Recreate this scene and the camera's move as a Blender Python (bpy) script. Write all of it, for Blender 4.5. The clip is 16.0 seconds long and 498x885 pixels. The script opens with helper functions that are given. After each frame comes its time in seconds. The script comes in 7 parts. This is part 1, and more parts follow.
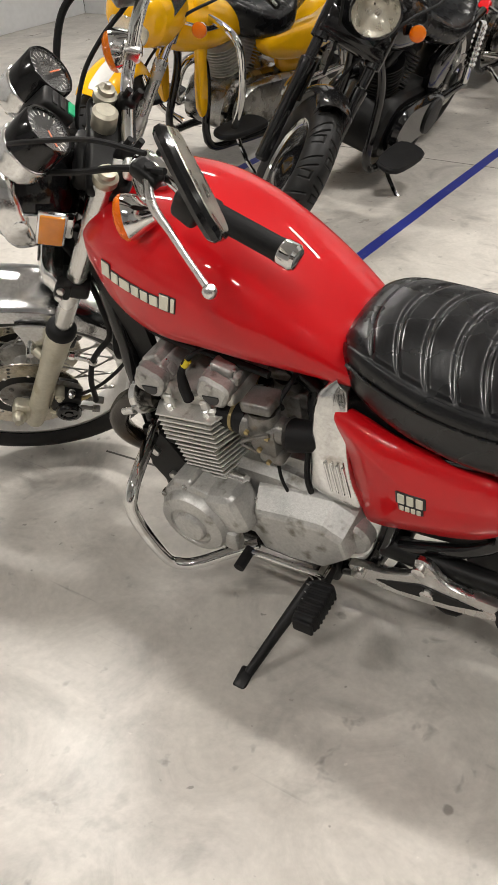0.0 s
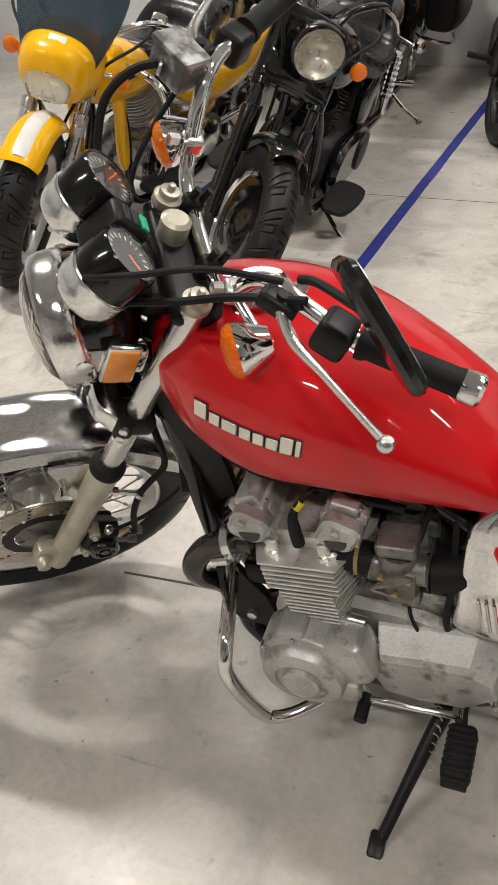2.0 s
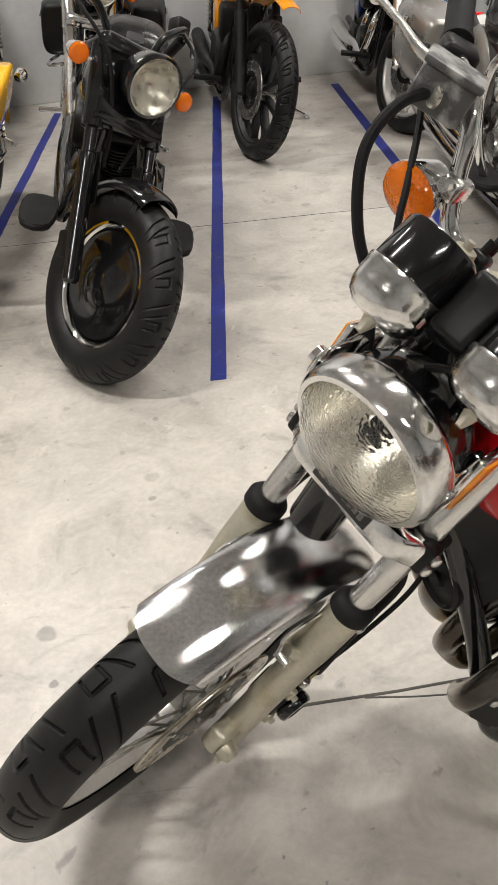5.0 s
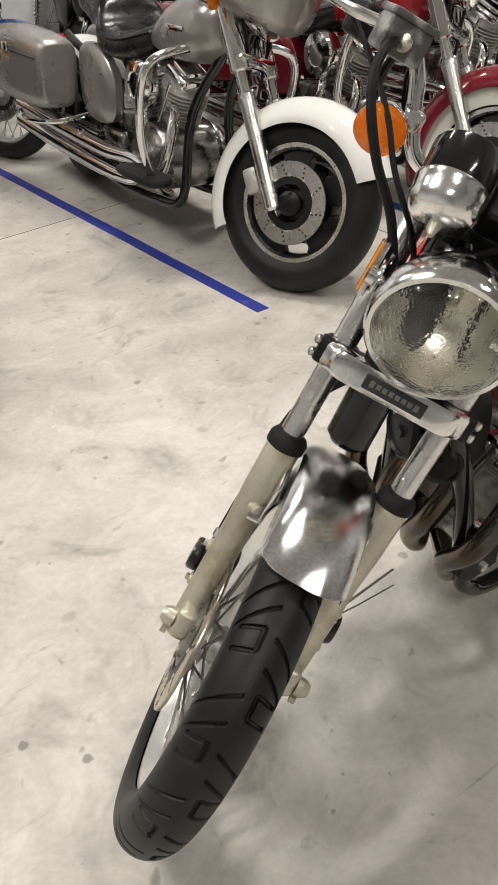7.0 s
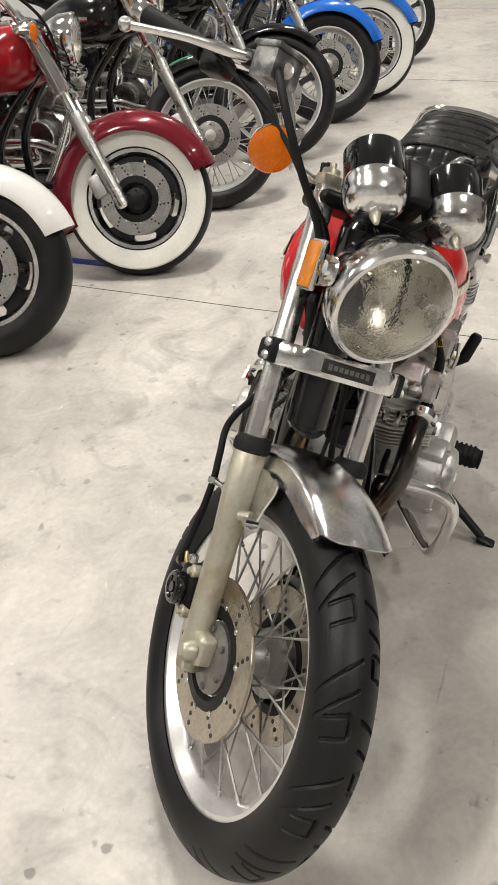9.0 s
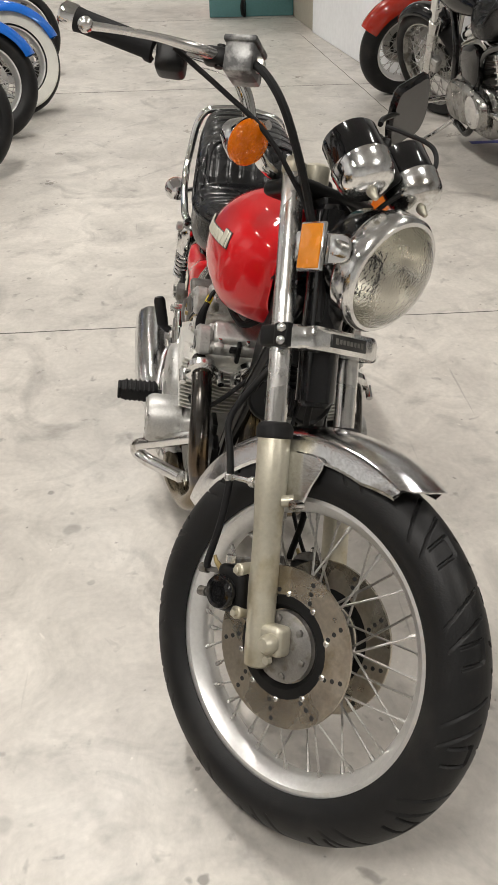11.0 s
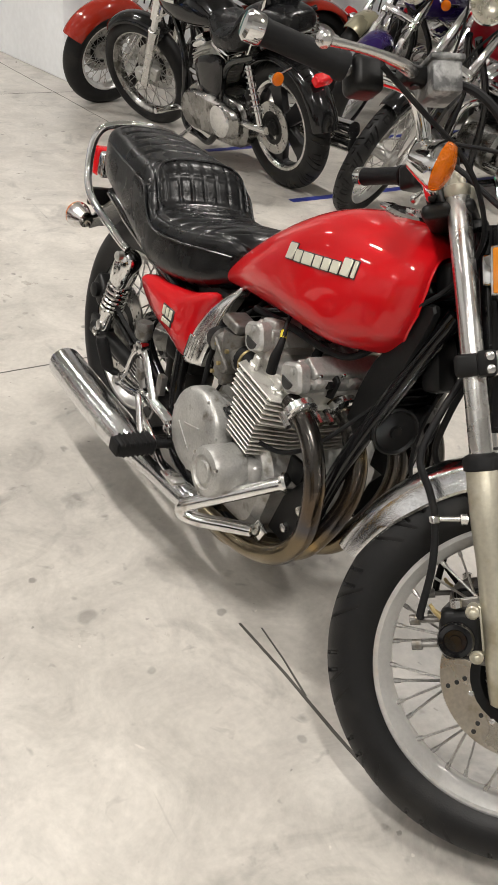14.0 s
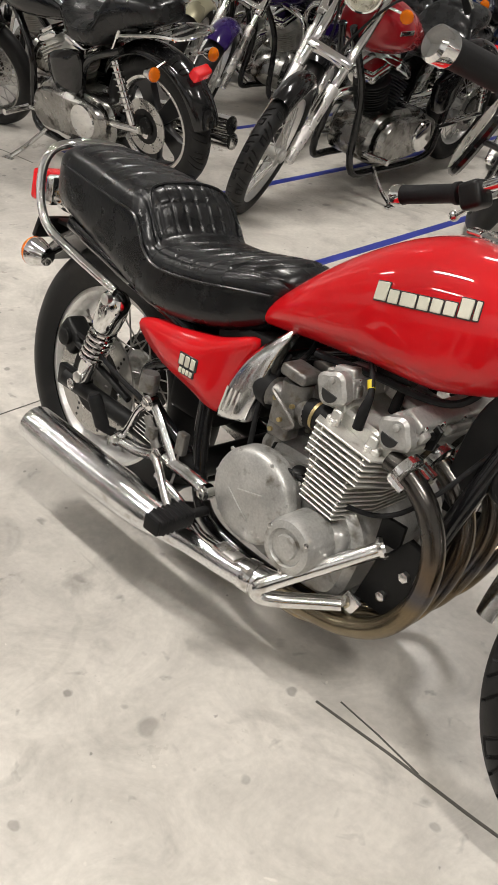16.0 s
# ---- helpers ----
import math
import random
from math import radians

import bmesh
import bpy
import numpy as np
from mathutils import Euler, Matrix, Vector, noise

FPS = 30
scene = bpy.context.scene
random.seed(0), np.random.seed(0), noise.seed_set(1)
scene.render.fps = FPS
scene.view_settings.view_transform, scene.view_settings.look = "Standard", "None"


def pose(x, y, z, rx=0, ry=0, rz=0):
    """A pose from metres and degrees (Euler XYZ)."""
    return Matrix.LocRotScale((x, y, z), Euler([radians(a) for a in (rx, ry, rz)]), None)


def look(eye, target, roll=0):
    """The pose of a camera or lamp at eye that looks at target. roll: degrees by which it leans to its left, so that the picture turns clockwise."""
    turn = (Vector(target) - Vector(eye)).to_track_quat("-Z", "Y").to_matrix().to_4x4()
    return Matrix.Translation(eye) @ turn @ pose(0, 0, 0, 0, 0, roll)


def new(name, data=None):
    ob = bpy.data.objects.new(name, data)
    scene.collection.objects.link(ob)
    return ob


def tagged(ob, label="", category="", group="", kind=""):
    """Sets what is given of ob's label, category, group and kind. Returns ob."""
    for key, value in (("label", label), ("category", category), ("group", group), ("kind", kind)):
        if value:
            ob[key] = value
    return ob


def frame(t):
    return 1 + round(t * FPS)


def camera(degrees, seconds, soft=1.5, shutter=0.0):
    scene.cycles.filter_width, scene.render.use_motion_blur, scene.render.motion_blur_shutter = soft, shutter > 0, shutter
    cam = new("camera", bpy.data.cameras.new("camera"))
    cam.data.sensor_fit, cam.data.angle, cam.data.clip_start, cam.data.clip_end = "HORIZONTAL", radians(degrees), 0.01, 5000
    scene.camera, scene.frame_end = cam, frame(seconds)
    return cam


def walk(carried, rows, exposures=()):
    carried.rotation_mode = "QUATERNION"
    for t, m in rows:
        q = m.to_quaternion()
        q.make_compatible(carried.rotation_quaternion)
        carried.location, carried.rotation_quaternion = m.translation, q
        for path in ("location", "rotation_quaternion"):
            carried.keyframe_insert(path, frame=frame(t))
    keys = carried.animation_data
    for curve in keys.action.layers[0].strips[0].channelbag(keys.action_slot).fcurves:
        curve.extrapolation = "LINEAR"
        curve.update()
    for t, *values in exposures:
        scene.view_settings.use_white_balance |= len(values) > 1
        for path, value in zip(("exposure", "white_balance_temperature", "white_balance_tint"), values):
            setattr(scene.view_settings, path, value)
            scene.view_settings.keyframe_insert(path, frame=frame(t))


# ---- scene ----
from mathutils.bvhtree import BVHTree

cam = camera(32.12, 16.0)
PATH = [
    (0, (-0.9509, 1.1477, 1.3509), (-0.0048, -0.1748, 0.1864), -3.65),
    (0.5, (-0.7868, 1.1902, 1.3855), (0.0272, -0.2084, 0.2102), -4.82),
    (1, (-0.6691, 1.1547, 1.3904), (0.0815, -0.2840, 0.2212), -4.69),
    (1.5, (-0.5840, 1.0907, 1.3975), (0.1490, -0.3742, 0.2501), -4.69),
    (2, (-0.4856, 1.0545, 1.3947), (0.2290, -0.4213, 0.2495), -5.07),
    (2.5, (-0.3256, 1.0866, 1.4120), (0.3177, -0.4382, 0.2890), -6.62),
    (3, (-0.1728, 1.0702, 1.4169), (0.2949, -0.5280, 0.3091), -5.82),
    (3.5, (-0.0347, 1.0119, 1.4175), (0.3836, -0.5867, 0.2908), -6.57),
    (4, (0.0942, 0.9606, 1.4077), (0.4343, -0.6434, 0.2624), -6.73),
    (6.5, (0.7905, 0.8546, 1.3893), (0.1364, -0.6532, 0.2496), -5.58),
    (7, (0.9477, 0.8240, 1.3908), (0.0903, -0.5556, 0.2240), -5.05),
    (7.5, (1.0475, 0.7046, 1.3903), (-0.0118, -0.5273, 0.2239), -3.15),
    (8, (1.1514, 0.6043, 1.3911), (-0.0802, -0.4764, 0.2441), -2.12),
    (8.5, (1.2953, 0.5319, 1.4126), (-0.0749, -0.3861, 0.2813), -3.85),
    (9, (1.3792, 0.4379, 1.4155), (-0.1186, -0.2587, 0.2879), -4.07),
    (11.5, (1.5164, -0.3097, 1.4108), (-0.1191, -0.0529, 0.2886), 0.66),
    (12, (1.4579, -0.4669, 1.4017), (-0.1559, -0.0565, 0.2938), 2.12),
    (12.5, (1.4199, -0.6391, 1.4136), (-0.1515, -0.0604, 0.3200), 1.37),
    (13, (1.3500, -0.7677, 1.4021), (-0.1669, -0.0661, 0.3035), 2.19),
    (13.5, (1.2183, -0.8533, 1.3903), (-0.2421, -0.0509, 0.2843), 4.14),
    (14, (1.1105, -0.9537, 1.3746), (-0.3062, -0.0618, 0.2804), 5.22),
    (14.5, (0.9970, -1.1045, 1.3735), (-0.3243, -0.0658, 0.2895), 4.56),
    (15, (0.8836, -1.1657, 1.3595), (-0.3620, -0.0486, 0.2637), 5.66),
    (15.5, (0.7463, -1.1723, 1.3515), (-0.4593, -0.0164, 0.2512), 6.72),
    (16, (0.6162, -1.1811, 1.3406), (-0.5347, 0.0398, 0.2521), 6.23),
]
walk(cam, [(t, look(e, a, r)) for t, e, a, r in PATH], [(0.0, 0.06), (0.6, -0.05), (4.0, -0.03), (7.0, -0.02), (8.7, 0.03), (10.3, -0.08), (11.5, -0.17), (13.0, -0.11), (14.5, -0.02), (16.0, 0.0)])

# ---- light ----
world = bpy.data.worlds.new("world")
world.use_nodes = True
world.node_tree.nodes["Background"].inputs[0].default_value = (0.55, 0.6, 0.65, 1)
world.node_tree.nodes["Background"].inputs[1].default_value = 0.01
LAMP_POWER = 72.0
NORTH_SHARE = 1.08
WALL_FILL_SHARE = 0.80
LAMP_COLOR = (1.0, 0.955, 0.90)


# ---- materials ----
def mat(name, col, rough=0.5, metal=0.0, var=0.12, scale=14.0, fine=0.05, bump=0.0, bscale=120.0, coat=0.0, rvar=0.12, wear=None, wear_at=0.62, spec=0.5):
    """A surface with colour varied at two scales, uneven gloss and fine relief; wear: a second colour in blotches."""
    m = bpy.data.materials.new(name)
    m.use_nodes = True
    nt = m.node_tree
    b = nt.nodes["Principled BSDF"]
    tc = nt.nodes.new("ShaderNodeTexCoord")
    n1 = nt.nodes.new("ShaderNodeTexNoise")
    n1.inputs["Scale"].default_value, n1.inputs["Detail"].default_value = scale, 5
    n2 = nt.nodes.new("ShaderNodeTexNoise")
    n2.inputs["Scale"].default_value, n2.inputs["Detail"].default_value = scale * 14, 3
    for n in (n1, n2):
        nt.links.new(tc.outputs["Object"], n.inputs["Vector"])
    r1 = nt.nodes.new("ShaderNodeMapRange")
    r1.inputs[1].default_value, r1.inputs[2].default_value = 0.3, 0.7
    r1.inputs[3].default_value, r1.inputs[4].default_value = 1 - var, 1 + var
    nt.links.new(n1.outputs["Fac"], r1.inputs[0])
    r2 = nt.nodes.new("ShaderNodeMapRange")
    r2.inputs[1].default_value, r2.inputs[2].default_value = 0.3, 0.7
    r2.inputs[3].default_value, r2.inputs[4].default_value = 1 - fine, 1 + fine
    nt.links.new(n2.outputs["Fac"], r2.inputs[0])
    mu = nt.nodes.new("ShaderNodeMath")
    mu.operation = "MULTIPLY"
    nt.links.new(r1.outputs[0], mu.inputs[0])
    nt.links.new(r2.outputs[0], mu.inputs[1])
    base = nt.nodes.new("ShaderNodeRGB")
    base.outputs[0].default_value = (*col, 1)
    colour = base.outputs[0]
    if wear:
        n3 = nt.nodes.new("ShaderNodeTexNoise")
        n3.inputs["Scale"].default_value, n3.inputs["Detail"].default_value = scale * 1.7, 8
        nt.links.new(tc.outputs["Object"], n3.inputs["Vector"])
        r3 = nt.nodes.new("ShaderNodeMapRange")
        r3.inputs[1].default_value, r3.inputs[2].default_value = wear_at - 0.06, wear_at + 0.08
        nt.links.new(n3.outputs["Fac"], r3.inputs[0])
        mx = nt.nodes.new("ShaderNodeMix")
        mx.data_type = "RGBA"
        nt.links.new(r3.outputs[0], mx.inputs["Factor"])
        nt.links.new(colour, mx.inputs["A"])
        mx.inputs["B"].default_value = (*wear, 1)
        colour = mx.outputs["Result"]
    vm = nt.nodes.new("ShaderNodeVectorMath")
    vm.operation = "SCALE"
    nt.links.new(colour, vm.inputs[0])
    nt.links.new(mu.outputs[0], vm.inputs["Scale"])
    nt.links.new(vm.outputs[0], b.inputs["Base Color"])
    rr = nt.nodes.new("ShaderNodeMapRange")
    rr.inputs[1].default_value, rr.inputs[2].default_value = 0.3, 0.7
    rr.inputs[3].default_value, rr.inputs[4].default_value = max(0.01, rough * (1 - rvar)), min(1, rough * (1 + rvar))
    nt.links.new(n1.outputs["Fac"], rr.inputs[0])
    nt.links.new(rr.outputs[0], b.inputs["Roughness"])
    b.inputs["Metallic"].default_value = metal
    b.inputs["Specular IOR Level"].default_value = spec
    b.inputs["Coat Weight"].default_value = coat
    b.inputs["Coat Roughness"].default_value = 0.02
    if bump:
        nb = nt.nodes.new("ShaderNodeTexNoise")
        nb.inputs["Scale"].default_value, nb.inputs["Detail"].default_value = bscale, 4
        nt.links.new(tc.outputs["Object"], nb.inputs["Vector"])
        bp = nt.nodes.new("ShaderNodeBump")
        bp.inputs["Strength"].default_value, bp.inputs["Distance"].default_value = bump, 0.004
        nt.links.new(nb.outputs["Fac"], bp.inputs["Height"])
        nt.links.new(bp.outputs[0], b.inputs["Normal"])
    return m


def clear(name, col, rough=0.03, weight=1.0, bump=0.0, bscale=90.0):
    """Glass or a clear moulded lens."""
    m = bpy.data.materials.new(name)
    m.use_nodes = True
    nt = m.node_tree
    b = nt.nodes["Principled BSDF"]
    b.inputs["Base Color"].default_value = (*col, 1)
    b.inputs["Roughness"].default_value = rough
    b.inputs["Transmission Weight"].default_value = weight
    b.inputs["IOR"].default_value = 1.45
    if bump:
        tc = nt.nodes.new("ShaderNodeTexCoord")
        w = nt.nodes.new("ShaderNodeTexVoronoi")
        w.inputs["Scale"].default_value = bscale
        nt.links.new(tc.outputs["Object"], w.inputs["Vector"])
        bp = nt.nodes.new("ShaderNodeBump")
        bp.inputs["Strength"].default_value, bp.inputs["Distance"].default_value = bump, 0.003
        nt.links.new(w.outputs["Distance"], bp.inputs["Height"])
        nt.links.new(bp.outputs[0], b.inputs["Normal"])
    return m


RED = mat("red_paint", (0.56, 0.005, 0.009), 0.45, 0, 0.05, 6, 0.01, coat=0.85, rvar=0.2, spec=0.08)
CHROME = mat("chrome", (0.78, 0.78, 0.77), 0.07, 1.0, 0.05, 9, 0.03, rvar=0.5, wear=(0.42, 0.40, 0.36), wear_at=0.72)
DULL_CHROME = mat("pitted_chrome", (0.78, 0.78, 0.77), 0.15, 1.0, 0.10, 12, 0.10, 0.05, 260, rvar=0.6, wear=(0.40, 0.37, 0.33), wear_at=0.66)
CAST = mat("cast_aluminium", (0.47, 0.465, 0.445), 0.40, 0.55, 0.18, 16, 0.10, 0.14, 420, rvar=0.3, wear=(0.20, 0.185, 0.155), wear_at=0.63)
GUARD = mat("pitted_guard_chrome", (0.78, 0.785, 0.79), 0.11, 1.0, 0.06, 14, 0.16, 0.10, 420, rvar=0.7, wear=(0.46, 0.44, 0.40), wear_at=0.69)
WORN_ALLOY = mat("scuffed_painted_alloy", (0.10, 0.10, 0.10), 0.45, 0.3, 0.2, 20, 0.1, 0.06, 300, wear=(0.40, 0.40, 0.39), wear_at=0.52)
FIN = mat("fin_aluminium", (0.66, 0.65, 0.61), 0.45, 0.7, 0.12, 25, 0.06, 0.08, 300, wear=(0.36, 0.33, 0.28), wear_at=0.67)
POLISHED = mat("polished_aluminium", (0.72, 0.71, 0.69), 0.26, 1.0, 0.08, 12, 0.05, 0.04, 300, rvar=0.3)
RIMMET = mat("rim_aluminium", (0.82, 0.815, 0.80), 0.32, 0.75, 0.05, 10, 0.04, 0.04, 300, wear=(0.66, 0.65, 0.62), wear_at=0.68)
SLIDER = mat("aged_fork_alloy", (0.53, 0.50, 0.405), 0.40, 0.6, 0.12, 9, 0.06, 0.10, 260, wear=(0.42, 0.375, 0.27), wear_at=0.6)
BLACK = mat("black_gloss", (0.006, 0.006, 0.0065), 0.14, 0, 0.2, 10, 0.05, coat=0.4, spec=0.35)
SATIN = mat("black_satin", (0.008, 0.008, 0.008), 0.42, 0, 0.25, 14, 0.1, 0.06, 200, wear=(0.022, 0.020, 0.018), wear_at=0.70, spec=0.25)
RUBBER = mat("rubber", (0.010, 0.010, 0.0105), 0.60, 0, 0.22, 9, 0.08, 0.10, 400, wear=(0.017, 0.016, 0.015), wear_at=0.62, spec=0.2)
TYRE = mat("tyre_rubber", (0.0085, 0.0085, 0.0088), 0.50, 0, 0.25, 7, 0.08, 0.10, 350, wear=(0.016, 0.0155, 0.0145), wear_at=0.60, spec=0.30)
LEATHER = mat("black_vinyl", (0.005, 0.0053, 0.006), 0.27, 0, 0.2, 14, 0.05, 0.14, 110, rvar=0.3, spec=0.48)
WIRE = mat("spoke_steel", (0.45, 0.44, 0.42), 0.35, 0.9, 0.2, 20, 0.1)
DISC = mat("brake_disc_steel", (0.56, 0.51, 0.43), 0.30, 0.95, 0.14, 10, 0.10, 0.05, 300, wear=(0.38, 0.32, 0.23), wear_at=0.6, rvar=0.35)
HEADER = mat("heat_tinted_pipe", (0.082, 0.076, 0.070), 0.22, 0.95, 0.25, 7, 0.06, rvar=0.3, wear=(0.22, 0.165, 0.085), wear_at=0.64)
AMBER = clear("amber_lens", (1.0, 0.26, 0.005), 0.12, 0.55, 0.5, 220)
REFLECTOR = mat("amber_reflector", (0.80, 0.27, 0.01), 0.25, 0, 0.06, 60, 0.05, coat=0.8)
REDLENS = clear("red_lens", (0.75, 0.01, 0.015), 0.15, 0.4, 0.4, 160)
GLASS = clear("glass", (1, 1, 1), 0.02)
LAMPGLASS = clear("fluted_glass", (1.0, 0.99, 0.96), 0.05, 1.0, 0.13, 210)
REFL = mat("lamp_reflector", (0.66, 0.64, 0.57), 0.30, 0.9, 0.14, 30, 0.14, 0.12, 140, rvar=0.4)
BADGE = mat("badge_cream", (0.72, 0.70, 0.58), 0.35, 0.3, 0.05, 40, 0.03)
MARK_GREY = mat("worn_grey_mark", (0.16, 0.155, 0.14), 0.45, 0.4)
BADGE_DARK = mat("badge_black", (0.02, 0.02, 0.02), 0.4)
GREEN = mat("green_lens", (0.02, 0.5, 0.22), 0.3, 0, 0.05, 40)
NEEDLE = mat("orange_needle", (0.8, 0.16, 0.03), 0.4)
WHITE = mat("white_marking", (0.75, 0.75, 0.72), 0.5)
GASKET = mat("yellow_cap", (0.7, 0.55, 0.02), 0.5)
BRASS = mat("dull_brass", (0.42, 0.33, 0.16), 0.4, 0.8, 0.2, 20)
DISC_BRIGHT = mat("bright_disc_steel", (0.50, 0.49, 0.47), 0.28, 0.95, 0.08, 10, 0.08, 0.04, 300)
CASE_GREY = mat("stained_engine_alloy", (0.34, 0.335, 0.32), 0.24, 1.0, 0.30, 9, 0.12, 0.10, 60, rvar=0.5, wear=(0.10, 0.095, 0.085), wear_at=0.58)
CARB = mat("carb_alloy", (0.22, 0.212, 0.20), 0.42, 0.7, 0.25, 30, 0.1, 0.1, 300, wear=(0.15, 0.135, 0.11), wear_at=0.58)


CLEAR = (AMBER, REDLENS, GLASS, LAMPGLASS)




def header_metal():
    """Exhaust steel: dark and bluish near the ports, straw-coloured in the lower bends."""
    m = HEADER
    nt = m.node_tree
    b = nt.nodes["Principled BSDF"]
    src = b.inputs["Base Color"].links[0].from_socket
    tc = nt.nodes.new("ShaderNodeTexCoord")
    sep = nt.nodes.new("ShaderNodeSeparateXYZ")
    nt.links.new(tc.outputs["Object"], sep.inputs[0])
    nz = nt.nodes.new("ShaderNodeTexNoise")
    nz.inputs["Scale"].default_value = 9.0
    nt.links.new(tc.outputs["Object"], nz.inputs["Vector"])
    add = nt.nodes.new("ShaderNodeMath")
    add.operation = "MULTIPLY_ADD"
    nt.links.new(nz.outputs["Fac"], add.inputs[0])
    add.inputs[1].default_value = 0.10
    nt.links.new(sep.outputs["Z"], add.inputs[2])
    cr = nt.nodes.new("ShaderNodeValToRGB")
    cr.color_ramp.elements[0].position, cr.color_ramp.elements[0].color = 0.27, (2.6, 2.35, 1.75, 1)
    cr.color_ramp.elements[1].position, cr.color_ramp.elements[1].color = 0.52, (1, 1, 1, 1)
    for pos, col in ((0.36, (2.0, 1.65, 1.1, 1)), (0.40, (1.0, 1.05, 1.25, 1)), (0.44, (1.5, 1.2, 0.9, 1))):
        e = cr.color_ramp.elements.new(pos)
        e.color = col
    nt.links.new(add.outputs[0], cr.inputs[0])
    mul = nt.nodes.new("ShaderNodeVectorMath")
    mul.operation = "MULTIPLY"
    nt.links.new(src, mul.inputs[0])
    nt.links.new(cr.outputs["Color"], mul.inputs[1])
    nt.links.new(mul.outputs[0], b.inputs["Base Color"])


header_metal()


# ---- geometry ----
def xf(geo, m):
    return [tuple(m @ Vector(v)) for v in geo[0]], geo[1]


def merge(*geos):
    vs, fs = [], []
    for g in geos:
        o = len(vs)
        vs += list(g[0])
        fs += [tuple(i + o for i in f) for f in g[1]]
    return vs, fs


def loft(rings, caps=True, loop=False):
    n = len(rings[0])
    vs = [tuple(p) for r in rings for p in r]
    fs = []
    m = len(rings)
    for i in range(m if loop else m - 1):
        j = (i + 1) % m
        for k in range(n):
            q = (k + 1) % n
            fs.append((i * n + k, i * n + q, j * n + q, j * n + k))
    if caps and not loop:
        fs.append(tuple(range(n))[::-1])
        fs.append(tuple((m - 1) * n + k for k in range(n)))
    return vs, fs


def spline(pts, steps=6, loop=False):
    """Catmull-Rom through the points."""
    p = [Vector(q) for q in pts]
    n = len(p)
    out = []
    for i in range(n if loop else n - 1):
        a, b = p[i], p[(i + 1) % n]
        z = p[i - 1] if (loop or i) else a + (a - b)
        d = p[(i + 2) % n] if (loop or i + 2 < n) else b + (b - a)
        for s in range(steps):
            t = s / steps
            out.append(0.5 * (2 * a + (b - z) * t + (2 * z - 5 * a + 4 * b - d) * t * t + (3 * a - z - 3 * b + d) * t ** 3))
    if not loop:
        out.append(p[-1])
    return out


def tube(pts, r, n=10, steps=6, loop=False, flat=1.0):
    """A round bar along a smooth line; r: one radius or one for each point."""
    path = spline(pts, steps, loop) if steps > 1 else [Vector(q) for q in pts]
    m = len(path)
    rs = r if isinstance(r, (list, tuple)) else [r] * len(pts)
    rings = []
    tan0 = (path[1] - path[0]).normalized()
    side = tan0.orthogonal().normalized()
    for i, q in enumerate(path):
        if loop:
            tan = (path[(i + 1) % m] - path[i - 1]).normalized()
        else:
            tan = (path[min(i + 1, m - 1)] - path[max(i - 1, 0)]).normalized()
        side = (side - tan * side.dot(tan)).normalized()
        up = tan.cross(side)
        f = i / max(1, steps) if steps > 1 else i
        lo = min(int(f), len(rs) - 1)
        hi = min(lo + 1, len(rs) - 1)
        rad = rs[lo] + (rs[hi] - rs[lo]) * (f - int(f))
        rings.append([q + side * (rad * math.cos(2 * math.pi * k / n)) + up * (rad * flat * math.sin(2 * math.pi * k / n)) for k in range(n)])
    return loft(rings, True, loop)


def rod(a, b, r, n=14):
    return tube([a, b], r, n, 1)


def revolve(prof, o=(0, 0, 0), d=(0, 0, 1), n=32, loop=False, cap=True):
    """Turns a line of (radius, height) about the axis through o along d."""
    d = Vector(d).normalized()
    s = d.orthogonal().normalized()
    t = d.cross(s)
    o = Vector(o)
    rings = [[o + d * h + (s * math.cos(2 * math.pi * k / n) + t * math.sin(2 * math.pi * k / n)) * max(r, 1e-5) for k in range(n)] for r, h in prof]
    return loft(rings, cap and not loop, loop)


def rbox(c, s, r=0.004, rot=None, seg=2):
    bm = bmesh.new()
    bmesh.ops.create_cube(bm, size=1.0)
    bmesh.ops.scale(bm, vec=s, verts=bm.verts)
    r = min(r, 0.45 * min(s))
    if r > 0:
        bmesh.ops.bevel(bm, geom=bm.edges[:], offset=r, segments=seg, profile=0.5, affect="EDGES")
    m = Matrix.Translation(c) @ (rot.to_4x4() if rot else Matrix())
    g = [tuple(m @ v.co) for v in bm.verts], [tuple(v.index for v in f.verts) for f in bm.faces]
    bm.free()
    return g


def slab(poly, lo, hi, plane="xz", r=0.004, bulge=0.0):
    """A flat piece with the given outline, from lo to hi across it, with rounded rims."""
    c = Vector((sum(p[0] for p in poly) / len(poly), sum(p[1] for p in poly) / len(poly)))
    ins = []
    for p in poly:
        w = Vector(p) - c
        ins.append(tuple(c + w * max(0.1, 1 - r / max(w.length, 1e-4))))

    def at(p, h):
        return {"xz": (p[0], h, p[1]), "xy": (p[0], p[1], h), "yz": (h, p[0], p[1])}[plane]

    sg = 1 if hi > lo else -1
    mid = [tuple(c + (Vector(p) - c) * 0.55) for p in poly]
    rings = [[at(p, lo) for p in ins], [at(p, lo + sg * r) for p in poly], [at(p, hi - sg * r) for p in poly], [at(p, hi) for p in ins]]
    if bulge:
        rings.append([at(p, hi + sg * bulge) for p in mid])
        rings.append([at(tuple(c + (Vector(p) - c) * 0.05), hi + sg * bulge * 1.3) for p in poly])
    return loft(rings)


def smooth_poly(poly, steps=5):
    return [(q[0], q[1]) for q in spline([(p[0], p[1], 0) for p in poly], steps, True)]


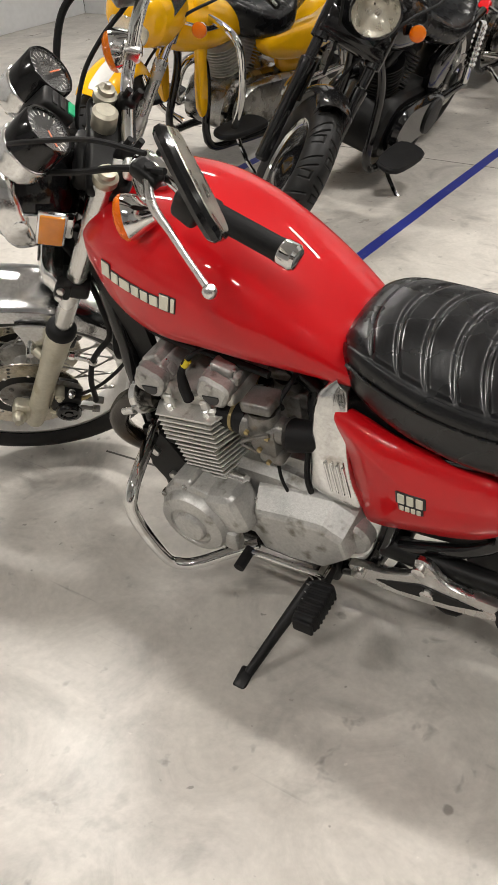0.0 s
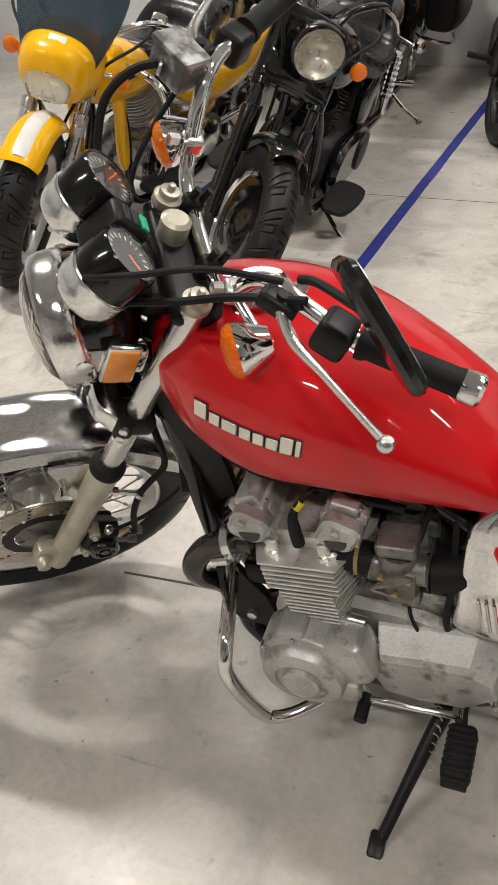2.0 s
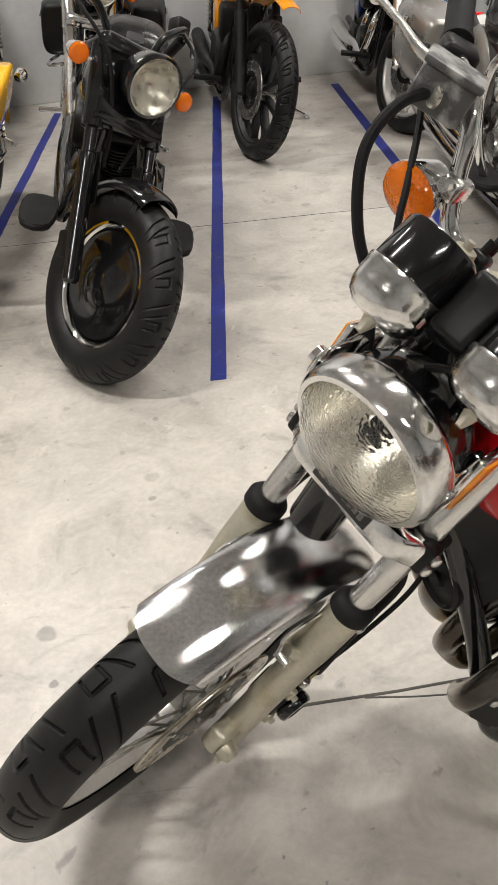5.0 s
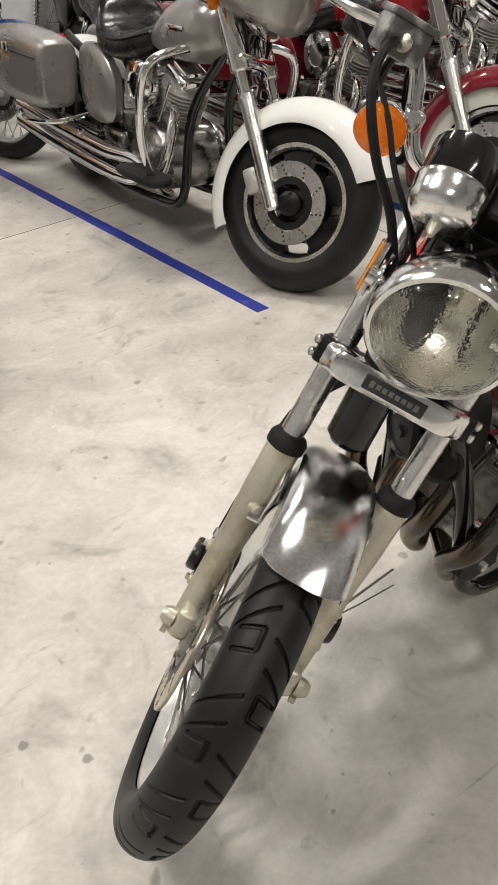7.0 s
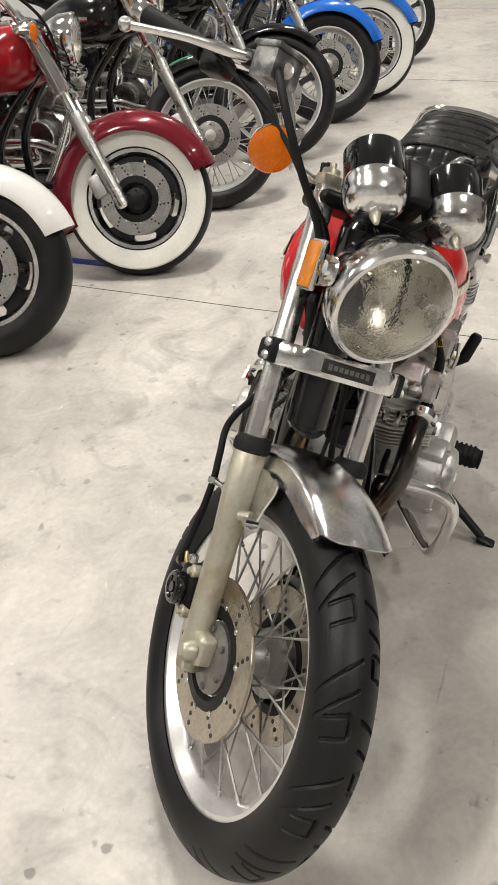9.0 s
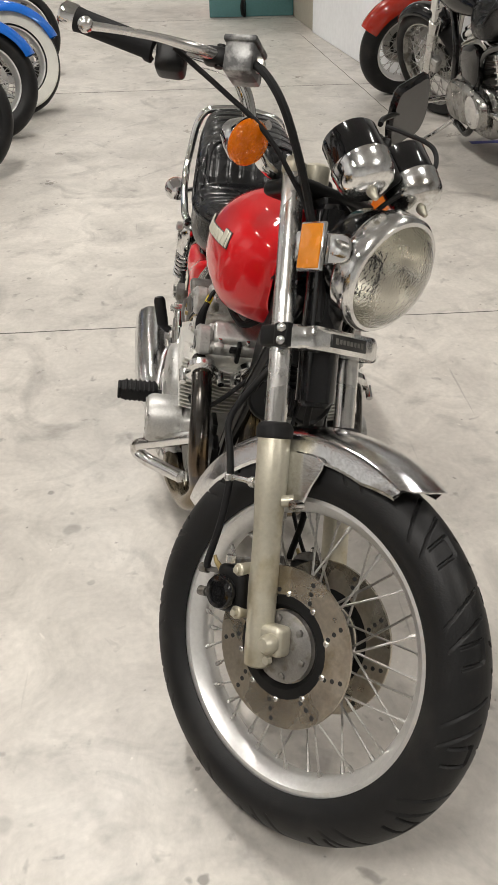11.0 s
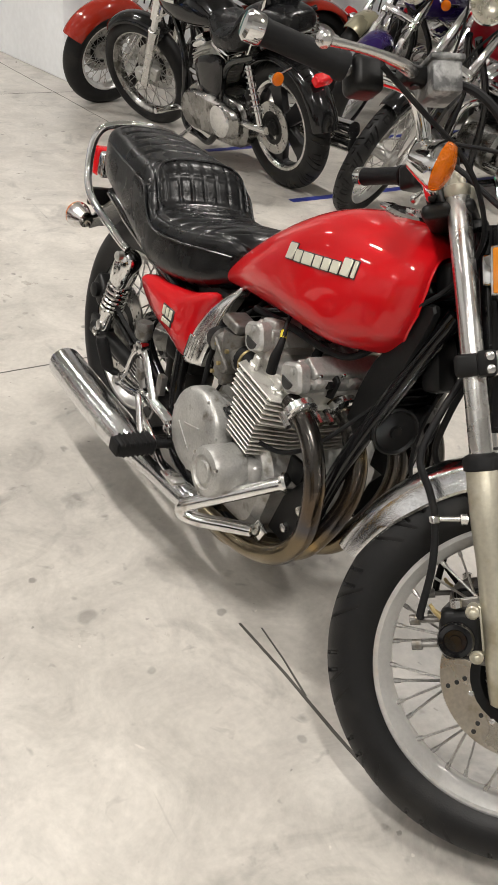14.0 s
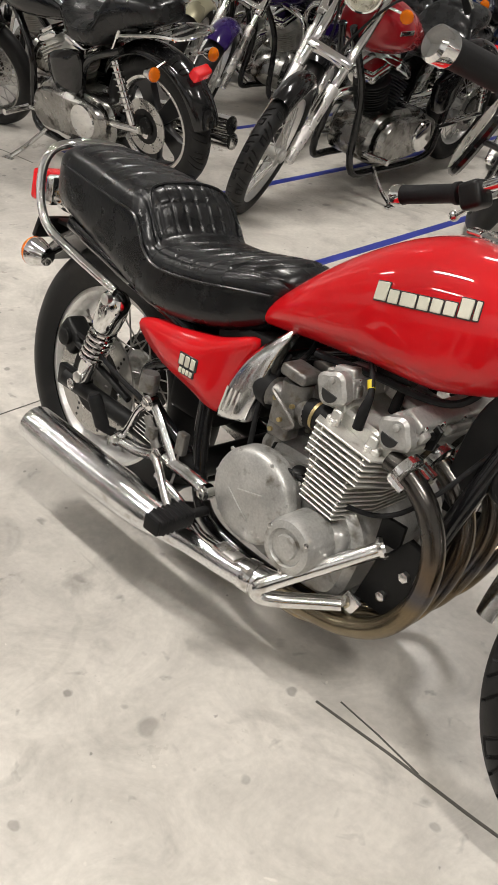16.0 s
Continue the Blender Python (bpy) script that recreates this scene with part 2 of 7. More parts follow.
def ball(c, r, n=16, sq=(1, 1, 1)):
    rings = []
    for i in range(1, n // 2):
        a = math.pi * i / (n // 2)
        rings.append([(c[0] + r * sq[0] * math.sin(a) * math.cos(2 * math.pi * k / n), c[1] + r * sq[1] * math.sin(a) * math.sin(2 * math.pi * k / n), c[2] - r * sq[2] * math.cos(a)) for k in range(n)])
    return loft(rings)


def part(name, geo, material, parent=None, label="", angle=38, m=None):
    me = bpy.data.meshes.new(name)
    if m is not None:
        geo = xf(geo, m)
    me.from_pydata([tuple(v) for v in geo[0]], [], geo[1])
    bm = bmesh.new()
    bm.from_mesh(me)
    bmesh.ops.recalc_face_normals(bm, faces=bm.faces)
    bm.to_mesh(me)
    bm.free()
    me.shade_smooth()
    me.set_sharp_from_angle(angle=radians(angle))
    me.materials.append(material)
    ob = new(name, me)
    if material in CLEAR:
        ob.visible_shadow = False
    if parent:
        ob.parent = parent
    if label:
        tagged(ob, label)
    return ob


def twin(ob, m, parent=None):
    """The same mesh again, elsewhere."""
    o = new(ob.name.split(".")[0], ob.data)
    o.parent = parent or ob.parent
    o.matrix_basis = m
    return o


def thing(name, m, label, category, group="", kind=""):
    ob = new(name)
    ob.empty_display_size = 0.1
    ob.matrix_basis = m
    return tagged(ob, label, category, group, kind)


MIRROR = Matrix.Diagonal((1, -1, 1, 1))


def tyre_geo(R, W, rim_r, tread=0, n=96, across=17, depth=0.006, fine=1.0):
    """A tyre about the y axis; tread: how many times the groove pattern goes round."""
    rings = []
    h = W / 2
    n = int(1300 * fine) if tread else n
    across = int(117 * fine) if tread else across
    for i in range(n):
        a = 2 * math.pi * i / n
        ring = []
        for j in range(across):
            s = -1 + 2 * j / (across - 1)
            b = s * 1.95
            y, r = h * math.sin(b) if abs(b) < 1.57 else math.copysign(h * (1 - 0.10 * (abs(b) - 1.57) / 0.38), b), R - h + h * math.cos(b)
            if abs(b) >= 1.57:
                t = (abs(b) - 1.57) / 0.38
                r = (R - h) + (rim_r - 0.002 - (R - h)) * t
                y = math.copysign(h * (1 - 0.28 * t * t), b)
            if tread and abs(s) < 0.74:
                q = abs(s)
                f = a / (2 * math.pi) * tread + (0.5 if s > 0 else 0.0)
                per = 2 * math.pi * R / tread
                cut = 0.0
                e = (f + 0.30 * q + 0.22 * q * q) % 1.0
                e2 = (f + 0.16 * q) % 1.0

                def line(d):
                    return 1 - max(0.0, d - 0.0022) / 0.0012

                # two long slanting cuts and an open square, in turn on either side
                for off, q0, q1 in ((0.46, 0.06, 0.70), (0.70, 0.02, 0.74)):
                    if q0 < q < q1:
                        cut = max(cut, line(abs(e - off) * per))
                if 0.06 < e2 < 0.26:
                    cut = max(cut, line(abs(q - 0.15) * W * 0.97))
                for off in (0.06, 0.26):
                    if 0.14 < q < 0.52:
                        cut = max(cut, line(abs(e2 - off) * per))
                r -= depth * max(0.0, min(1.0, cut))
            ring.append((r * math.cos(a), y, r * math.sin(a)))
        rings.append(ring)
    vs = [p for r in rings for p in r]
    fs = []
    for i in range(n):
        j = (i + 1) % n
        for k in range(across - 1):
            fs.append((i * across + k, i * across + k + 1, j * across + k + 1, j * across + k))
    return vs, fs


def rim_geo(r, w, inner=0.022):
    """A rim with two flanges and a dropped well, about the y axis."""
    h = w / 2
    prof = [(r, -h), (r, -h + 0.006), (r - 0.014, -h + 0.009), (r - 0.016, -h * 0.5), (r - inner, -h * 0.35), (r - inner, h * 0.35), (r - 0.016, h * 0.5), (r - 0.014, h - 0.009), (r, h - 0.006), (r, h), (r - 0.010, h), (r - 0.020, h - 0.010), (r - 0.026, h * 0.45), (r - inner - 0.007, h * 0.3), (r - inner - 0.007, -h * 0.3), (r - 0.026, -h * 0.45), (r - 0.020, -h + 0.010), (r - 0.010, -h)]
    return revolve(prof, (0, 0, 0), (0, 1, 0), 96, True)


def disc_geo(r, r_in, y, th=0.006, holes=12):
    """A brake disc about the y axis."""
    g = revolve([(r_in, y - th / 2), (r - 0.001, y - th / 2), (r, y), (r - 0.001, y + th / 2), (r_in, y + th / 2)], (0, 0, 0), (0, 1, 0), 64, True)
    return g


def bolt_ring(r, y, n, size, face=1, turn=0.0):
    gs = []
    for i in range(n):
        a = 2 * math.pi * i / n + turn
        gs.append(revolve([(size, 0), (size, size * 0.8), (size * 0.5, size)], (r * math.cos(a), y, r * math.sin(a)), (0, face, 0), 6))
    return merge(*gs)


def wheel_parts(parent, name, m, R, W, rim_r, rim_w, style, tread=0, discs=(), disc_r=0.14, rim_mat=RIMMET, white=False, hub_w=0.13, fine=1.0):
    """A wheel: the rim with its tyre, hub, spokes and discs under it. style: wire, cast, plate or star."""
    w = part(name, rim_geo(rim_r, rim_w), SPOKEMAT if style == "star" else rim_mat, parent)
    w.matrix_basis = m
    part("tyre", tyre_geo(R, W, rim_r, tread, fine=fine), TYRE, w, "black rubber tyre")
    if white:
        prof = [(rim_r + 0.006, 0.006), (rim_r + 0.02, 0.012), (R - 0.03, 0.011), (R - 0.024, 0.004)]
        for s in (1, -1):
            part("whitewall", revolve([(r, s * (W / 2 - 0.011 + h)) for r, h in prof] + [(R - 0.03, s * (W / 2 - 0.012)), (rim_r + 0.01, s * (W / 2 - 0.016))], (0, 0, 0), (0, 1, 0), 64, True), WHITEWALL, w)
    if style == "wire":
        part("hub", revolve([(0.012, -hub_w / 2 - 0.02), (0.030, -hub_w / 2 - 0.015), (0.033, -hub_w / 2), (0.058, -hub_w / 2 + 0.004), (0.058, -hub_w / 2 + 0.012), (0.030, -hub_w / 2 + 0.022), (0.030, hub_w / 2 - 0.022), (0.058, hub_w / 2 - 0.012), (0.058, hub_w / 2 - 0.004), (0.033, hub_w / 2), (0.030, hub_w / 2 + 0.015), (0.012, hub_w / 2 + 0.02)], (0, 0, 0), (0, 1, 0), 28), CAST, w)
        ends = rim_r - 0.026
        first = None
        for i in range(40):
            side = 1 if i % 2 else -1
            a = 2 * math.pi * i / 40
            twist = 0.62 * (1 if (i // 2) % 2 else -1)
            p0 = Vector((0.054 * math.cos(a + twist), side * (hub_w / 2 - 0.008), 0.054 * math.sin(a + twist)))
            p1 = Vector((ends * math.cos(a), side * 0.008, ends * math.sin(a)))
            if first is None:
                first = part("spoke", merge(tube([(0, 0, 0), (0, 0, 1)], 0.0022, 6, 1), tube([(0, 0, 0.92), (0, 0, 1.02)], 0.0040, 6, 1)), WIRE, w)
                o = first
            else:
                o = twin(first, Matrix(), w)
            d = p1 - p0
            o.matrix_basis = Matrix.LocRotScale(p0, d.to_track_quat("Z", "Y"), (1, 1, d.length))
    elif style == "plate":
        part("wheel_disc", revolve([(0.02, -0.06), (0.05, -0.055), (0.07, -0.045), (rim_r - 0.09, -0.03), (rim_r - 0.03, -0.035), (rim_r - 0.02, 0), (rim_r - 0.03, 0.035), (rim_r - 0.09, 0.03), (0.07, 0.045), (0.05, 0.055), (0.02, 0.06)], (0, 0, 0), (0, 1, 0), 48), BLACK, w)
    else:
        nsp = 5 if style == "star" else 9
        gs = [revolve([(0.02, -0.06), (0.055, -0.05), (0.06, 0), (0.055, 0.05), (0.02, 0.06)], (0, 0, 0), (0, 1, 0), 28)]
        part("hub", gs[0], SATIN if style == "star" else CASE_GREY, w)
        half = 0.30 if style == "star" else 0.09
        if style == "star":
            for sg in (1, -1):
                part("rim_lip", revolve([(rim_r + 0.002, sg * (rim_w / 2 - 0.004)), (rim_r + 0.002, sg * (rim_w / 2 + 0.003)), (rim_r - 0.014, sg * (rim_w / 2 + 0.002)), (rim_r - 0.022, sg * (rim_w / 2 - 0.010))], (0, 0, 0), (0, 1, 0), 64, True), POLISHED, w)
        L0, L1 = 0.05, rim_r - 0.018
        pol = [(L0, -half * L0 * 2.2), (L0 + 0.04, -half * 0.12), (L1 - 0.03, -half * 0.16), (L1, -half * 0.30), (L1, half * 0.30), (L1 - 0.03, half * 0.16), (L0 + 0.04, half * 0.12), (L0, half * L0 * 2.2)]
        sp = part("wheel_spoke", slab(pol, -0.02, 0.02, "xz", 0.004), SPOKEMAT, w)
        for i in range(1, nsp):
            twin(sp, Matrix.Rotation(2 * math.pi * i / nsp, 4, "Y"), w)
    for y in discs:
        d = part("brake_disc", disc_geo(disc_r, disc_r * 0.62, y), DISC if style == "wire" and tread else DISC_BRIGHT, w, "worn steel brake disc")
        sg = math.copysign(1, y)
        hf = 0.44 if style == "wire" else 0.30
        # carrier ring in black, standing in for the shade between disc and hub
        part("shade_dark_carrier", revolve([(disc_r * (0.52 if tread else 0.46), y - 0.004), (disc_r * 0.64, y - 0.003), (disc_r * 0.64, y + 0.003), (disc_r * 0.46, y + 0.004)], (0, 0, 0), (0, 1, 0), 32, True), SATIN, d)
        part("hub_flange", merge(revolve([(0.02, y - sg * 0.02), (disc_r * hf, y - sg * 0.012), (disc_r * hf, y + sg * 0.003), (disc_r * hf * 0.8, y + sg * 0.008), (0.02, y + sg * 0.012)], (0, 0, 0), (0, 1, 0), 32), bolt_ring(disc_r * hf * 0.8, y + sg * 0.006, 6, 0.0065, sg)), CARB if style == "wire" else SATIN, d)
        tagged(part("rivet_ring", merge(*[revolve([(0.005, 0), (0.005, 0.0045), (0.003, 0.006)], (disc_r * 0.66 * math.cos(q * 0.628), y, disc_r * 0.66 * math.sin(q * 0.628)), (0, sg, 0), 8) for q in range(10)]), POLISHED, d), kind="stuff")
        hs = [revolve([(0.004, -0.0036), (0.004, 0.0036)], (rr * disc_r * math.cos(a + o), y, rr * disc_r * math.sin(a + o)), (0, 1, 0), 8) for a in [2 * math.pi * q / 9 for q in range(9)] for rr, o in ((0.70, 0.0), (0.80, 0.06), (0.91, 0.10))]
        tagged(part("hole_pattern", merge(*hs), BADGE_DARK, d), kind="stuff")
    return w


WHITEWALL = mat("whitewall_rubber", (0.78, 0.77, 0.70), 0.6, 0, 0.06, 12, 0.04)
SPOKEMAT = mat("dark_spoke_paint", (0.012, 0.012, 0.013), 0.3, 0.0, 0.1, 10, 0.05)


# ---- the hall ----
def concrete():
    m = bpy.data.materials.new("polished_concrete")
    m.use_nodes = True
    nt = m.node_tree
    b = nt.nodes["Principled BSDF"]
    tc = nt.nodes.new("ShaderNodeTexCoord")

    def noise_tex(scale, detail, rough=0.55, dist=0.0):
        n = nt.nodes.new("ShaderNodeTexNoise")
        n.inputs["Scale"].default_value, n.inputs["Detail"].default_value, n.inputs["Roughness"].default_value, n.inputs["Distortion"].default_value = scale, detail, rough, dist
        nt.links.new(tc.outputs["Object"], n.inputs["Vector"])
        return n.outputs["Fac"]

    def ramp(src, lo, hi, a, c):
        r = nt.nodes.new("ShaderNodeMapRange")
        for i, v in enumerate((lo, hi, a, c)):
            r.inputs[i + 1].default_value = v
        nt.links.new(src, r.inputs[0])
        return r.outputs[0]

    def times(x, y):
        n = nt.nodes.new("ShaderNodeMath")
        n.operation = "MULTIPLY"
        nt.links.new(x, n.inputs[0])
        nt.links.new(y, n.inputs[1])
        return n.outputs[0]

    f = times(ramp(noise_tex(0.9, 6, 0.6), 0.3, 0.7, 0.82, 1.12), ramp(noise_tex(5.0, 8, 0.72, 0.8), 0.35, 0.70, 1.10, 0.76))
    # round drips scattered here and there
    def drips(scale, radius, keep, depth):
        vo = nt.nodes.new("ShaderNodeTexVoronoi")
        vo.inputs["Scale"].default_value = scale
        wv = nt.nodes.new("ShaderNodeVectorMath")
        wv.operation = "MULTIPLY_ADD"
        nz = nt.nodes.new("ShaderNodeTexNoise")
        nz.inputs["Scale"].default_value = scale * 3
        nt.links.new(tc.outputs["Object"], nz.inputs["Vector"])
        nt.links.new(nz.outputs["Color"], wv.inputs[0])
        wv.inputs[1].default_value = (0.16 / scale, 0.16 / scale, 0)
        nt.links.new(tc.outputs["Object"], wv.inputs[2])
        nt.links.new(wv.outputs[0], vo.inputs["Vector"])
        sp = nt.nodes.new("ShaderNodeSeparateColor")
        nt.links.new(vo.outputs["Color"], sp.inputs[0])
        inside = ramp(vo.outputs["Distance"], radius * 0.7, radius, 1.0, 0.0)
        chosen = ramp(sp.outputs[0], keep, keep + 0.02, 1.0, 0.0)
        both = times(times(inside, chosen), ramp(sp.outputs[1], 0.0, 1.0, 0.35, 1.0))
        return ramp(both, 0.0, 1.0, 1.0, depth)

    f = times(f, drips(5.0, 0.12, 0.36, 0.60))
    f = times(f, drips(11.0, 0.14, 0.24, 0.48))
    f = times(f, drips(16.0, 0.07, 0.16, 1.35))
    f = times(f, ramp(noise_tex(60, 4), 0.3, 0.7, 0.94, 1.06))
    f = times(f, ramp(noise_tex(3.4, 4, 0.6, 1.5), 0.56, 0.72, 1.0, 0.68))
    f = times(f, ramp(noise_tex(17, 3, 0.5, 0.4), 0.66, 0.76, 1.0, 0.58))
    f = times(f, ramp(noise_tex(38, 2, 0.4), 0.74, 0.78, 1.0, 0.55))
    f = times(f, ramp(noise_tex(29, 2, 0.4, 0.6), 0.24, 0.21, 1.0, 1.25))
    for rot, thr in ((0.5, 0.70), (-0.9, 0.72)):
        mpg = nt.nodes.new("ShaderNodeMapping")
        mpg.inputs["Rotation"].default_value = (0, 0, rot)
        mpg.inputs["Scale"].default_value = (1.2, 22.0, 1.0)
        nt.links.new(tc.outputs["Object"], mpg.inputs["Vector"])
        sn = nt.nodes.new("ShaderNodeTexNoise")
        sn.inputs["Scale"].default_value, sn.inputs["Detail"].default_value = 1.6, 3
        nt.links.new(mpg.outputs[0], sn.inputs["Vector"])
        f = times(f, ramp(sn.outputs["Fac"], thr, thr + 0.06, 1.0, 0.74))
    sc = nt.nodes.new("ShaderNodeVectorMath")
    sc.operation = "SCALE"
    sc.inputs[0].default_value = (0.53, 0.50, 0.455)
    nt.links.new(f, sc.inputs["Scale"])
    nt.links.new(sc.outputs[0], b.inputs["Base Color"])
    nt.links.new(ramp(noise_tex(4, 6, 0.7), 0.3, 0.7, 0.25, 0.46), b.inputs["Roughness"])
    bp = nt.nodes.new("ShaderNodeBump")
    bp.inputs["Strength"].default_value, bp.inputs["Distance"].default_value = 0.12, 0.003
    nt.links.new(noise_tex(45, 6), bp.inputs["Height"])
    nt.links.new(bp.outputs[0], b.inputs["Normal"])
    return m


CONCRETE = concrete()
WALLPAINT = mat("white_wall_paint", (0.87, 0.885, 0.90), 0.6, 0, 0.04, 1.5, 0.03, 0.08, 90)
CEIL = mat("ceiling_sheet", (0.50, 0.50, 0.49), 0.7, 0, 0.1, 2)
TAPE = mat("blue_floor_tape", (0.018, 0.030, 0.235), 0.5, 0, 0.16, 9, 0.08, 0.08, 130, wear=(0.10, 0.11, 0.26), wear_at=0.70)
SEAM = mat("floor_joint_filler", (0.085, 0.08, 0.07), 0.8, 0, 0.3, 9)
BEIGE = mat("beige_wall_tone", (0.50, 0.46, 0.38), 0.6, 0, 0.06, 2, 0.04, 0.08, 90)
TEAL = mat("teal_door_paint", (0.10, 0.24, 0.25), 0.45, 0, 0.08, 4)
BINRED = mat("red_plastic", (0.50, 0.02, 0.02), 0.4, 0, 0.08, 5)

X0, X1, Y0, Y1, ZC = -13.0, 5.2, -5.3, 7.2, 4.6


def slab_floor():
    """Concrete bays divided by saw-cut joints."""
    fl = part("floor", rbox(((X0 + X1) / 2, (Y0 + Y1) / 2, -0.1), (X1 - X0 + 0.6, Y1 - Y0 + 0.6, 0.2), 0), CONCRETE)
    tagged(fl, "stained grey polished concrete floor of a showroom hall", "floor", kind="structure")
    return fl


floor = slab_floor()


def joint(name, a, b, w, label):
    """A thin dark line on the floor, such as a saw-cut joint, slightly wandering."""
    a, b = Vector(a), Vector(b)
    d = (b - a).normalized()
    s = Vector((-d.y, d.x, 0))
    n = max(2, int((b - a).length / 0.15))
    rings = []
    for i in range(n + 1):
        p = a + (b - a) * i / n + s * 0.004 * noise.noise((i * 0.7, a.x * 3, a.y))
        ww = w * (0.7 + 0.5 * abs(noise.noise((i * 0.9, 3.1, a.y))))
        rings.append([p - s * ww + Vector((0, 0, 0.0002)), p - s * ww * 0.6 + Vector((0, 0, 0.0012)), p + s * ww * 0.6 + Vector((0, 0, 0.0012)), p + s * ww + Vector((0, 0, 0.0002))])
    ob = part(name, loft(rings), SEAM)
    return tagged(ob, label, "floor joint", kind="structure")


joint("floor_joint", (-1.325, Y0, 0), (-1.325, Y1, 0), 0.0030, "dark saw-cut joint in the concrete floor")
joint("floor_joint", (X0, -2.75, 0), (X1, -2.75, 0), 0.0025, "dark saw-cut joint in the concrete floor")
joint("floor_joint", (-0.012, -0.170, 0), (0.19, -0.182, 0), 0.0028, "short dark line beside a joint in the concrete floor")
joint("floor_joint", (-0.045, -0.207, 0), (0.46, -0.166, 0), 0.0045, "dark saw-cut joint in the concrete floor")
joint("floor_joint", (-8.2, Y0, 0), (-8.2, 0.98, 0), 0.0030, "dark saw-cut joint in the concrete floor")
joint("floor_joint", (-7.2, 0.93, 0), (-3.4, 1.22, 0), 0.0035, "dark saw-cut joint in the concrete floor")
joint("floor_joint", (-5.1, Y0, 0), (-5.1, Y1, 0), 0.0030, "dark saw-cut joint in the concrete floor")


def tape(x, y0, y1, w=0.051, slant=0.0):
    n = 40
    rings = []
    for i in range(n + 1):
        y = y0 + (y1 - y0) * i / n
        dx = slant * i / n + 0.003 * noise.noise((i * 0.35, x, 1.0))
        e = 0.0014 * noise.noise((i * 2.1, x, 5.0))
        rings.append([(x + dx - w / 2 - e, y, 0.0002), (x + dx - w / 2 + 0.001, y, 0.0014), (x + dx + w / 2 - 0.001, y, 0.0014), (x + dx + w / 2 + e, y, 0.0002)])
    ob = part("floor_tape", loft(rings), TAPE)
    return tagged(ob, "blue adhesive tape line marking a parking bay on the floor", "floor tape", "parking bay lines")


for x, slant in ((1.435, -0.02), (0.448, -0.07), (-0.562, 0.17), (-1.56, 0.1), (-2.56, 0.08), (-3.55, 0.05)):
    tape(x, -1.435, -5.0, 0.051, slant)
for x in (-1.645, -2.55, -3.5):
    tape(x, 1.47, 4.6, 0.051, -0.06)


def wall(name, x0, y0, x1, y1, z1, label):
    g = rbox(((x0 + x1) / 2, (y0 + y1) / 2, z1 / 2), (abs(x1 - x0), abs(y1 - y0), z1), 0.006)
    return tagged(part(name, g, WALLPAINT), label, "wall", kind="structure")


wall("wall_south", X0, Y0 - 0.2, X1, Y0, ZC, "plain white painted wall behind the parked bikes")
wall("wall_north", X0, Y1, X1, Y1 + 0.2, ZC, "plain white painted wall of the hall")
wall("wall_east", X1, Y0, X1 + 0.2, Y1, ZC, "plain white painted wall of the hall")
wall("wall_west", X0 - 0.2, Y0, X0, Y1, ZC, "plain white painted wall at the far end")
block = slab([(-7.30, 1.05), (-5.44, 1.29), (-5.37, 1.38), (-5.37, 5.6), (-7.30, 5.6)], 0, ZC, "xy", 0.006)
tagged(part("wall_block", block, WALLPAINT), "white painted wall corner jutting into the hall", "wall", kind="structure")
recess = slab([(-9.4, 0.99), (-8.2, 0.99), (-7.303, 1.07), (-7.303, 1.30), (-9.4, 1.30)], 0, ZC, "xy", 0.006)
tagged(part("wall_recess", recess, BEIGE), "beige wall face beside a teal door", "wall", kind="structure")
ceiling = tagged(part("ceiling", rbox(((X0 + X1) / 2, (Y0 + Y1) / 2, ZC + 0.1), (X1 - X0 + 0.6, Y1 - Y0 + 0.6, 0.2), 0), CEIL), "grey sheet ceiling of the hall", "ceiling", kind="structure")

door = thing("door_1", pose(-8.30, 0.55, 0, 0, 0, 90), "teal painted steel door standing open by the wall", "door", kind="structure")
leaf = part("door_leaf", rbox((0, 0, 1.03), (0.86, 0.045, 2.04), 0.004), TEAL, door)
for z in (0.25, 1.03, 1.80):
    part("hinge", rod((0.434, 0, z - 0.05), (0.434, 0, z + 0.05), 0.009, 12), CAST, leaf)
part("door_handle", merge(rod((-0.36, -0.02, 1.02), (-0.36, -0.07, 1.02), 0.010, 12), rod((-0.36, -0.065, 1.02), (-0.24, -0.065, 1.02), 0.009, 12)), POLISHED, leaf)

tool_bin = thing("wheeled_bin", pose(-8.55, 0.40, 0, 0, 0, 70), "red wheeled plastic bin standing by the door", "bin")
part("bin_body", loft([[(s[0] * k, s[1] * k * 0.8, z) for s in ((-1, -1), (-0.8, -1.06), (0.8, -1.06), (1, -1), (1.06, -0.8), (1.06, 0.8), (1, 1), (0.8, 1.06), (-0.8, 1.06), (-1, 1), (-1.06, 0.8), (-1.06, -0.8))] for z, k in ((0.06, 0.20), (0.07, 0.215), (0.80, 0.27), (0.84, 0.285), (0.86, 0.28))]), BINRED, tool_bin)
for s in (-1, 1):
    part("bin_wheel", revolve([(0.03, -0.02), (0.09, -0.02), (0.10, 0), (0.09, 0.02), (0.03, 0.02)], (0.16 * s, -0.20, 0.10), (1, 0, 0), 24), RUBBER, tool_bin)


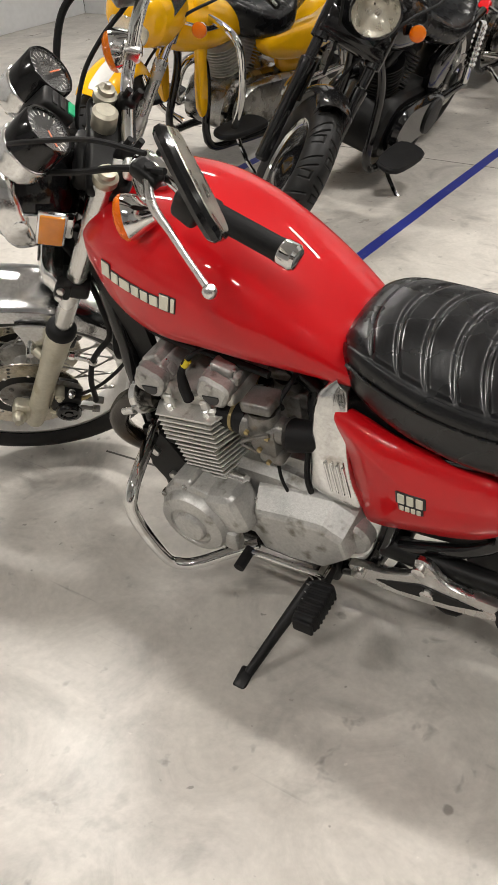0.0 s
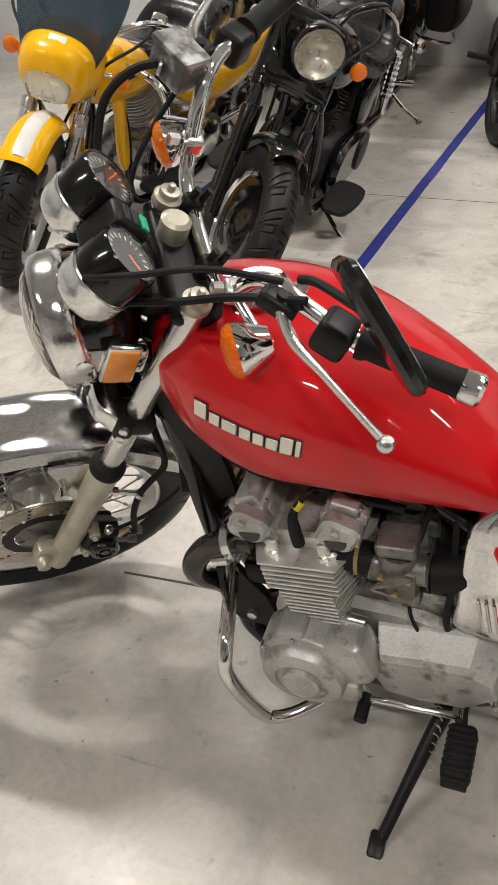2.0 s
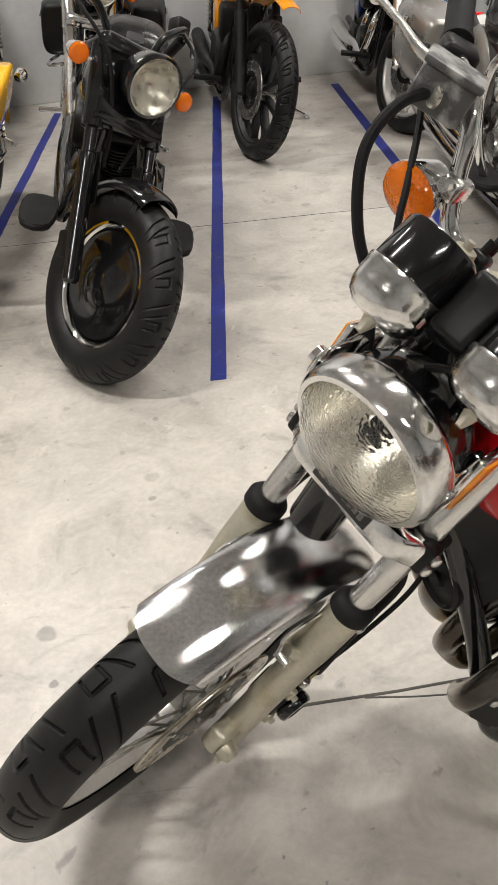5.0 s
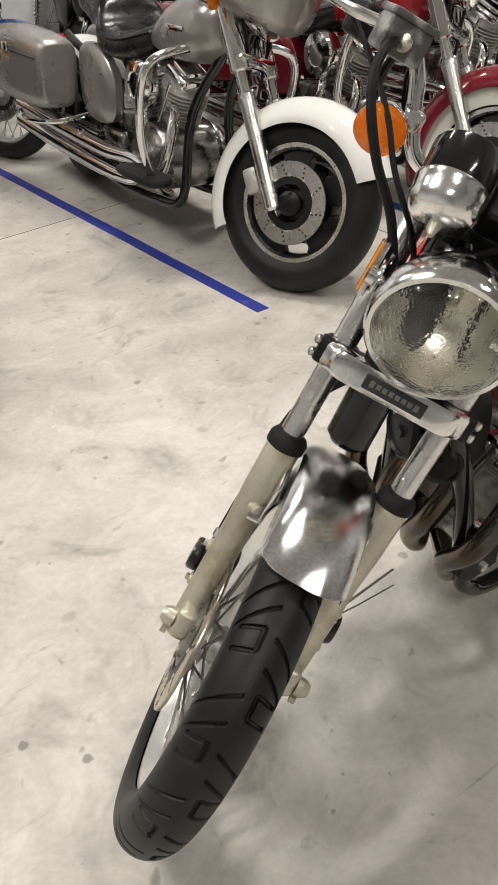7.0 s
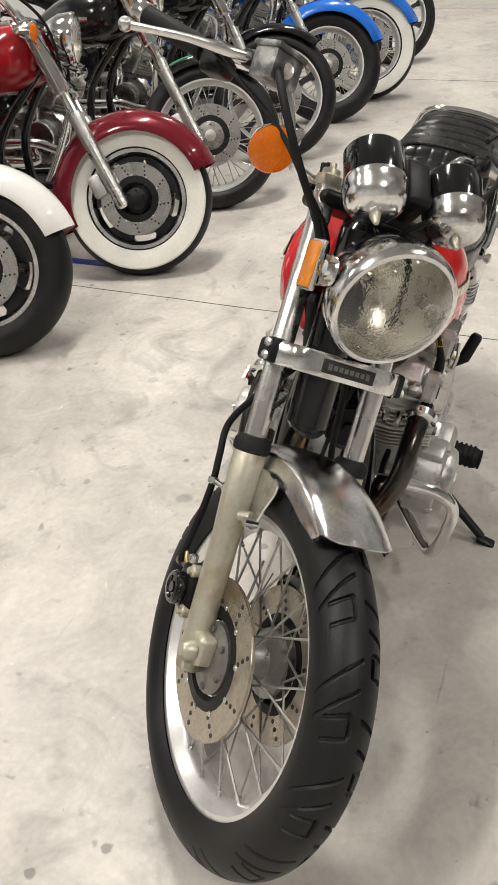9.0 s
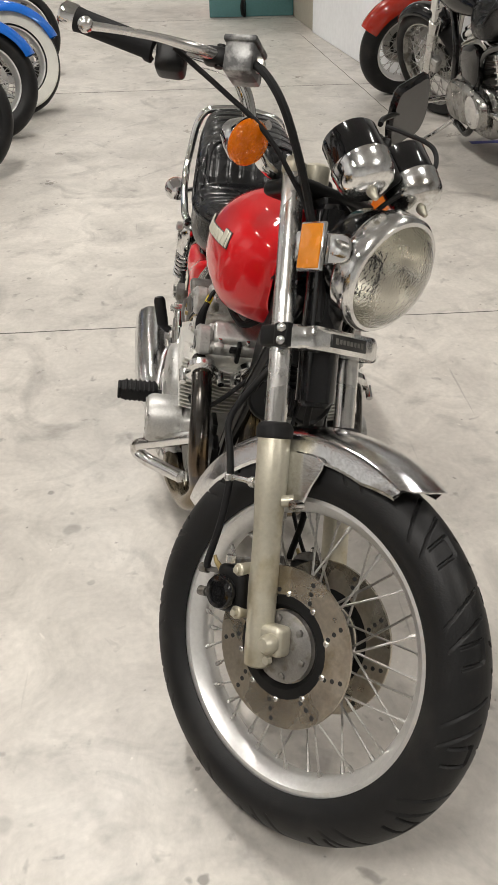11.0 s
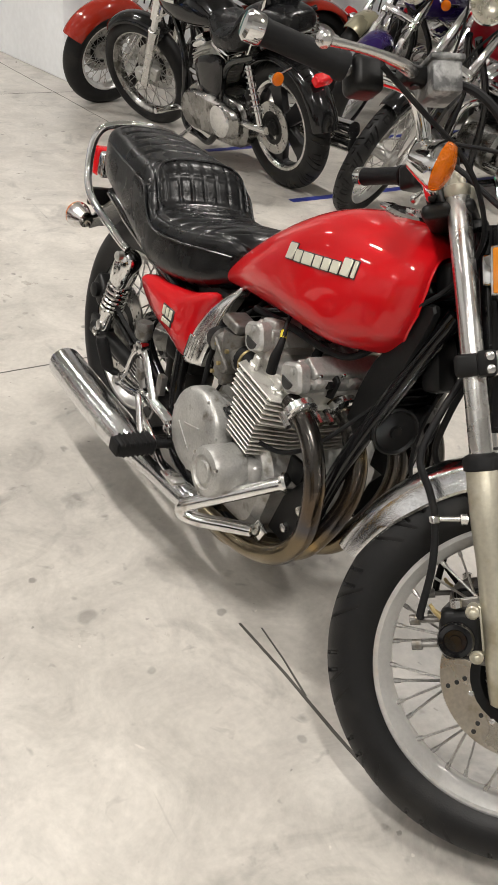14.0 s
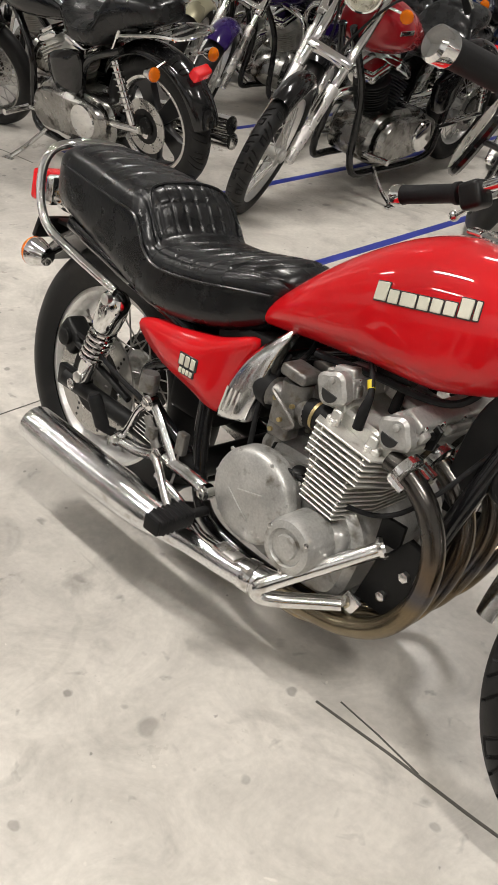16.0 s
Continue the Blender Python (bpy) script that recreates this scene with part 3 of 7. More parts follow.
def ceiling_light(x, y, share):
    t = thing("ceiling_light", pose(x, y, ZC - 0.12), "white hanging strip light, in main rows and an added fill row", "ceiling light", "hall lights")
    part("housing", merge(rbox((0, 0, 0.05), (1.26, 0.20, 0.06), 0.012), rod((-0.5, 0, 0.05), (-0.5, 0, 0.14), 0.004, 6), rod((0.5, 0, 0.05), (0.5, 0, 0.14), 0.004, 6)), WALLPAINT, t)
    lamp = bpy.data.lights.new("strip_lamp", "AREA")
    lamp.shape, lamp.size, lamp.size_y = "RECTANGLE", 1.2, 0.13
    lamp.energy, lamp.color = LAMP_POWER * share, LAMP_COLOR
    lamp.spread = radians(125)
    o = new("strip_lamp", lamp)
    o.parent = t
    o.matrix_basis = pose(0, 0, 0.012)


for lx in (-9.9, -5.9, -1.9, 2.1):
    for ly, share in ((-1.15, 1.0), (3.1, NORTH_SHARE)):
        ceiling_light(lx, ly, share)
# unseen extra row, added to brighten the south wall and the bikes before it
for lx in (-5.9, -1.9, 2.1):
    ceiling_light(lx, -4.0, WALL_FILL_SHARE)


# ---- the red motorcycle ----
LEAN, YAW, RAKE, STEER = 10.3, 2.0, 27.5, 37.0
BIKE_M = Matrix.Translation((0, -0.0945, 0)) @ Matrix.Rotation(radians(YAW), 4, "Z") @ Matrix.Rotation(radians(-LEAN), 4, "X")
bike = thing("motorcycle", BIKE_M, "red and black classic road motorcycle leaning on its side stand", "motorcycle")


def steer_frame(origin, rake, steer):
    """The frame of all that turns with the fork: x ahead, y left, z up along the fork."""
    a = radians(rake)
    base = Matrix(((math.cos(a), 0, -math.sin(a)), (0, 1, 0), (math.sin(a), 0, math.cos(a)))).to_4x4()
    return Matrix.Translation(origin) @ base @ Matrix.Rotation(radians(steer), 4, "Z")


BARS = steer_frame((0.4711, 0, 0.316), RAKE, STEER)
# the wheel sits a little twisted towards the left, and the fork legs lean back from it
SW = BARS @ Matrix.Rotation(radians(-2.9), 4, "X")
ST = SW @ Matrix.Translation((0.018, 0, 0)) @ Matrix.Rotation(radians(-4.4), 4, "Y")


def section(x, zb, zt, w, zw=0.45, et=2.3, eb=2.6, n=36):
    """One upright ring across the bike: widest at zw of the height."""
    zm = zb + (zt - zb) * zw
    ring = []
    for i in range(n):
        a = 2 * math.pi * i / n
        c, s = math.cos(a), math.sin(a)
        e = et if s >= 0 else eb
        y = w * math.copysign(abs(c) ** (2 / e), c)
        z = zm + (zt - zm if s >= 0 else zm - zb) * math.copysign(abs(s) ** (2 / e), s)
        ring.append((x, y, z))
    return ring


def along(rows, steps=5):
    """Smoothly fills in between rows of numbers."""
    out = []
    n = len(rows)
    for i in range(n - 1):
        p = [rows[max(i - 1, 0)], rows[i], rows[i + 1], rows[min(i + 2, n - 1)]]
        for s in range(steps):
            t = s / steps
            out.append([0.5 * (2 * b + (c - a) * t + (2 * a - 5 * b + 4 * c - d) * t * t + (3 * b - a - 3 * c + d) * t ** 3) for a, b, c, d in zip(*p)])
    out.append(list(rows[-1]))
    return out


TANK_ROWS = [  # x, bottom, top, half width, height of widest, top and bottom roundness
    (0.108, 0.706, 0.882, 0.066, 0.45, 2.8, 3.2),
    (0.101, 0.686, 0.890, 0.086, 0.44, 2.8, 3.6),
    (0.070, 0.672, 0.900, 0.118, 0.42, 2.7, 3.6),
    (0.010, 0.658, 0.904, 0.148, 0.42, 2.6, 3.2),
    (-0.080, 0.650, 0.900, 0.164, 0.42, 2.5, 2.8),
    (-0.160, 0.645, 0.878, 0.163, 0.42, 2.3, 2.5),
    (-0.240, 0.638, 0.835, 0.150, 0.42, 2.2, 2.5),
    (-0.320, 0.630, 0.776, 0.130, 0.42, 2.2, 2.4),
    (-0.390, 0.622, 0.710, 0.107, 0.42, 2.2, 2.4),
    (-0.425, 0.620, 0.668, 0.088, 0.42, 2.2, 2.4),
    (-0.432, 0.628, 0.650, 0.060, 0.45, 2.2, 2.2),
]


def between(table, v):
    """Straight-line reading of a small table of (key, value)."""
    if v <= table[0][0]:
        return table[0][1]
    for (a, p), (b, q) in zip(table, table[1:]):
        if v <= b:
            return p + (q - p) * (v - a) / (b - a)
    return table[-1][1]


def ease(v):
    v = max(0.0, min(1.0, v))
    return v * v * (3 - 2 * v)


def tank_nose(x, y, z):
    """The tank's front seen from the side: raked back below, with a short beak above."""
    w = ease((x + 0.10) / 0.20)
    reach = between(((0.655, -0.066), (0.690, -0.034), (0.735, -0.004), (0.785, 0.010), (0.830, 0.010), (0.862, 0.000), (0.885, -0.012), (0.905, -0.006)), z)
    return x + w * (reach + 0.004 * ease((-y + 0.01) / 0.07)), y - 0.010 * w, z


def build_tank():
    rings = [[tank_nose(*q) for q in section(*r, n=120)] for r in reversed(along(TANK_ROWS, 8))]
    # the front face dishes in towards the steering head
    last = rings[-1]
    mid = [sum(p[i] for p in last) / len(last) for i in range(3)]
    for k, back in ((0.975, -0.004), (0.93, 0.002), (0.80, 0.030), (0.55, 0.060), (0.25, 0.075), (0.04, 0.078)):
        rings.append([(mid[0] + (p[0] - mid[0]) * k - back, mid[1] + (p[1] - mid[1]) * k, mid[2] + (p[2] - mid[2]) * k) for p in last])
    tank = part("fuel_tank", loft(rings), RED, bike, "glossy red teardrop fuel tank", 48)
    cap = part("filler_cap", merge(revolve([(0.046, -0.006), (0.047, 0.004), (0.042, 0.009), (0.012, 0.011)], (-0.035, 0, 0.905), (-0.02, 0, 1), 32), rbox((-0.080, 0, 0.906), (0.05, 0.035, 0.010), 0.004)), CHROME, tank, "chrome fuel filler cap")
    part("cap_lock", revolve([(0.012, 0.010), (0.012, 0.014), (0.006, 0.015)], (-0.035, 0, 0.905), (-0.02, 0, 1), 16), DULL_CHROME, cap)
    # maker's mark: plain cream bars with a dark edge, lying on the tank's side
    bvh = BVHTree.FromPolygons([v.co.copy() for v in tank.data.vertices], [tuple(p.vertices) for p in tank.data.polygons])
    for s in (1, -1):
        wide = (0.025, 0.020, 0.028, 0.020, 0.019, 0.020, 0.021, 0.009)
        tall = (0.030, 0.021, 0.021, 0.021, 0.021, 0.021, 0.030, 0.029)
        if s > 0:
            wide, tall = [0.88 * v for v in wide], [0.88 * v for v in tall]
        ahead = 0.022 if s > 0 else -0.150
        for i in range(8):
            c = ahead - s * (sum(wide[:i]) + wide[i] / 2 + 0.0022 * i)
            base = 0.795 + 0.16 * (c + 0.06) if s < 0 else 0.778 + 0.17 * (c + 0.06)
            hit, nrm, _, _ = bvh.ray_cast(Vector((c, s * 0.5, base + tall[i] / 2)), Vector((0, -s, 0)))
            if hit is None:
                continue
            out = nrm if nrm.y * s > 0 else -nrm
            along_x = Vector((1, 0, 0.165)) - out * out.dot(Vector((1, 0, 0.165)))
            along_x.normalize()
            up = out.cross(along_x) * (1 if out.cross(along_x).z > 0 else -1)
            rot = Matrix((along_x, out, up)).transposed()
            dark = part("badge_backing", rbox(hit + out * 0.0008, (wide[i] + 0.0022, 0.0026, tall[i] + 0.0035), 0.001, rot, 1), BADGE_DARK, tank)
            part("badge_bar", rbox(hit + out * 0.0020, (wide[i] - 0.001, 0.0036, tall[i]), 0.0012, rot, 1), BADGE, dark)
    return tank


build_tank()


def groove(x, at, w=0.006):
    return ease(1 - abs(x - at) / w)


def build_seat():
    rows = [  # x, bottom, top, half width
        (-0.372, 0.655, 0.690, 0.040),
        (-0.380, 0.640, 0.715, 0.075),
        (-0.400, 0.618, 0.733, 0.100),
        (-0.440, 0.600, 0.738, 0.122),
        (-0.500, 0.580, 0.728, 0.140),
        (-0.560, 0.568, 0.716, 0.150),
        (-0.620, 0.560, 0.708, 0.153),
        (-0.680, 0.558, 0.708, 0.152),
        (-0.705, 0.560, 0.720, 0.150),
        (-0.728, 0.562, 0.755, 0.148),
        (-0.750, 0.566, 0.783, 0.146),
        (-0.775, 0.572, 0.797, 0.144),
        (-0.830, 0.590, 0.801, 0.138),
        (-0.900, 0.612, 0.806, 0.130),
        (-0.970, 0.632, 0.812, 0.122),
        (-1.040, 0.650, 0.814, 0.112),
        (-1.080, 0.664, 0.804, 0.100),
        (-1.100, 0.680, 0.785, 0.080),
        (-1.108, 0.700, 0.760, 0.040),
    ]
    fine = along(rows, 24)
    m = len(fine)
    theta = [-math.pi / 2 + math.pi * k / 149 for k in range(150)]
    rings = []
    for i, (x, zb, zt, w) in enumerate(fine):
        p, q = fine[max(i - 1, 0)], fine[min(i + 1, m - 1)]
        nrm = Vector((-(q[2] - p[2]) / min(-1e-4, q[0] - p[0]), 0, 1)).normalized() if 3 < i < m - 4 else Vector((0, 0, 1))
        zm = zb + (zt - zb) * 0.62
        ring = []
        for a in theta:
            y = w * math.sin(a)
            v = abs(y) / w
            dome = (1 - v ** 3.1) ** (1 / 3.1) if v < 1 else 0.0
            z = zm + (zt - zm) * dome
            cut = 0.0
            if dome > 0.45:
                if x > -0.698:
                    if v < 0.86:
                        for k in range(6):
                            cut = max(cut, groove(x + 0.045 * v * v, -0.414 - 0.047 * k, 0.0080) * 0.75)
                    cut = max(cut, groove(v, 0.875, 0.05) * 0.7)
                elif x > -0.785:
                    if v < 0.78:
                        for k in range(-3, 4):
                            cut = max(cut, groove(y, 0.034 * k, 0.0070) * 0.22, groove(x, -0.738, 0.006) * 0.20)
                    cut = max(cut, groove(v, 0.83, 0.05) * 0.6)
                elif v < 0.80:
                    for k in range(6):
                        cut = max(cut, groove(x, -0.850 - 0.046 * k, 0.009) * 0.5)
                cut *= ease((dome - 0.45) * 5)
            swell = 0.004 * math.cos(min(1.0, v / 0.86) * math.pi / 2) if x > -0.698 else 0.0
            pt = Vector((x, y, z + swell)) - nrm * 0.0065 * cut
            ring.append((pt.x, pt.y, pt.z))
        for k in range(1, 30):
            a = math.pi * k / 30
            c, e = math.cos(a), math.sin(a)
            ring.append((x, w * math.copysign(abs(c) ** 0.44, c), zm - (zm - zb) * abs(e) ** 0.44))
        rings.append(ring)
    seat = part("seat", loft(rings), LEATHER, bike, "black ribbed vinyl two-up seat with a stepped back", 70)

    def top_at(x, y):
        r = min(fine, key=lambda f: abs(f[0] - x))
        zm = r[1] + (r[2] - r[1]) * 0.62
        return (x + 0.002, y, zm + (r[2] - zm) * max(0.0, 1 - (abs(y) / r[3]) ** 3.1) ** (1 / 3.1) + 0.001)

    part("seat_piping", tube([top_at(x, y) for x, y in ((-0.702, -0.118), (-0.722, -0.121), (-0.748, -0.118), (-0.768, -0.106), (-0.778, -0.080), (-0.782, -0.04), (-0.783, 0.0), (-0.782, 0.04), (-0.778, 0.080), (-0.768, 0.106), (-0.748, 0.118), (-0.722, 0.121), (-0.702, 0.118))], 0.0036, 6, 5), LEATHER, seat)
    for s in (1, -1):
        part("seat_piping", tube([(-0.40, s * 0.104, 0.69), (-0.47, s * 0.136, 0.682), (-0.56, s * 0.1515, 0.668), (-0.66, s * 0.1545, 0.660), (-0.71, s * 0.1520, 0.682), (-0.755, s * 0.1475, 0.735), (-0.83, s * 0.1395, 0.745), (-0.95, s * 0.1260, 0.755), (-1.06, s * 0.1065, 0.762)], 0.0032, 6), LEATHER, seat)


build_seat()


# frame and bodywork
for s in (1, -1):
    part("frame_tube", tube([(0.16, s * 0.025, 0.80), (0.12, s * 0.05, 0.66), (0.075, s * 0.085, 0.46), (0.045, s * 0.10, 0.28), (0.02, s * 0.11, 0.215), (-0.06, s * 0.12, 0.185), (-0.30, s * 0.13, 0.185), (-0.42, s * 0.13, 0.22), (-0.47, s * 0.125, 0.34), (-0.50, s * 0.115, 0.50), (-0.60, s * 0.11, 0.56), (-0.80, s * 0.11, 0.60), (-1.02, s * 0.09, 0.64)], 0.0175, 12), BLACK, bike)
    part("frame_tube", tube([(0.17, s * 0.02, 0.84), (-0.05, s * 0.04, 0.72), (-0.28, s * 0.07, 0.62), (-0.46, s * 0.11, 0.53), (-0.66, s * 0.12, 0.44), (-0.62, s * 0.12, 0.36), (-0.46, s * 0.125, 0.30)], 0.014, 10), BLACK, bike)
part("steering_head", revolve([(0.025, 0.38), (0.034, 0.39), (0.034, 0.70), (0.025, 0.71)], (0.4711, 0, 0.316), (-math.sin(radians(RAKE)), 0, math.cos(radians(RAKE))), 20), BLACK, bike)
part("head_gusset", merge(rbox((0.095, 0.0, 0.752), (0.060, 0.066, 0.15), 0.020, Matrix.Rotation(-0.48, 3, "Y"), 3), rbox((0.140, 0.0, 0.700), (0.050, 0.055, 0.10), 0.015, Matrix.Rotation(-0.48, 3, "Y"), 2)), SATIN, bike, "black boxed frame round the steering head")
part("wiring_cover", rbox((0.118, -0.004, 0.842), (0.045, 0.070, 0.065), 0.018, Matrix.Rotation(-0.48, 3, "Y"), 3), RUBBER, bike, "black rubber wiring cover behind the steering head")
for s in (1, -1):
    part("frame_gusset", slab(smooth_poly([(0.150, 0.800), (0.128, 0.700), (0.085, 0.560), (0.060, 0.480), (0.030, 0.500), (0.034, 0.600), (0.052, 0.670), (0.098, 0.745), (0.120, 0.800)], 3), s * 0.050, s * 0.066), SATIN, bike, "black sheet plate beside the engine")
part("rear_mudguard", loft([[(cx + r * math.cos(a), y, cz + r * math.sin(a)) for (cx, cz, r, y) in ((-0.875, 0.31, 0.352, -0.075), (-0.875, 0.31, 0.365, -0.05), (-0.875, 0.31, 0.368, 0), (-0.875, 0.31, 0.365, 0.05), (-0.875, 0.31, 0.352, 0.075), (-0.875, 0.31, 0.348, 0.073), (-0.875, 0.31, 0.360, 0.04), (-0.875, 0.31, 0.360, -0.04), (-0.875, 0.31, 0.348, -0.073))] for a in [radians(d) for d in range(60, 152, 4)]]), BLACK, bike, "black rear mudguard under the seat")

for s in (1, -1):
    lo = 0.074 if s > 0 else 0.006
    pol = smooth_poly([(-0.388, 0.612), (-0.402, 0.545), (-0.423, 0.462 - lo), (-0.453, 0.440 - lo), (-0.52, 0.452 - lo), (-0.60, 0.470 - lo), (-0.665, 0.498 - lo * 0.9), (-0.705, 0.532 - lo * 0.5), (-0.66, 0.550), (-0.58, 0.560), (-0.48, 0.580)], 4)
    pan = part("side_panel", slab(pol, s * 0.108, s * 0.142, "xz", 0.010, 0.010), RED, bike, "glossy red side panel", 60)
    dx = -0.525
    zb = -0.032 if s > 0 else 0.0
    g = [rbox((dx + s * q, s * 0.1565, 0.512 + zb), (0.012, 0.004, 0.022), 0.001, None, 1) for q in (-0.016, 0.0, 0.016)]
    g2 = [rbox((dx + s * q, s * 0.1565, 0.490 + zb), (0.0075, 0.004, 0.011), 0.001, None, 1) for q in (-0.015, -0.005, 0.005, 0.015)]
    bdg = part("model_badge", merge(rbox((dx, s * 0.1545, 0.512 + zb), (0.053, 0.004, 0.028), 0.002, None, 1), rbox((dx, s * 0.1545, 0.490 + zb), (0.044, 0.004, 0.016), 0.002, None, 1)), BADGE_DARK, pan, "small cream and black panel badge")
    for gg in g + g2:
        part("badge_bar", gg, BADGE, bdg)
    rings = []
    blade = [(0.648, -0.342, -0.320, 0.112), (0.630, -0.360, -0.319, 0.126), (0.590, -0.388, -0.327, 0.142), (0.533, -0.411, -0.335, 0.154), (0.490, -0.418, -0.343, 0.160), (0.458, -0.424, -0.349, 0.160), (0.450, -0.423, -0.351, 0.154)] if s < 0 else [(0.652, -0.402, -0.384, 0.112), (0.620, -0.407, -0.354, 0.128), (0.560, -0.409, -0.345, 0.146), (0.490, -0.417, -0.343, 0.157), (0.436, -0.432, -0.338, 0.160), (0.424, -0.431, -0.340, 0.154)]
    for z, xr, xf_, yo in along(blade, 6):
        c, h = (xr + xf_) / 2, (xf_ - xr) / 2
        rings.append([(c + h * k, s * (yo + o), z + 0.010 * k) for k, o in ((1, -0.03), (1, -0.008), (0.96, -0.003), (0.8, 0.0), (0.4, 0.003), (0, 0.004), (-0.4, 0.003), (-0.8, 0.0), (-0.96, -0.003), (-1, -0.008), (-1, -0.03))])
    cov = part("intake_cover", loft(rings), DULL_CHROME, bike, "curved chrome cover beside the carburettors", 60)
    for q in range(4):
        part("cover_rib", rod(((-0.412 if s < 0 else -0.418) + 0.011 * q, s * 0.1625, 0.462 - 0.012 * (s > 0)), ((-0.404 if s < 0 else -0.408) + 0.011 * q, s * 0.1605, 0.515), 0.0028, 8), CHROME, cov)
part("air_box", rbox((-0.44, 0, 0.53), (0.16, 0.20, 0.17), 0.02), SATIN, bike)
part("battery_case", rbox((-0.56, 0, 0.46), (0.14, 0.17, 0.20), 0.015), SATIN, bike)

# engine
CY = Matrix.Translation((-0.136, 0, 0.380)) @ Matrix.Rotation(radians(8), 4, "Y")
part("crankcase", merge(slab(smooth_poly([(-0.045, 0.37), (-0.045, 0.30), (-0.065, 0.235), (-0.13, 0.215), (-0.26, 0.22), (-0.36, 0.26), (-0.385, 0.34), (-0.33, 0.415), (-0.22, 0.43), (-0.10, 0.42)], 3), -0.150, 0.150, "xz", 0.015), rbox((-0.13, 0, 0.20), (0.20, 0.16, 0.06), 0.02), rbox((-0.27, 0, 0.42), (0.13, 0.24, 0.06), 0.02)), CAST, bike, "grey cast aluminium engine case")


def fin_outline(lx, ly):
    return [(lx, ly * 0.55), (lx * 0.62, ly), (-lx * 0.62, ly), (-lx, ly * 0.55), (-lx, -ly * 0.55), (-lx * 0.62, -ly), (lx * 0.62, -ly), (lx, -ly * 0.55)]


part("cylinder_block", xf(slab(fin_outline(0.052, 0.158), 0.01, 0.160, "xy", 0.004), CY), SATIN, bike)
for i in range(13):
    z = 0.022 + 0.0108 * i + (0.004 if i > 7 else 0.0)
    head = i > 7
    lx = 0.095 if head else 0.064 + 0.0012 * i
    ly = 0.192 if head else 0.182 + 0.001 * i
    part("cooling_fin", xf(merge(slab(fin_outline(lx, ly), z, z + 0.0034, "xy", 0.0012), *[rbox((q * lx * 0.5, sd * (ly - 0.022), z + 0.0062), (0.004, 0.030, 0.007), 0.001, None, 1) for q in (-1, 1) for sd in (-1, 1)]), CY), FIN, bike)
part("cylinder_head", xf(merge(slab(fin_outline(0.060, 0.150), 0.150, 0.200, "xy", 0.006), slab(fin_outline(0.101, 0.190), 0.166, 0.1705, "xy", 0.0015)), CY), FIN, bike, "finned aluminium cylinder head")
for cx in (-0.069, 0.069):
    sg = math.copysign(1, cx)
    tilt = Matrix.Rotation(sg * 0.34, 3, "Y")
    part("cam_tower", xf(merge(rbox((cx * 0.94, 0, 0.190), (0.054, 0.300, 0.052), 0.008, tilt, 3), *[rbox((cx * 0.60, y, 0.182), (0.020, 0.010, 0.034), 0.003, None, 1) for y in (-0.165, -0.13, 0.13, 0.165)], *[revolve([(0.011, 0), (0.011, 0.008), (0.006, 0.012)], (cx * 0.72, y, 0.170), (0, 0, 1), 12) for y in (-0.160, 0.160)]), CY), FIN, bike, "cast aluminium cam tower on the head")
    cam_box = part("cam_cover", xf(merge(rbox((cx, 0, 0.224), (0.060, 0.296, 0.036), 0.005, tilt, 3), rbox((cx * 1.10, 0, 0.246), (0.044, 0.280, 0.024), 0.006, tilt, 3), *[rbox((cx * 1.05 + 0.030 * q, y, 0.230), (0.014, 0.020, 0.022), 0.005, tilt, 2) for q in (-1, 1) for y in (-0.13, -0.045, 0.045, 0.13)]), CY), CAST, bike, "cast aluminium cam cover with rounded ends")
    for s in (1, -1):
        lobes = [(cx * 1.02 + (0.033 + 0.003 * math.cos(4 * a + 1.0)) * math.cos(a), 0.224 + (0.031 + 0.003 * math.cos(4 * a + 1.0)) * math.sin(a)) for a in [2 * math.pi * k / 36 for k in range(36)]]
        part("end_cap", xf(merge(slab(lobes, s * 0.142, s * 0.172, "xz", 0.006), revolve([(0.0065, 0.0), (0.0065, 0.006), (0.003, 0.008)], (cx * 1.05, s * 0.171, 0.240), (0, s, 0), 12)), CY), CAST, cam_box)
        part("half_moon_plug", xf(slab([(cx * 0.98 - 0.017 * math.cos(a), 0.219 - 0.019 * math.sin(a)) for a in [math.pi * k / 10 for k in range(11)]], s * 0.170, s * 0.1745, "xz", 0.001), CY), BADGE_DARK, cam_box)
    for y in (-0.128, -0.072, 0.0, 0.072, 0.128):
        for q in (-0.024, 0.024):
            part("cam_cover_bolt", xf(revolve([(0.0052, -0.004), (0.0052, 0.004), (0.0035, 0.006)], (cx * 1.06 + q, y, 0.243), (sg * 0.34, 0, 1), 8), CY), POLISHED, cam_box)
for s in (1, -1):
    part("cam_chain_link", xf(merge(rbox((0.0, s * 0.03, 0.222), (0.08, 0.03, 0.02), 0.006)), CY), CAST, bike)
    part("head_stay", xf(merge(slab([(0.085, 0.19), (0.11, 0.20), (0.112, 0.24), (0.09, 0.25)], s * 0.085, s * 0.093, "xz", 0.002), revolve([(0.008, 0), (0.008, 0.012), (0.005, 0.014)], (0.10, s * 0.093, 0.225), (0, s, 0), 6)), CY), SATIN, bike)
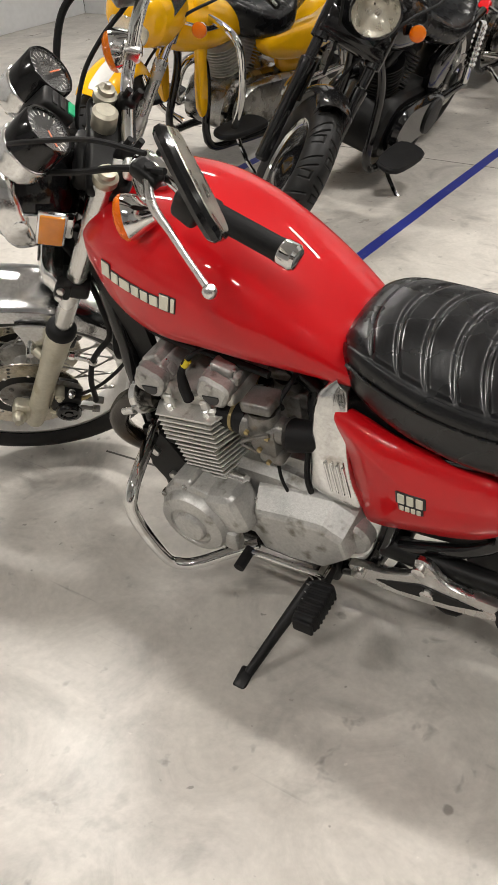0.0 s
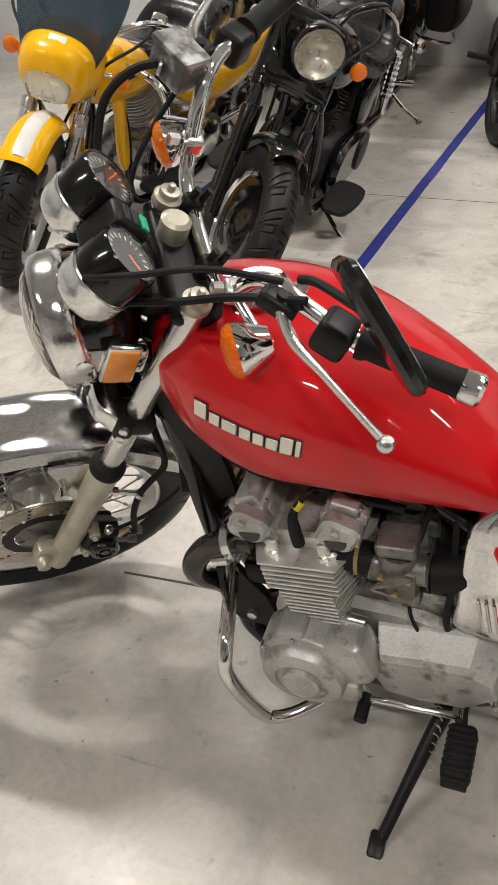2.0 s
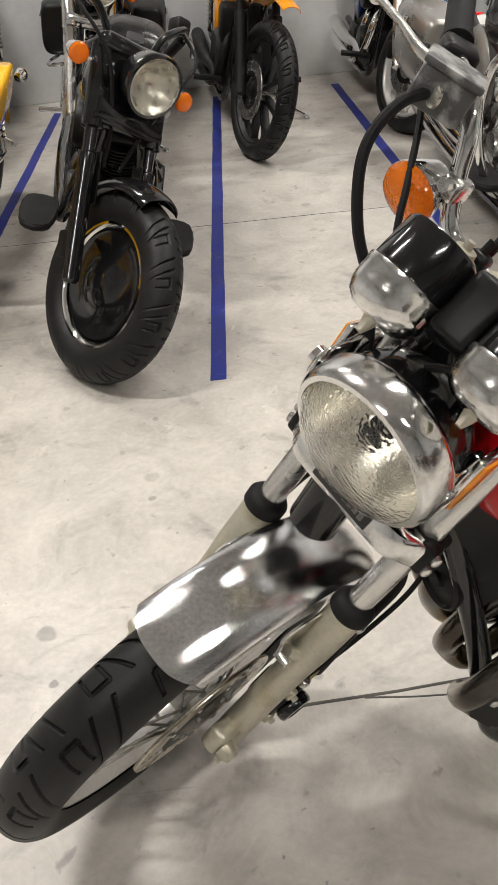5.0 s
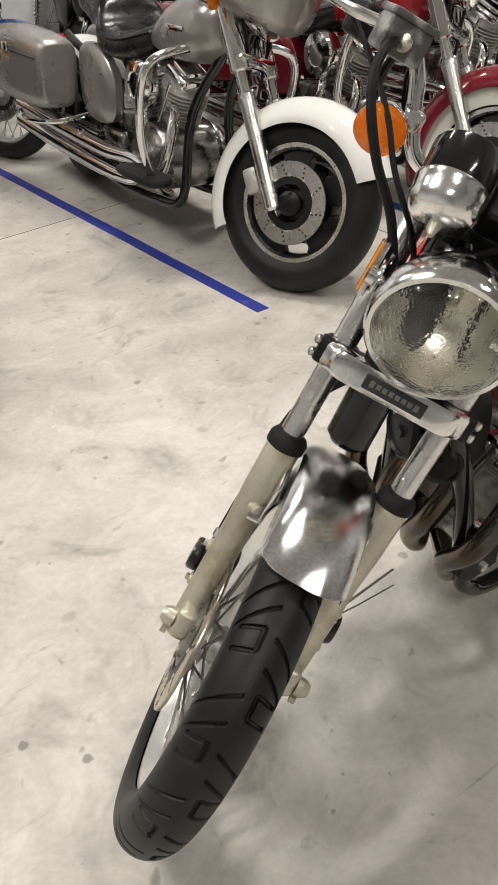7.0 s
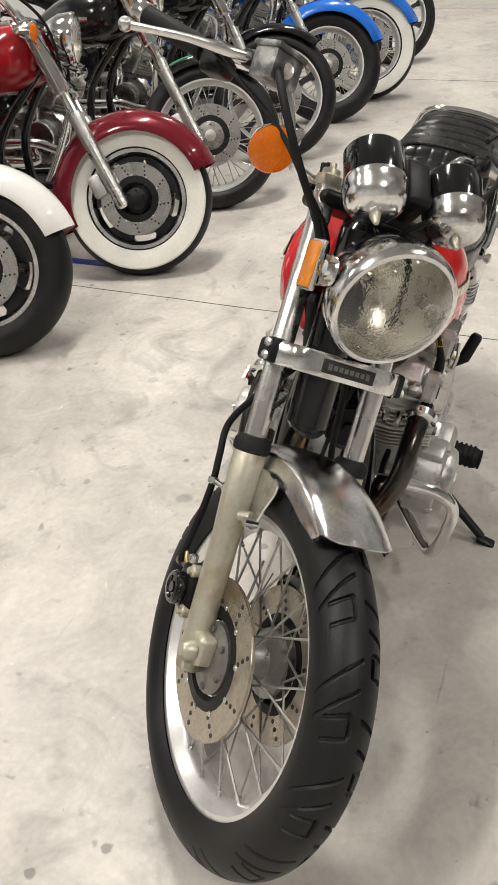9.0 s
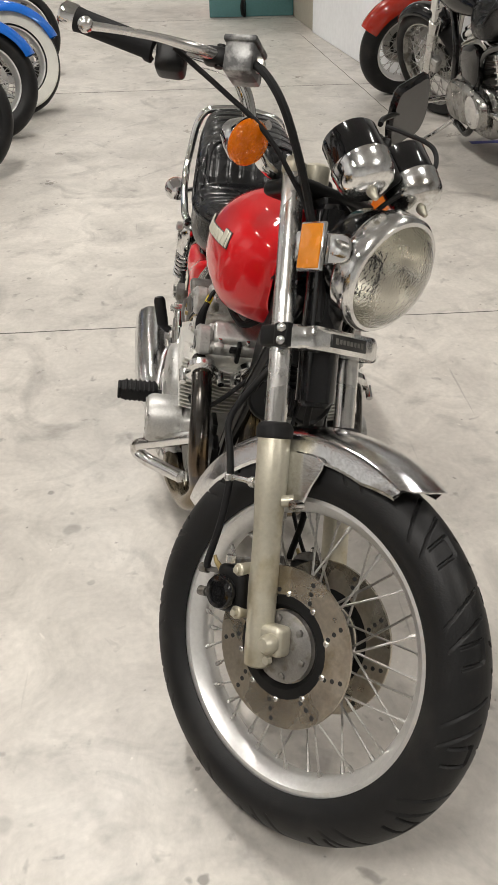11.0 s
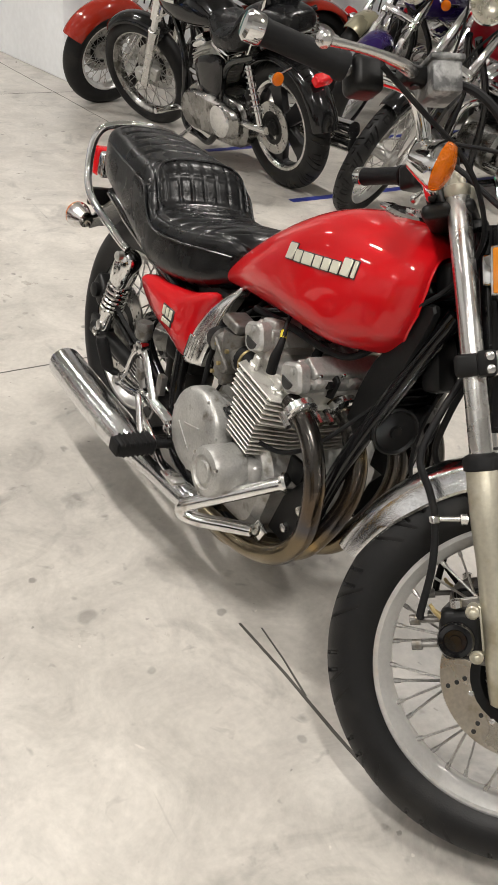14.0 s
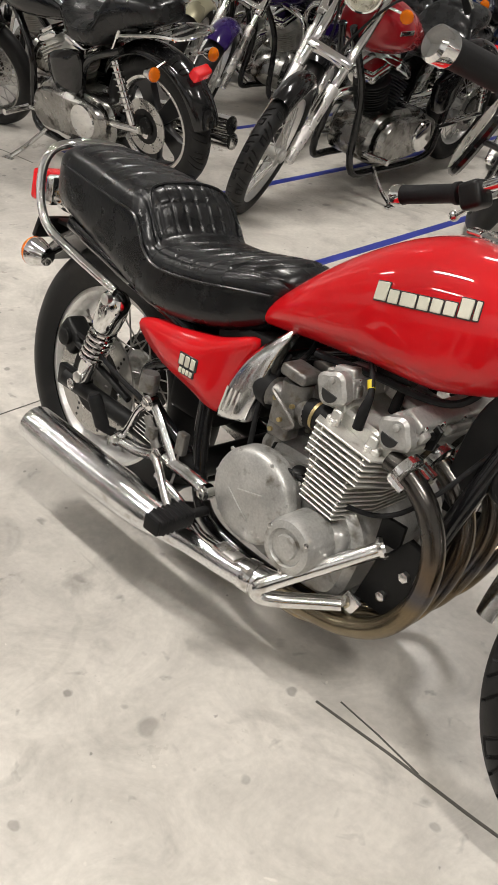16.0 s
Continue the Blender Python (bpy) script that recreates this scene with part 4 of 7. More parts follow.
for i, y in enumerate((-0.150, -0.055, 0.055, 0.150)):
    plug = part("spark_plug_lead", xf(tube([(0.0, y * 1.05, 0.188), (-0.002, y * 1.06, 0.222), (-0.006, y * 1.02, 0.252), (-0.03, y * 0.9, 0.278), (-0.08, y * 0.6, 0.290)], [0.010, 0.010, 0.0065, 0.0042, 0.004], 10), CY), RUBBER, bike, "black spark plug cap and lead")
    part("lead_marker", xf(rod((-0.010, y * 1.00, 0.258), (-0.020, y * 0.96, 0.268), 0.0068, 10), CY), GASKET, plug)
for s in (1, -1):
    for x in (-0.040, 0.040):
        part("head_bolt", xf(revolve([(0.0075, 0), (0.0075, 0.010), (0.005, 0.012)], (x, s * 0.170, 0.170), (0, 0, 1), 6), CY), POLISHED, bike)

# right covers
clutch = part("clutch_cover", merge(revolve([(0.095, 0), (0.095, 0.026), (0.092, 0.034), (0.085, 0.040), (0.060, 0.044), (0.010, 0.046)], (-0.268, -0.158, 0.352), (0, -1, 0), 64), rbox((-0.262, -0.204, 0.366), (0.060, 0.004, 0.0050), 0.001, Matrix.Rotation(-0.25, 3, "Y")), rbox((-0.285, -0.204, 0.330), (0.075, 0.003, 0.0035), 0.001, Matrix.Rotation(0.62, 3, "Y"))), CAST, bike, "round cast aluminium clutch cover")
for k in range(7):
    part("cover_bolt", xf(bolt_ring(0.089, 0, 1, 0.0042, -1, 0.3 + 0.898 * k), Matrix.Translation((-0.268, -0.192, 0.352))), CAST, clutch)
part("ignition_cover", merge(revolve([(0.054, 0), (0.054, 0.062), (0.049, 0.072), (0.036, 0.075), (0.033, 0.069), (0.024, 0.070), (0.022, 0.076), (0.006, 0.077)], (-0.128, -0.172, 0.340), (0, -1, 0), 44), rbox((-0.100, -0.15, 0.345), (0.075, 0.05, 0.075), 0.02, None, 3)), CAST, bike, "round cast aluminium ignition cover")
for k in range(3):
    part("cover_bolt", xf(bolt_ring(0.048, 0, 1, 0.005, -1, 0.6 + 2.094 * k), Matrix.Translation((-0.128, -0.243, 0.340))), POLISHED, bike)
# left covers
gen = part("generator_cover", merge(revolve([(0.084, 0), (0.084, 0.050), (0.081, 0.058), (0.073, 0.063), (0.071, 0.074), (0.066, 0.082), (0.045, 0.088), (0.043, 0.084), (0.034, 0.084), (0.032, 0.092), (0.028, 0.095), (0.004, 0.096)], (-0.120, 0.165, 0.325), (0, 1, 0), 48), rbox((-0.185, 0.195, 0.36), (0.09, 0.08, 0.10), 0.025, Matrix.Rotation(0.3, 3, "Y"), 3), rbox((-0.195, 0.225, 0.30), (0.035, 0.03, 0.05), 0.01), rbox((-0.10, 0.195, 0.395), (0.05, 0.06, 0.04), 0.012, Matrix.Rotation(0.2, 3, "Y"), 3)), CAST, bike, "large round cast aluminium generator cover", 28)
for k in range(7):
    a = 0.5 + k * 0.9
    part("cover_bolt", revolve([(0.0062, -0.006), (0.0062, 0.006), (0.004, 0.008)], (-0.120 + 0.079 * math.cos(a), 0.222, 0.325 + 0.079 * math.sin(a)), (0, 1, 0), 8), POLISHED, gen)
spr_rings = []
for y, k, dz in ((0.13, 1.10, 0.020), (0.155, 1.08, 0.014), (0.192, 0.98, -0.006), (0.197, 0.95, -0.010), (0.199, 0.90, -0.012)):
    spr_rings.append([(-0.325 + (x + 0.325) * k, y, 0.322 + (z - 0.322) * k + (dz if z > 0.34 else 0.0)) for x, z in ((-0.232, 0.372), (-0.300, 0.384), (-0.375, 0.392), (-0.415, 0.372), (-0.424, 0.318), (-0.372, 0.268), (-0.300, 0.258), (-0.240, 0.262), (-0.222, 0.300))])
spr = part("sprocket_cover", merge(loft(spr_rings), revolve([(0.040, 0), (0.040, 0.026), (0.034, 0.034), (0.004, 0.036)], (-0.410, 0.135, 0.335), (0, 1, 0), 28)), CAST, bike, "angular cast aluminium sprocket cover", 14)
for x, z in ((-0.228, 0.372), (-0.245, 0.300), (-0.375, 0.283), (-0.392, 0.376)):
    part("cover_bolt", revolve([(0.006, -0.006), (0.006, 0.006), (0.004, 0.008)], (x, 0.176, z), (0, 1, 0), 8), POLISHED, spr)
part("starter_cover", merge(rbox((-0.19, 0, 0.452), (0.085, 0.22, 0.045), 0.016, None, 3), rod((-0.15, 0.165, 0.405), (-0.21, 0.17, 0.41), 0.012)), POLISHED, bike)

# carburettors
for y in (-0.145, -0.052, 0.052, 0.145):
    c = part("carburettor", merge(revolve([(0.026, 0), (0.028, 0.006), (0.024, 0.012), (0.024, 0.085), (0.030, 0.09)], (-0.215, y, 0.540), (-1, 0, 0.05), 20), rbox((-0.262, y, 0.528), (0.055, 0.056, 0.062), 0.010), rod((-0.255, y, 0.54), (-0.258, y, 0.585), 0.029, 20), rbox((-0.258, y, 0.602), (0.060, 0.056, 0.024), 0.008, Matrix.Rotation(0.1, 3, "Y"), 3)), CARB, bike, "grey alloy carburettor")
    part("float_bowl", merge(rbox((-0.268, y, 0.488), (0.050, 0.044, 0.034), 0.010, None, 3), revolve([(0.012, 0), (0.010, 0.014), (0.004, 0.016)], (-0.272, y, 0.474), (0, 0, -1), 12)), CARB, c)
    part("intake_boot", rod((-0.168, y * 0.98, 0.548), (-0.22, y, 0.542), 0.027, 18), RUBBER, c)
    part("air_duct", tube([(-0.30, y, 0.538), (-0.34, y * 0.9, 0.536), (-0.38, y * 0.7, 0.535)], [0.030, 0.028, 0.03], 16), RUBBER, c)
    part("clamp_ring", revolve([(0.0275, 0), (0.0275, 0.006)], (-0.196, y, 0.545), (-1, 0, 0.05), 20), BRASS, c)
for s in (1, -1):
    for dx, z in ((-0.02, 0.55), (0.02, 0.55), (0.0, 0.515), (-0.015, 0.49)):
        part("carb_screw", revolve([(0.0045, 0), (0.0045, 0.006)], (-0.258 + dx, s * 0.174, z), (0, s, 0), 8), BRASS, bike)
    part("idle_link", tube([(-0.285, s * 0.178, 0.56), (-0.25, s * 0.184, 0.545), (-0.225, s * 0.178, 0.52), (-0.25, s * 0.170, 0.50)], 0.004, 6), CARB, bike)

# exhaust: four pipes into one silencer
for i, (y, yb, yc, zc) in enumerate(((-0.155, -0.135, -0.172, 0.150), (-0.053, -0.085, -0.150, 0.128), (0.053, 0.00, -0.118, 0.118), (0.155, 0.085, -0.090, 0.130))):
    pts = [(-0.035, y, 0.545), (0.000, y, 0.537), (0.050, y, 0.505), (0.085, y * 0.99, 0.450), (0.096, (2 * y + yb) / 3, 0.385), (0.080, yb, 0.305), (0.040, yb - 0.01, 0.242), (-0.03, (yb + yc) / 2, 0.205), (-0.11, yc, zc + 0.052), (-0.20, (yc - 0.168) / 2, (zc + 0.138) / 2 + 0.046)]
    h = part("exhaust_pipe", tube(pts, 0.0205, 16, 7), HEADER, bike, "heat-tinted steel exhaust pipe")
    part("port_flange", merge(revolve([(0.021, -0.012), (0.033, -0.010), (0.034, 0.004), (0.026, 0.010), (0.0215, 0.010)], (0.000, y, 0.538), (0.92, 0, -0.38), 24), revolve([(0.007, 0), (0.007, 0.03)], (-0.005, y + 0.038, 0.535), (0.92, 0, -0.38), 8), revolve([(0.007, 0), (0.007, 0.03)], (-0.005, y - 0.038, 0.535), (0.92, 0, -0.38), 8)), DULL_CHROME, h)
s = -1
sil = part("silencer", tube([(-0.18, s * 0.158, 0.184), (-0.28, s * 0.182, 0.185), (-0.38, s * 0.195, 0.187), (-0.44, s * 0.203, 0.189), (-0.50, s * 0.208, 0.191), (-0.57, s * 0.210, 0.193), (-0.67, s * 0.212, 0.195), (-0.77, s * 0.212, 0.198), (-0.87, s * 0.211, 0.201), (-0.905, s * 0.210, 0.202)], [0.032, 0.029, 0.029, 0.034, 0.043, 0.047, 0.047, 0.047, 0.046, 0.045], 24, 4), GUARD, bike, "long tapered chrome silencer")
part("silencer_end", revolve([(0.044, 0.0), (0.043, 0.006), (0.038, 0.004), (0.022, -0.004), (0.020, 0.02), (0.016, 0.02), (0.016, -0.05)], (-0.905, s * 0.210, 0.202), (-1, 0, 0.04), 28), DULL_CHROME, sil)
part("pipe_clamp", revolve([(0.033, -0.012), (0.034, -0.010), (0.034, 0.010), (0.033, 0.012)], (-0.235, s * 0.171, 0.1845), (1, s * -0.2, -0.02), 24), DULL_CHROME, sil)

# engine guards
part("engine_guard", tube([(0.045, 0.100, 0.402), (0.025, 0.165, 0.398), (0.010, 0.225, 0.388), (0.004, 0.258, 0.368), (0.002, 0.272, 0.335), (-0.012, 0.270, 0.270), (-0.034, 0.262, 0.205), (-0.052, 0.252, 0.176), (-0.085, 0.230, 0.168), (-0.14, 0.185, 0.178), (-0.19, 0.150, 0.190)], 0.0130, 14), CHROME, bike, "chrome engine guard bar")
part("engine_guard", merge(tube([(-0.006, -0.138, 0.378), (-0.022, -0.152, 0.364), (-0.080, -0.200, 0.312), (-0.135, -0.246, 0.262), (-0.152, -0.258, 0.243), (-0.150, -0.252, 0.226), (-0.125, -0.228, 0.224), (-0.080, -0.192, 0.236), (-0.036, -0.160, 0.248)], 0.0150, 14), revolve([(0.020, -0.004), (0.022, 0.002), (0.018, 0.010), (0.012, 0.012)], (-0.004, -0.136, 0.380), (-0.6, -0.55, -0.55), 16), rbox((-0.026, -0.150, 0.252), (0.036, 0.010, 0.040), 0.004, Matrix.Rotation(0.4, 3, "Y"))), DULL_CHROME, bike, "scuffed chrome engine guard bar")
for s in (1, -1):
    part("engine_mount", merge(slab([(0.07, 0.40), (0.075, 0.29), (0.04, 0.245), (-0.04, 0.25), (-0.02, 0.34), (0.03, 0.41)], s * 0.105, s * 0.120, "xz", 0.003), rbox((-0.01, s * 0.112, 0.40), (0.05, 0.012, 0.05), 0.004)), SATIN, bike, "black engine mounting plate")
    for x, z in ((0.045, 0.345), (0.015, 0.285)):
        part("mount_bolt", revolve([(0.010, 0), (0.010, 0.010), (0.005, 0.012)], (x, s * 0.120, z), (0, s, 0), 6), POLISHED, bike)
part("horn", merge(revolve([(0.012, -0.03), (0.030, -0.028), (0.044, -0.012), (0.046, 0.0), (0.042, 0.003), (0.038, -0.002), (0.012, 0.000), (0.010, 0.006)], (0.128, -0.035, 0.560), (0.95, -0.3, 0.1), 32), rod((0.10, -0.03, 0.56), (0.08, 0, 0.58), 0.007)), SATIN, bike, "round black horn")
part("horn", merge(revolve([(0.012, -0.03), (0.030, -0.028), (0.044, -0.012), (0.046, 0.0), (0.042, 0.003), (0.038, -0.002), (0.012, 0.000), (0.010, 0.006)], (0.128, 0.045, 0.560), (0.95, 0.3, 0.1), 32), rod((0.10, 0.03, 0.56), (0.08, 0, 0.58), 0.007)), SATIN, bike)

# rear end
part("swing_arm", merge(*[tube([(-0.46, s * 0.12, 0.30), (-0.62, s * 0.125, 0.295), (-0.80, s * 0.125, 0.300), (-0.92, s * 0.125, 0.305)], [0.026, 0.022, 0.020, 0.024], 12) for s in (1, -1)], rod((-0.47, -0.13, 0.30), (-0.47, 0.13, 0.30), 0.03), *[rbox((-0.895, s * 0.125, 0.306), (0.11, 0.022, 0.052), 0.006) for s in (1, -1)]), SATIN, bike, "black swing arm")
REAR_C = (-0.875, 0.0, 0.31)
rear = wheel_parts(bike, "rear_wheel", Matrix.Translation(REAR_C), 0.318, 0.130, 0.218, 0.085, "wire", 0, (-0.078,), 0.135, hub_w=0.12)
part("sprocket", revolve([(0.05, 0.075), (0.095, 0.075), (0.098, 0.079), (0.095, 0.083), (0.05, 0.083)], (0, 0, 0), (0, 1, 0), 40, True), SATIN, rear)
for s in (1, -1):
    part("axle_nut", revolve([(0.014, 0), (0.014, 0.016), (0.008, 0.020)], (-0.875, s * 0.138, 0.31), (0, s, 0), 6), POLISHED, bike)
part("chain_guard", slab(smooth_poly([(-0.47, 0.385), (-0.66, 0.40), (-0.86, 0.425), (-0.94, 0.405), (-0.90, 0.39), (-0.66, 0.365), (-0.48, 0.35)], 3), 0.088, 0.118, "xz", 0.005), SATIN, bike)
part("rear_caliper", merge(rbox((-0.93, -0.110, 0.405), (0.075, 0.055, 0.060), 0.012, Matrix.Rotation(0.6, 3, "Y"), 3), rod((-0.90, -0.13, 0.40), (-0.70, -0.13, 0.345), 0.008), revolve([(0.020, 0), (0.020, 0.012), (0.014, 0.016)], (-0.93, -0.136, 0.405), (0, -1, 0), 20)), SATIN, bike, "dark rear brake caliper")
for s in (1, -1):
    top, bot = Vector((-0.776, s * 0.140, 0.552)), Vector((-0.850, s * 0.138, 0.338))
    d = (bot - top).normalized()
    sh = part("shock_absorber", merge(revolve([(0.012, -0.012), (0.024, -0.008), (0.032, 0.005), (0.034, 0.030), (0.032, 0.070), (0.028, 0.082), (0.008, 0.084)], top, d, 24), revolve([(0.008, 0), (0.008, 0.20)], top, d, 12), revolve([(0.010, 0.158), (0.030, 0.160), (0.031, 0.168), (0.022, 0.172), (0.020, 0.225), (0.012, 0.24)], top, d, 20)), CHROME, bike, "chrome rear shock absorber")
    side = d.orthogonal().normalized()
    up = d.cross(side)
    coil = [top + d * (0.080 + 0.085 * k / 84) + (side * math.cos(k * 0.45) + up * math.sin(k * 0.45)) * 0.027 for k in range(85)]
    part("coil_spring", tube(coil, 0.0045, 7, 1), CHROME, sh)
    part("shock_bolt", revolve([(0.013, 0), (0.013, 0.014), (0.007, 0.018)], top + Vector((0, s * 0.022, 0)), (0, s, 0), 10), POLISHED, sh)
    part("shock_nut", revolve([(0.014, 0), (0.014, 0.016), (0.007, 0.018)], bot + Vector((0, s * 0.006, 0)), (0, s, 0), 6), POLISHED, sh)
part("grab_rail", tube([(-0.775, -0.150, 0.570), (-0.80, -0.158, 0.580), (-0.92, -0.158, 0.605), (-1.03, -0.150, 0.628), (-1.085, -0.140, 0.675), (-1.105, -0.128, 0.745), (-1.100, -0.105, 0.788), (-1.098, -0.05, 0.802), (-1.098, 0, 0.805), (-1.098, 0.05, 0.802), (-1.100, 0.105, 0.788), (-1.105, 0.128, 0.745), (-1.085, 0.140, 0.675), (-1.03, 0.150, 0.628), (-0.92, 0.158, 0.605), (-0.80, 0.158, 0.580), (-0.775, 0.150, 0.570)], 0.0105, 12, 6), CHROME, bike, "chrome tubular grab rail round the seat")
part("tail_bracket", merge(rbox((-1.105, 0, 0.672), (0.07, 0.13, 0.06), 0.015, None, 3), rbox((-1.04, 0, 0.65), (0.10, 0.12, 0.05), 0.015)), CHROME, bike)
tl = part("tail_light", merge(rbox((-1.142, 0, 0.683), (0.030, 0.170, 0.070), 0.010, None, 3)), DULL_CHROME, bike, "square tail light with red lens")
part("lens", rbox((-1.180, 0, 0.684), (0.052, 0.176, 0.074), 0.010, None, 3), REDLENS, tl, "red tail light lens")
part("plate_bracket", merge(rbox((-1.155, -0.01, 0.592), (0.014, 0.17, 0.055), 0.004, Matrix.Rotation(0.35, 3, "Y")), rbox((-1.11, 0, 0.61), (0.09, 0.09, 0.012), 0.004)), SATIN, bike)


def signal(parent, at, face, stem_to, m=None, r=0.037):
    """A round indicator: a chrome cup on a stem, with its amber lens. face: the way the lens looks."""
    at, face = Vector(at), Vector(face).normalized()
    cup = part("indicator", merge(revolve([(0.008, -0.048), (0.020, -0.044), (r * 0.85, -0.020), (r, -0.004), (r, 0.0)], at, face, 28), rod(at - face * 0.035, stem_to, 0.0075, 10)), CHROME, parent, "chrome indicator with amber lens", m=m)
    part("lens", merge(revolve([(r * 0.985, -0.004), (r * 0.985, 0.006), (r * 0.86, 0.013), (r * 0.5, 0.018), (0.004, 0.020)], at, face, 28)), AMBER, cup, "ribbed amber lens", m=m)
    return cup


for s in (1, -1):
    signal(bike, (-1.040, s * 0.172, 0.570), (-1, s * 0.1, 0), (-1.02, s * 0.115, 0.585), r=0.034)

for s in (1, -1):
    part("pillion_footrest", merge(rod((-0.69, s * 0.165, 0.275), (-0.70, s * 0.185, 0.285), 0.010), tube([(-0.70, s * 0.182, 0.284), (-0.704, s * 0.19, 0.292), (-0.725, s * 0.205, 0.352), (-0.727, s * 0.207, 0.360)], [0.011, 0.016, 0.016, 0.012], 12, 1)), RUBBER, bike, "folded black rubber pillion footrest")

# controls by the rider's feet
part("footrest_plate", merge(slab(smooth_poly([(-0.405, 0.262), (-0.42, 0.235), (-0.50, 0.222), (-0.62, 0.235), (-0.715, 0.262), (-0.72, 0.285), (-0.69, 0.292), (-0.60, 0.30), (-0.56, 0.34), (-0.535, 0.34), (-0.53, 0.30), (-0.47, 0.272)], 3), 0.150, 0.168, "xz", 0.004), *[revolve([(0.013, 0), (0.013, 0.010), (0.006, 0.012)], (x, 0.166, z), (0, 1, 0), 10) for x, z in ((-0.425, 0.248), (-0.545, 0.318), (-0.70, 0.276), (-0.56, 0.262))]), POLISHED, bike, "polished alloy footrest plate")
part("plate_inset", slab([(-0.46, 0.247), (-0.50, 0.238), (-0.60, 0.250), (-0.66, 0.268), (-0.55, 0.282)], 0.1672, 0.1695, "xz", 0.002), SATIN, bike)
plate = part("footrest_plate", merge(*[tube([(x, -0.160, z) for x, z in pts], r, 10, 5, flat=0.7) for pts, r in (([(-0.395, 0.284), (-0.44, 0.290), (-0.50, 0.292), (-0.555, 0.288), (-0.61, 0.272), (-0.680, 0.266)], 0.015), ([(-0.505, 0.296), (-0.540, 0.336), (-0.572, 0.372), (-0.598, 0.392)], 0.010), ([(-0.598, 0.392), (-0.632, 0.360), (-0.652, 0.312), (-0.672, 0.272)], 0.010))], *[revolve([(0.017, -0.012), (0.017, 0.008), (0.010, 0.011)], (x, -0.163, z), (0, -1, 0), 16) for x, z in ((-0.400, 0.282), (-0.548, 0.292), (-0.678, 0.267), (-0.600, 0.390))]), DULL_CHROME, bike, "polished alloy footrest bracket")
part("plate_inset", slab([(-0.628, 0.355), (-0.594, 0.380), (-0.548, 0.330), (-0.556, 0.302), (-0.640, 0.300)], -0.160, -0.152, "xz", 0.002), SATIN, plate)
for k in range(7):
    part("inset_rib", rbox((-0.594 - 0.002 * k, -0.162, 0.366 - 0.0095 * k), (0.022 + 0.007 * k, 0.004, 0.003), 0.0008, Matrix.Rotation(0.12, 3, "Y"), 1), DULL_CHROME, plate)
for k in range(4):
    part("plate_bolt", revolve([(0.009, 0), (0.009, 0.009), (0.005, 0.011)], ((-0.400, -0.548, -0.678, -0.600)[k], -0.172, (0.282, 0.292, 0.267, 0.390)[k]), (0, -1, 0), 6), POLISHED, plate)
for s in (1, -1):
    fx0, fz0 = (-0.375, 0.222) if s > 0 else (-0.395, 0.248)
    peg = part("footrest", merge(rod((fx0 + 0.01, s * 0.165, fz0), (fx0 + 0.005, s * 0.21, fz0), 0.010), rbox((fx0, s * 0.253, fz0), (0.046, 0.096, 0.038), 0.010, Matrix.Rotation(0.10, 3, "Y"), 3), rbox((fx0, s * 0.302, fz0), (0.041, 0.008, 0.033), 0.004)), RUBBER, bike, "ribbed black rubber footrest")
    for k in range(7):
        part("rubber_rib", rbox((fx0, s * (0.216 + 0.0115 * k), fz0 + 0.001), (0.0466, 0.0070, 0.0386), 0.009, Matrix.Rotation(0.10, 3, "Y"), 2), RUBBER, peg)
part("brake_pedal", tube([(-0.52, -0.185, 0.265), (-0.44, -0.190, 0.250), (-0.36, -0.195, 0.215), (-0.29, -0.205, 0.225), (-0.265, -0.215, 0.236)], [0.009, 0.008, 0.008, 0.009, 0.010], 10), CHROME, bike, "chrome brake pedal")
part("pedal_pad", rbox((-0.262, -0.222, 0.241), (0.058, 0.034, 0.008), 0.003), POLISHED, bike)
part("hanger_strut", tube([(-0.545, -0.178, 0.294), (-0.520, -0.188, 0.290), (-0.490, -0.196, 0.262), (-0.455, -0.202, 0.228), (-0.430, -0.205, 0.215)], 0.0095, 10), POLISHED, bike)
part("gear_lever", merge(tube([(-0.36, 0.195, 0.236), (-0.30, 0.205, 0.246), (-0.24, 0.21, 0.252), (-0.215, 0.212, 0.25)], 0.0065, 10), rod((-0.36, 0.16, 0.236), (-0.36, 0.20, 0.236), 0.010)), CHROME, bike, "chrome gear lever")
part("gear_pedal_rubber", rod((-0.213, 0.205, 0.25), (-0.213, 0.252, 0.247), 0.011, 12), RUBBER, bike)
part("side_stand", merge(tube([(-0.345, 0.150, 0.20), (-0.325, 0.200, 0.172), (-0.295, 0.290, 0.120), (-0.272, 0.362, 0.078)], [0.016, 0.014, 0.011, 0.010], 10), rbox((-0.345, 0.145, 0.205), (0.06, 0.03, 0.06), 0.008), rbox((-0.266, 0.374, 0.0725), (0.028, 0.046, 0.014), 0.006, Matrix.Rotation(-0.18, 3, "X"))), SATIN, bike, "black side stand folded out to the floor")
part("stand_spring", tube([Vector((-0.33, 0.17 + 0.0018 * k, 0.205 - 0.0012 * k)) + Vector((0.006 * math.cos(k * 0.9), 0, 0.006 * math.sin(k * 0.9))) for k in range(50)], 0.0014, 5, 1), WIRE, bike)
part("centre_stand", tube([(-0.46, 0.085, 0.19), (-0.52, 0.095, 0.165), (-0.60, 0.10, 0.15), (-0.60, -0.10, 0.15), (-0.52, -0.095, 0.165), (-0.46, -0.085, 0.19)], 0.012, 10), SATIN, bike)

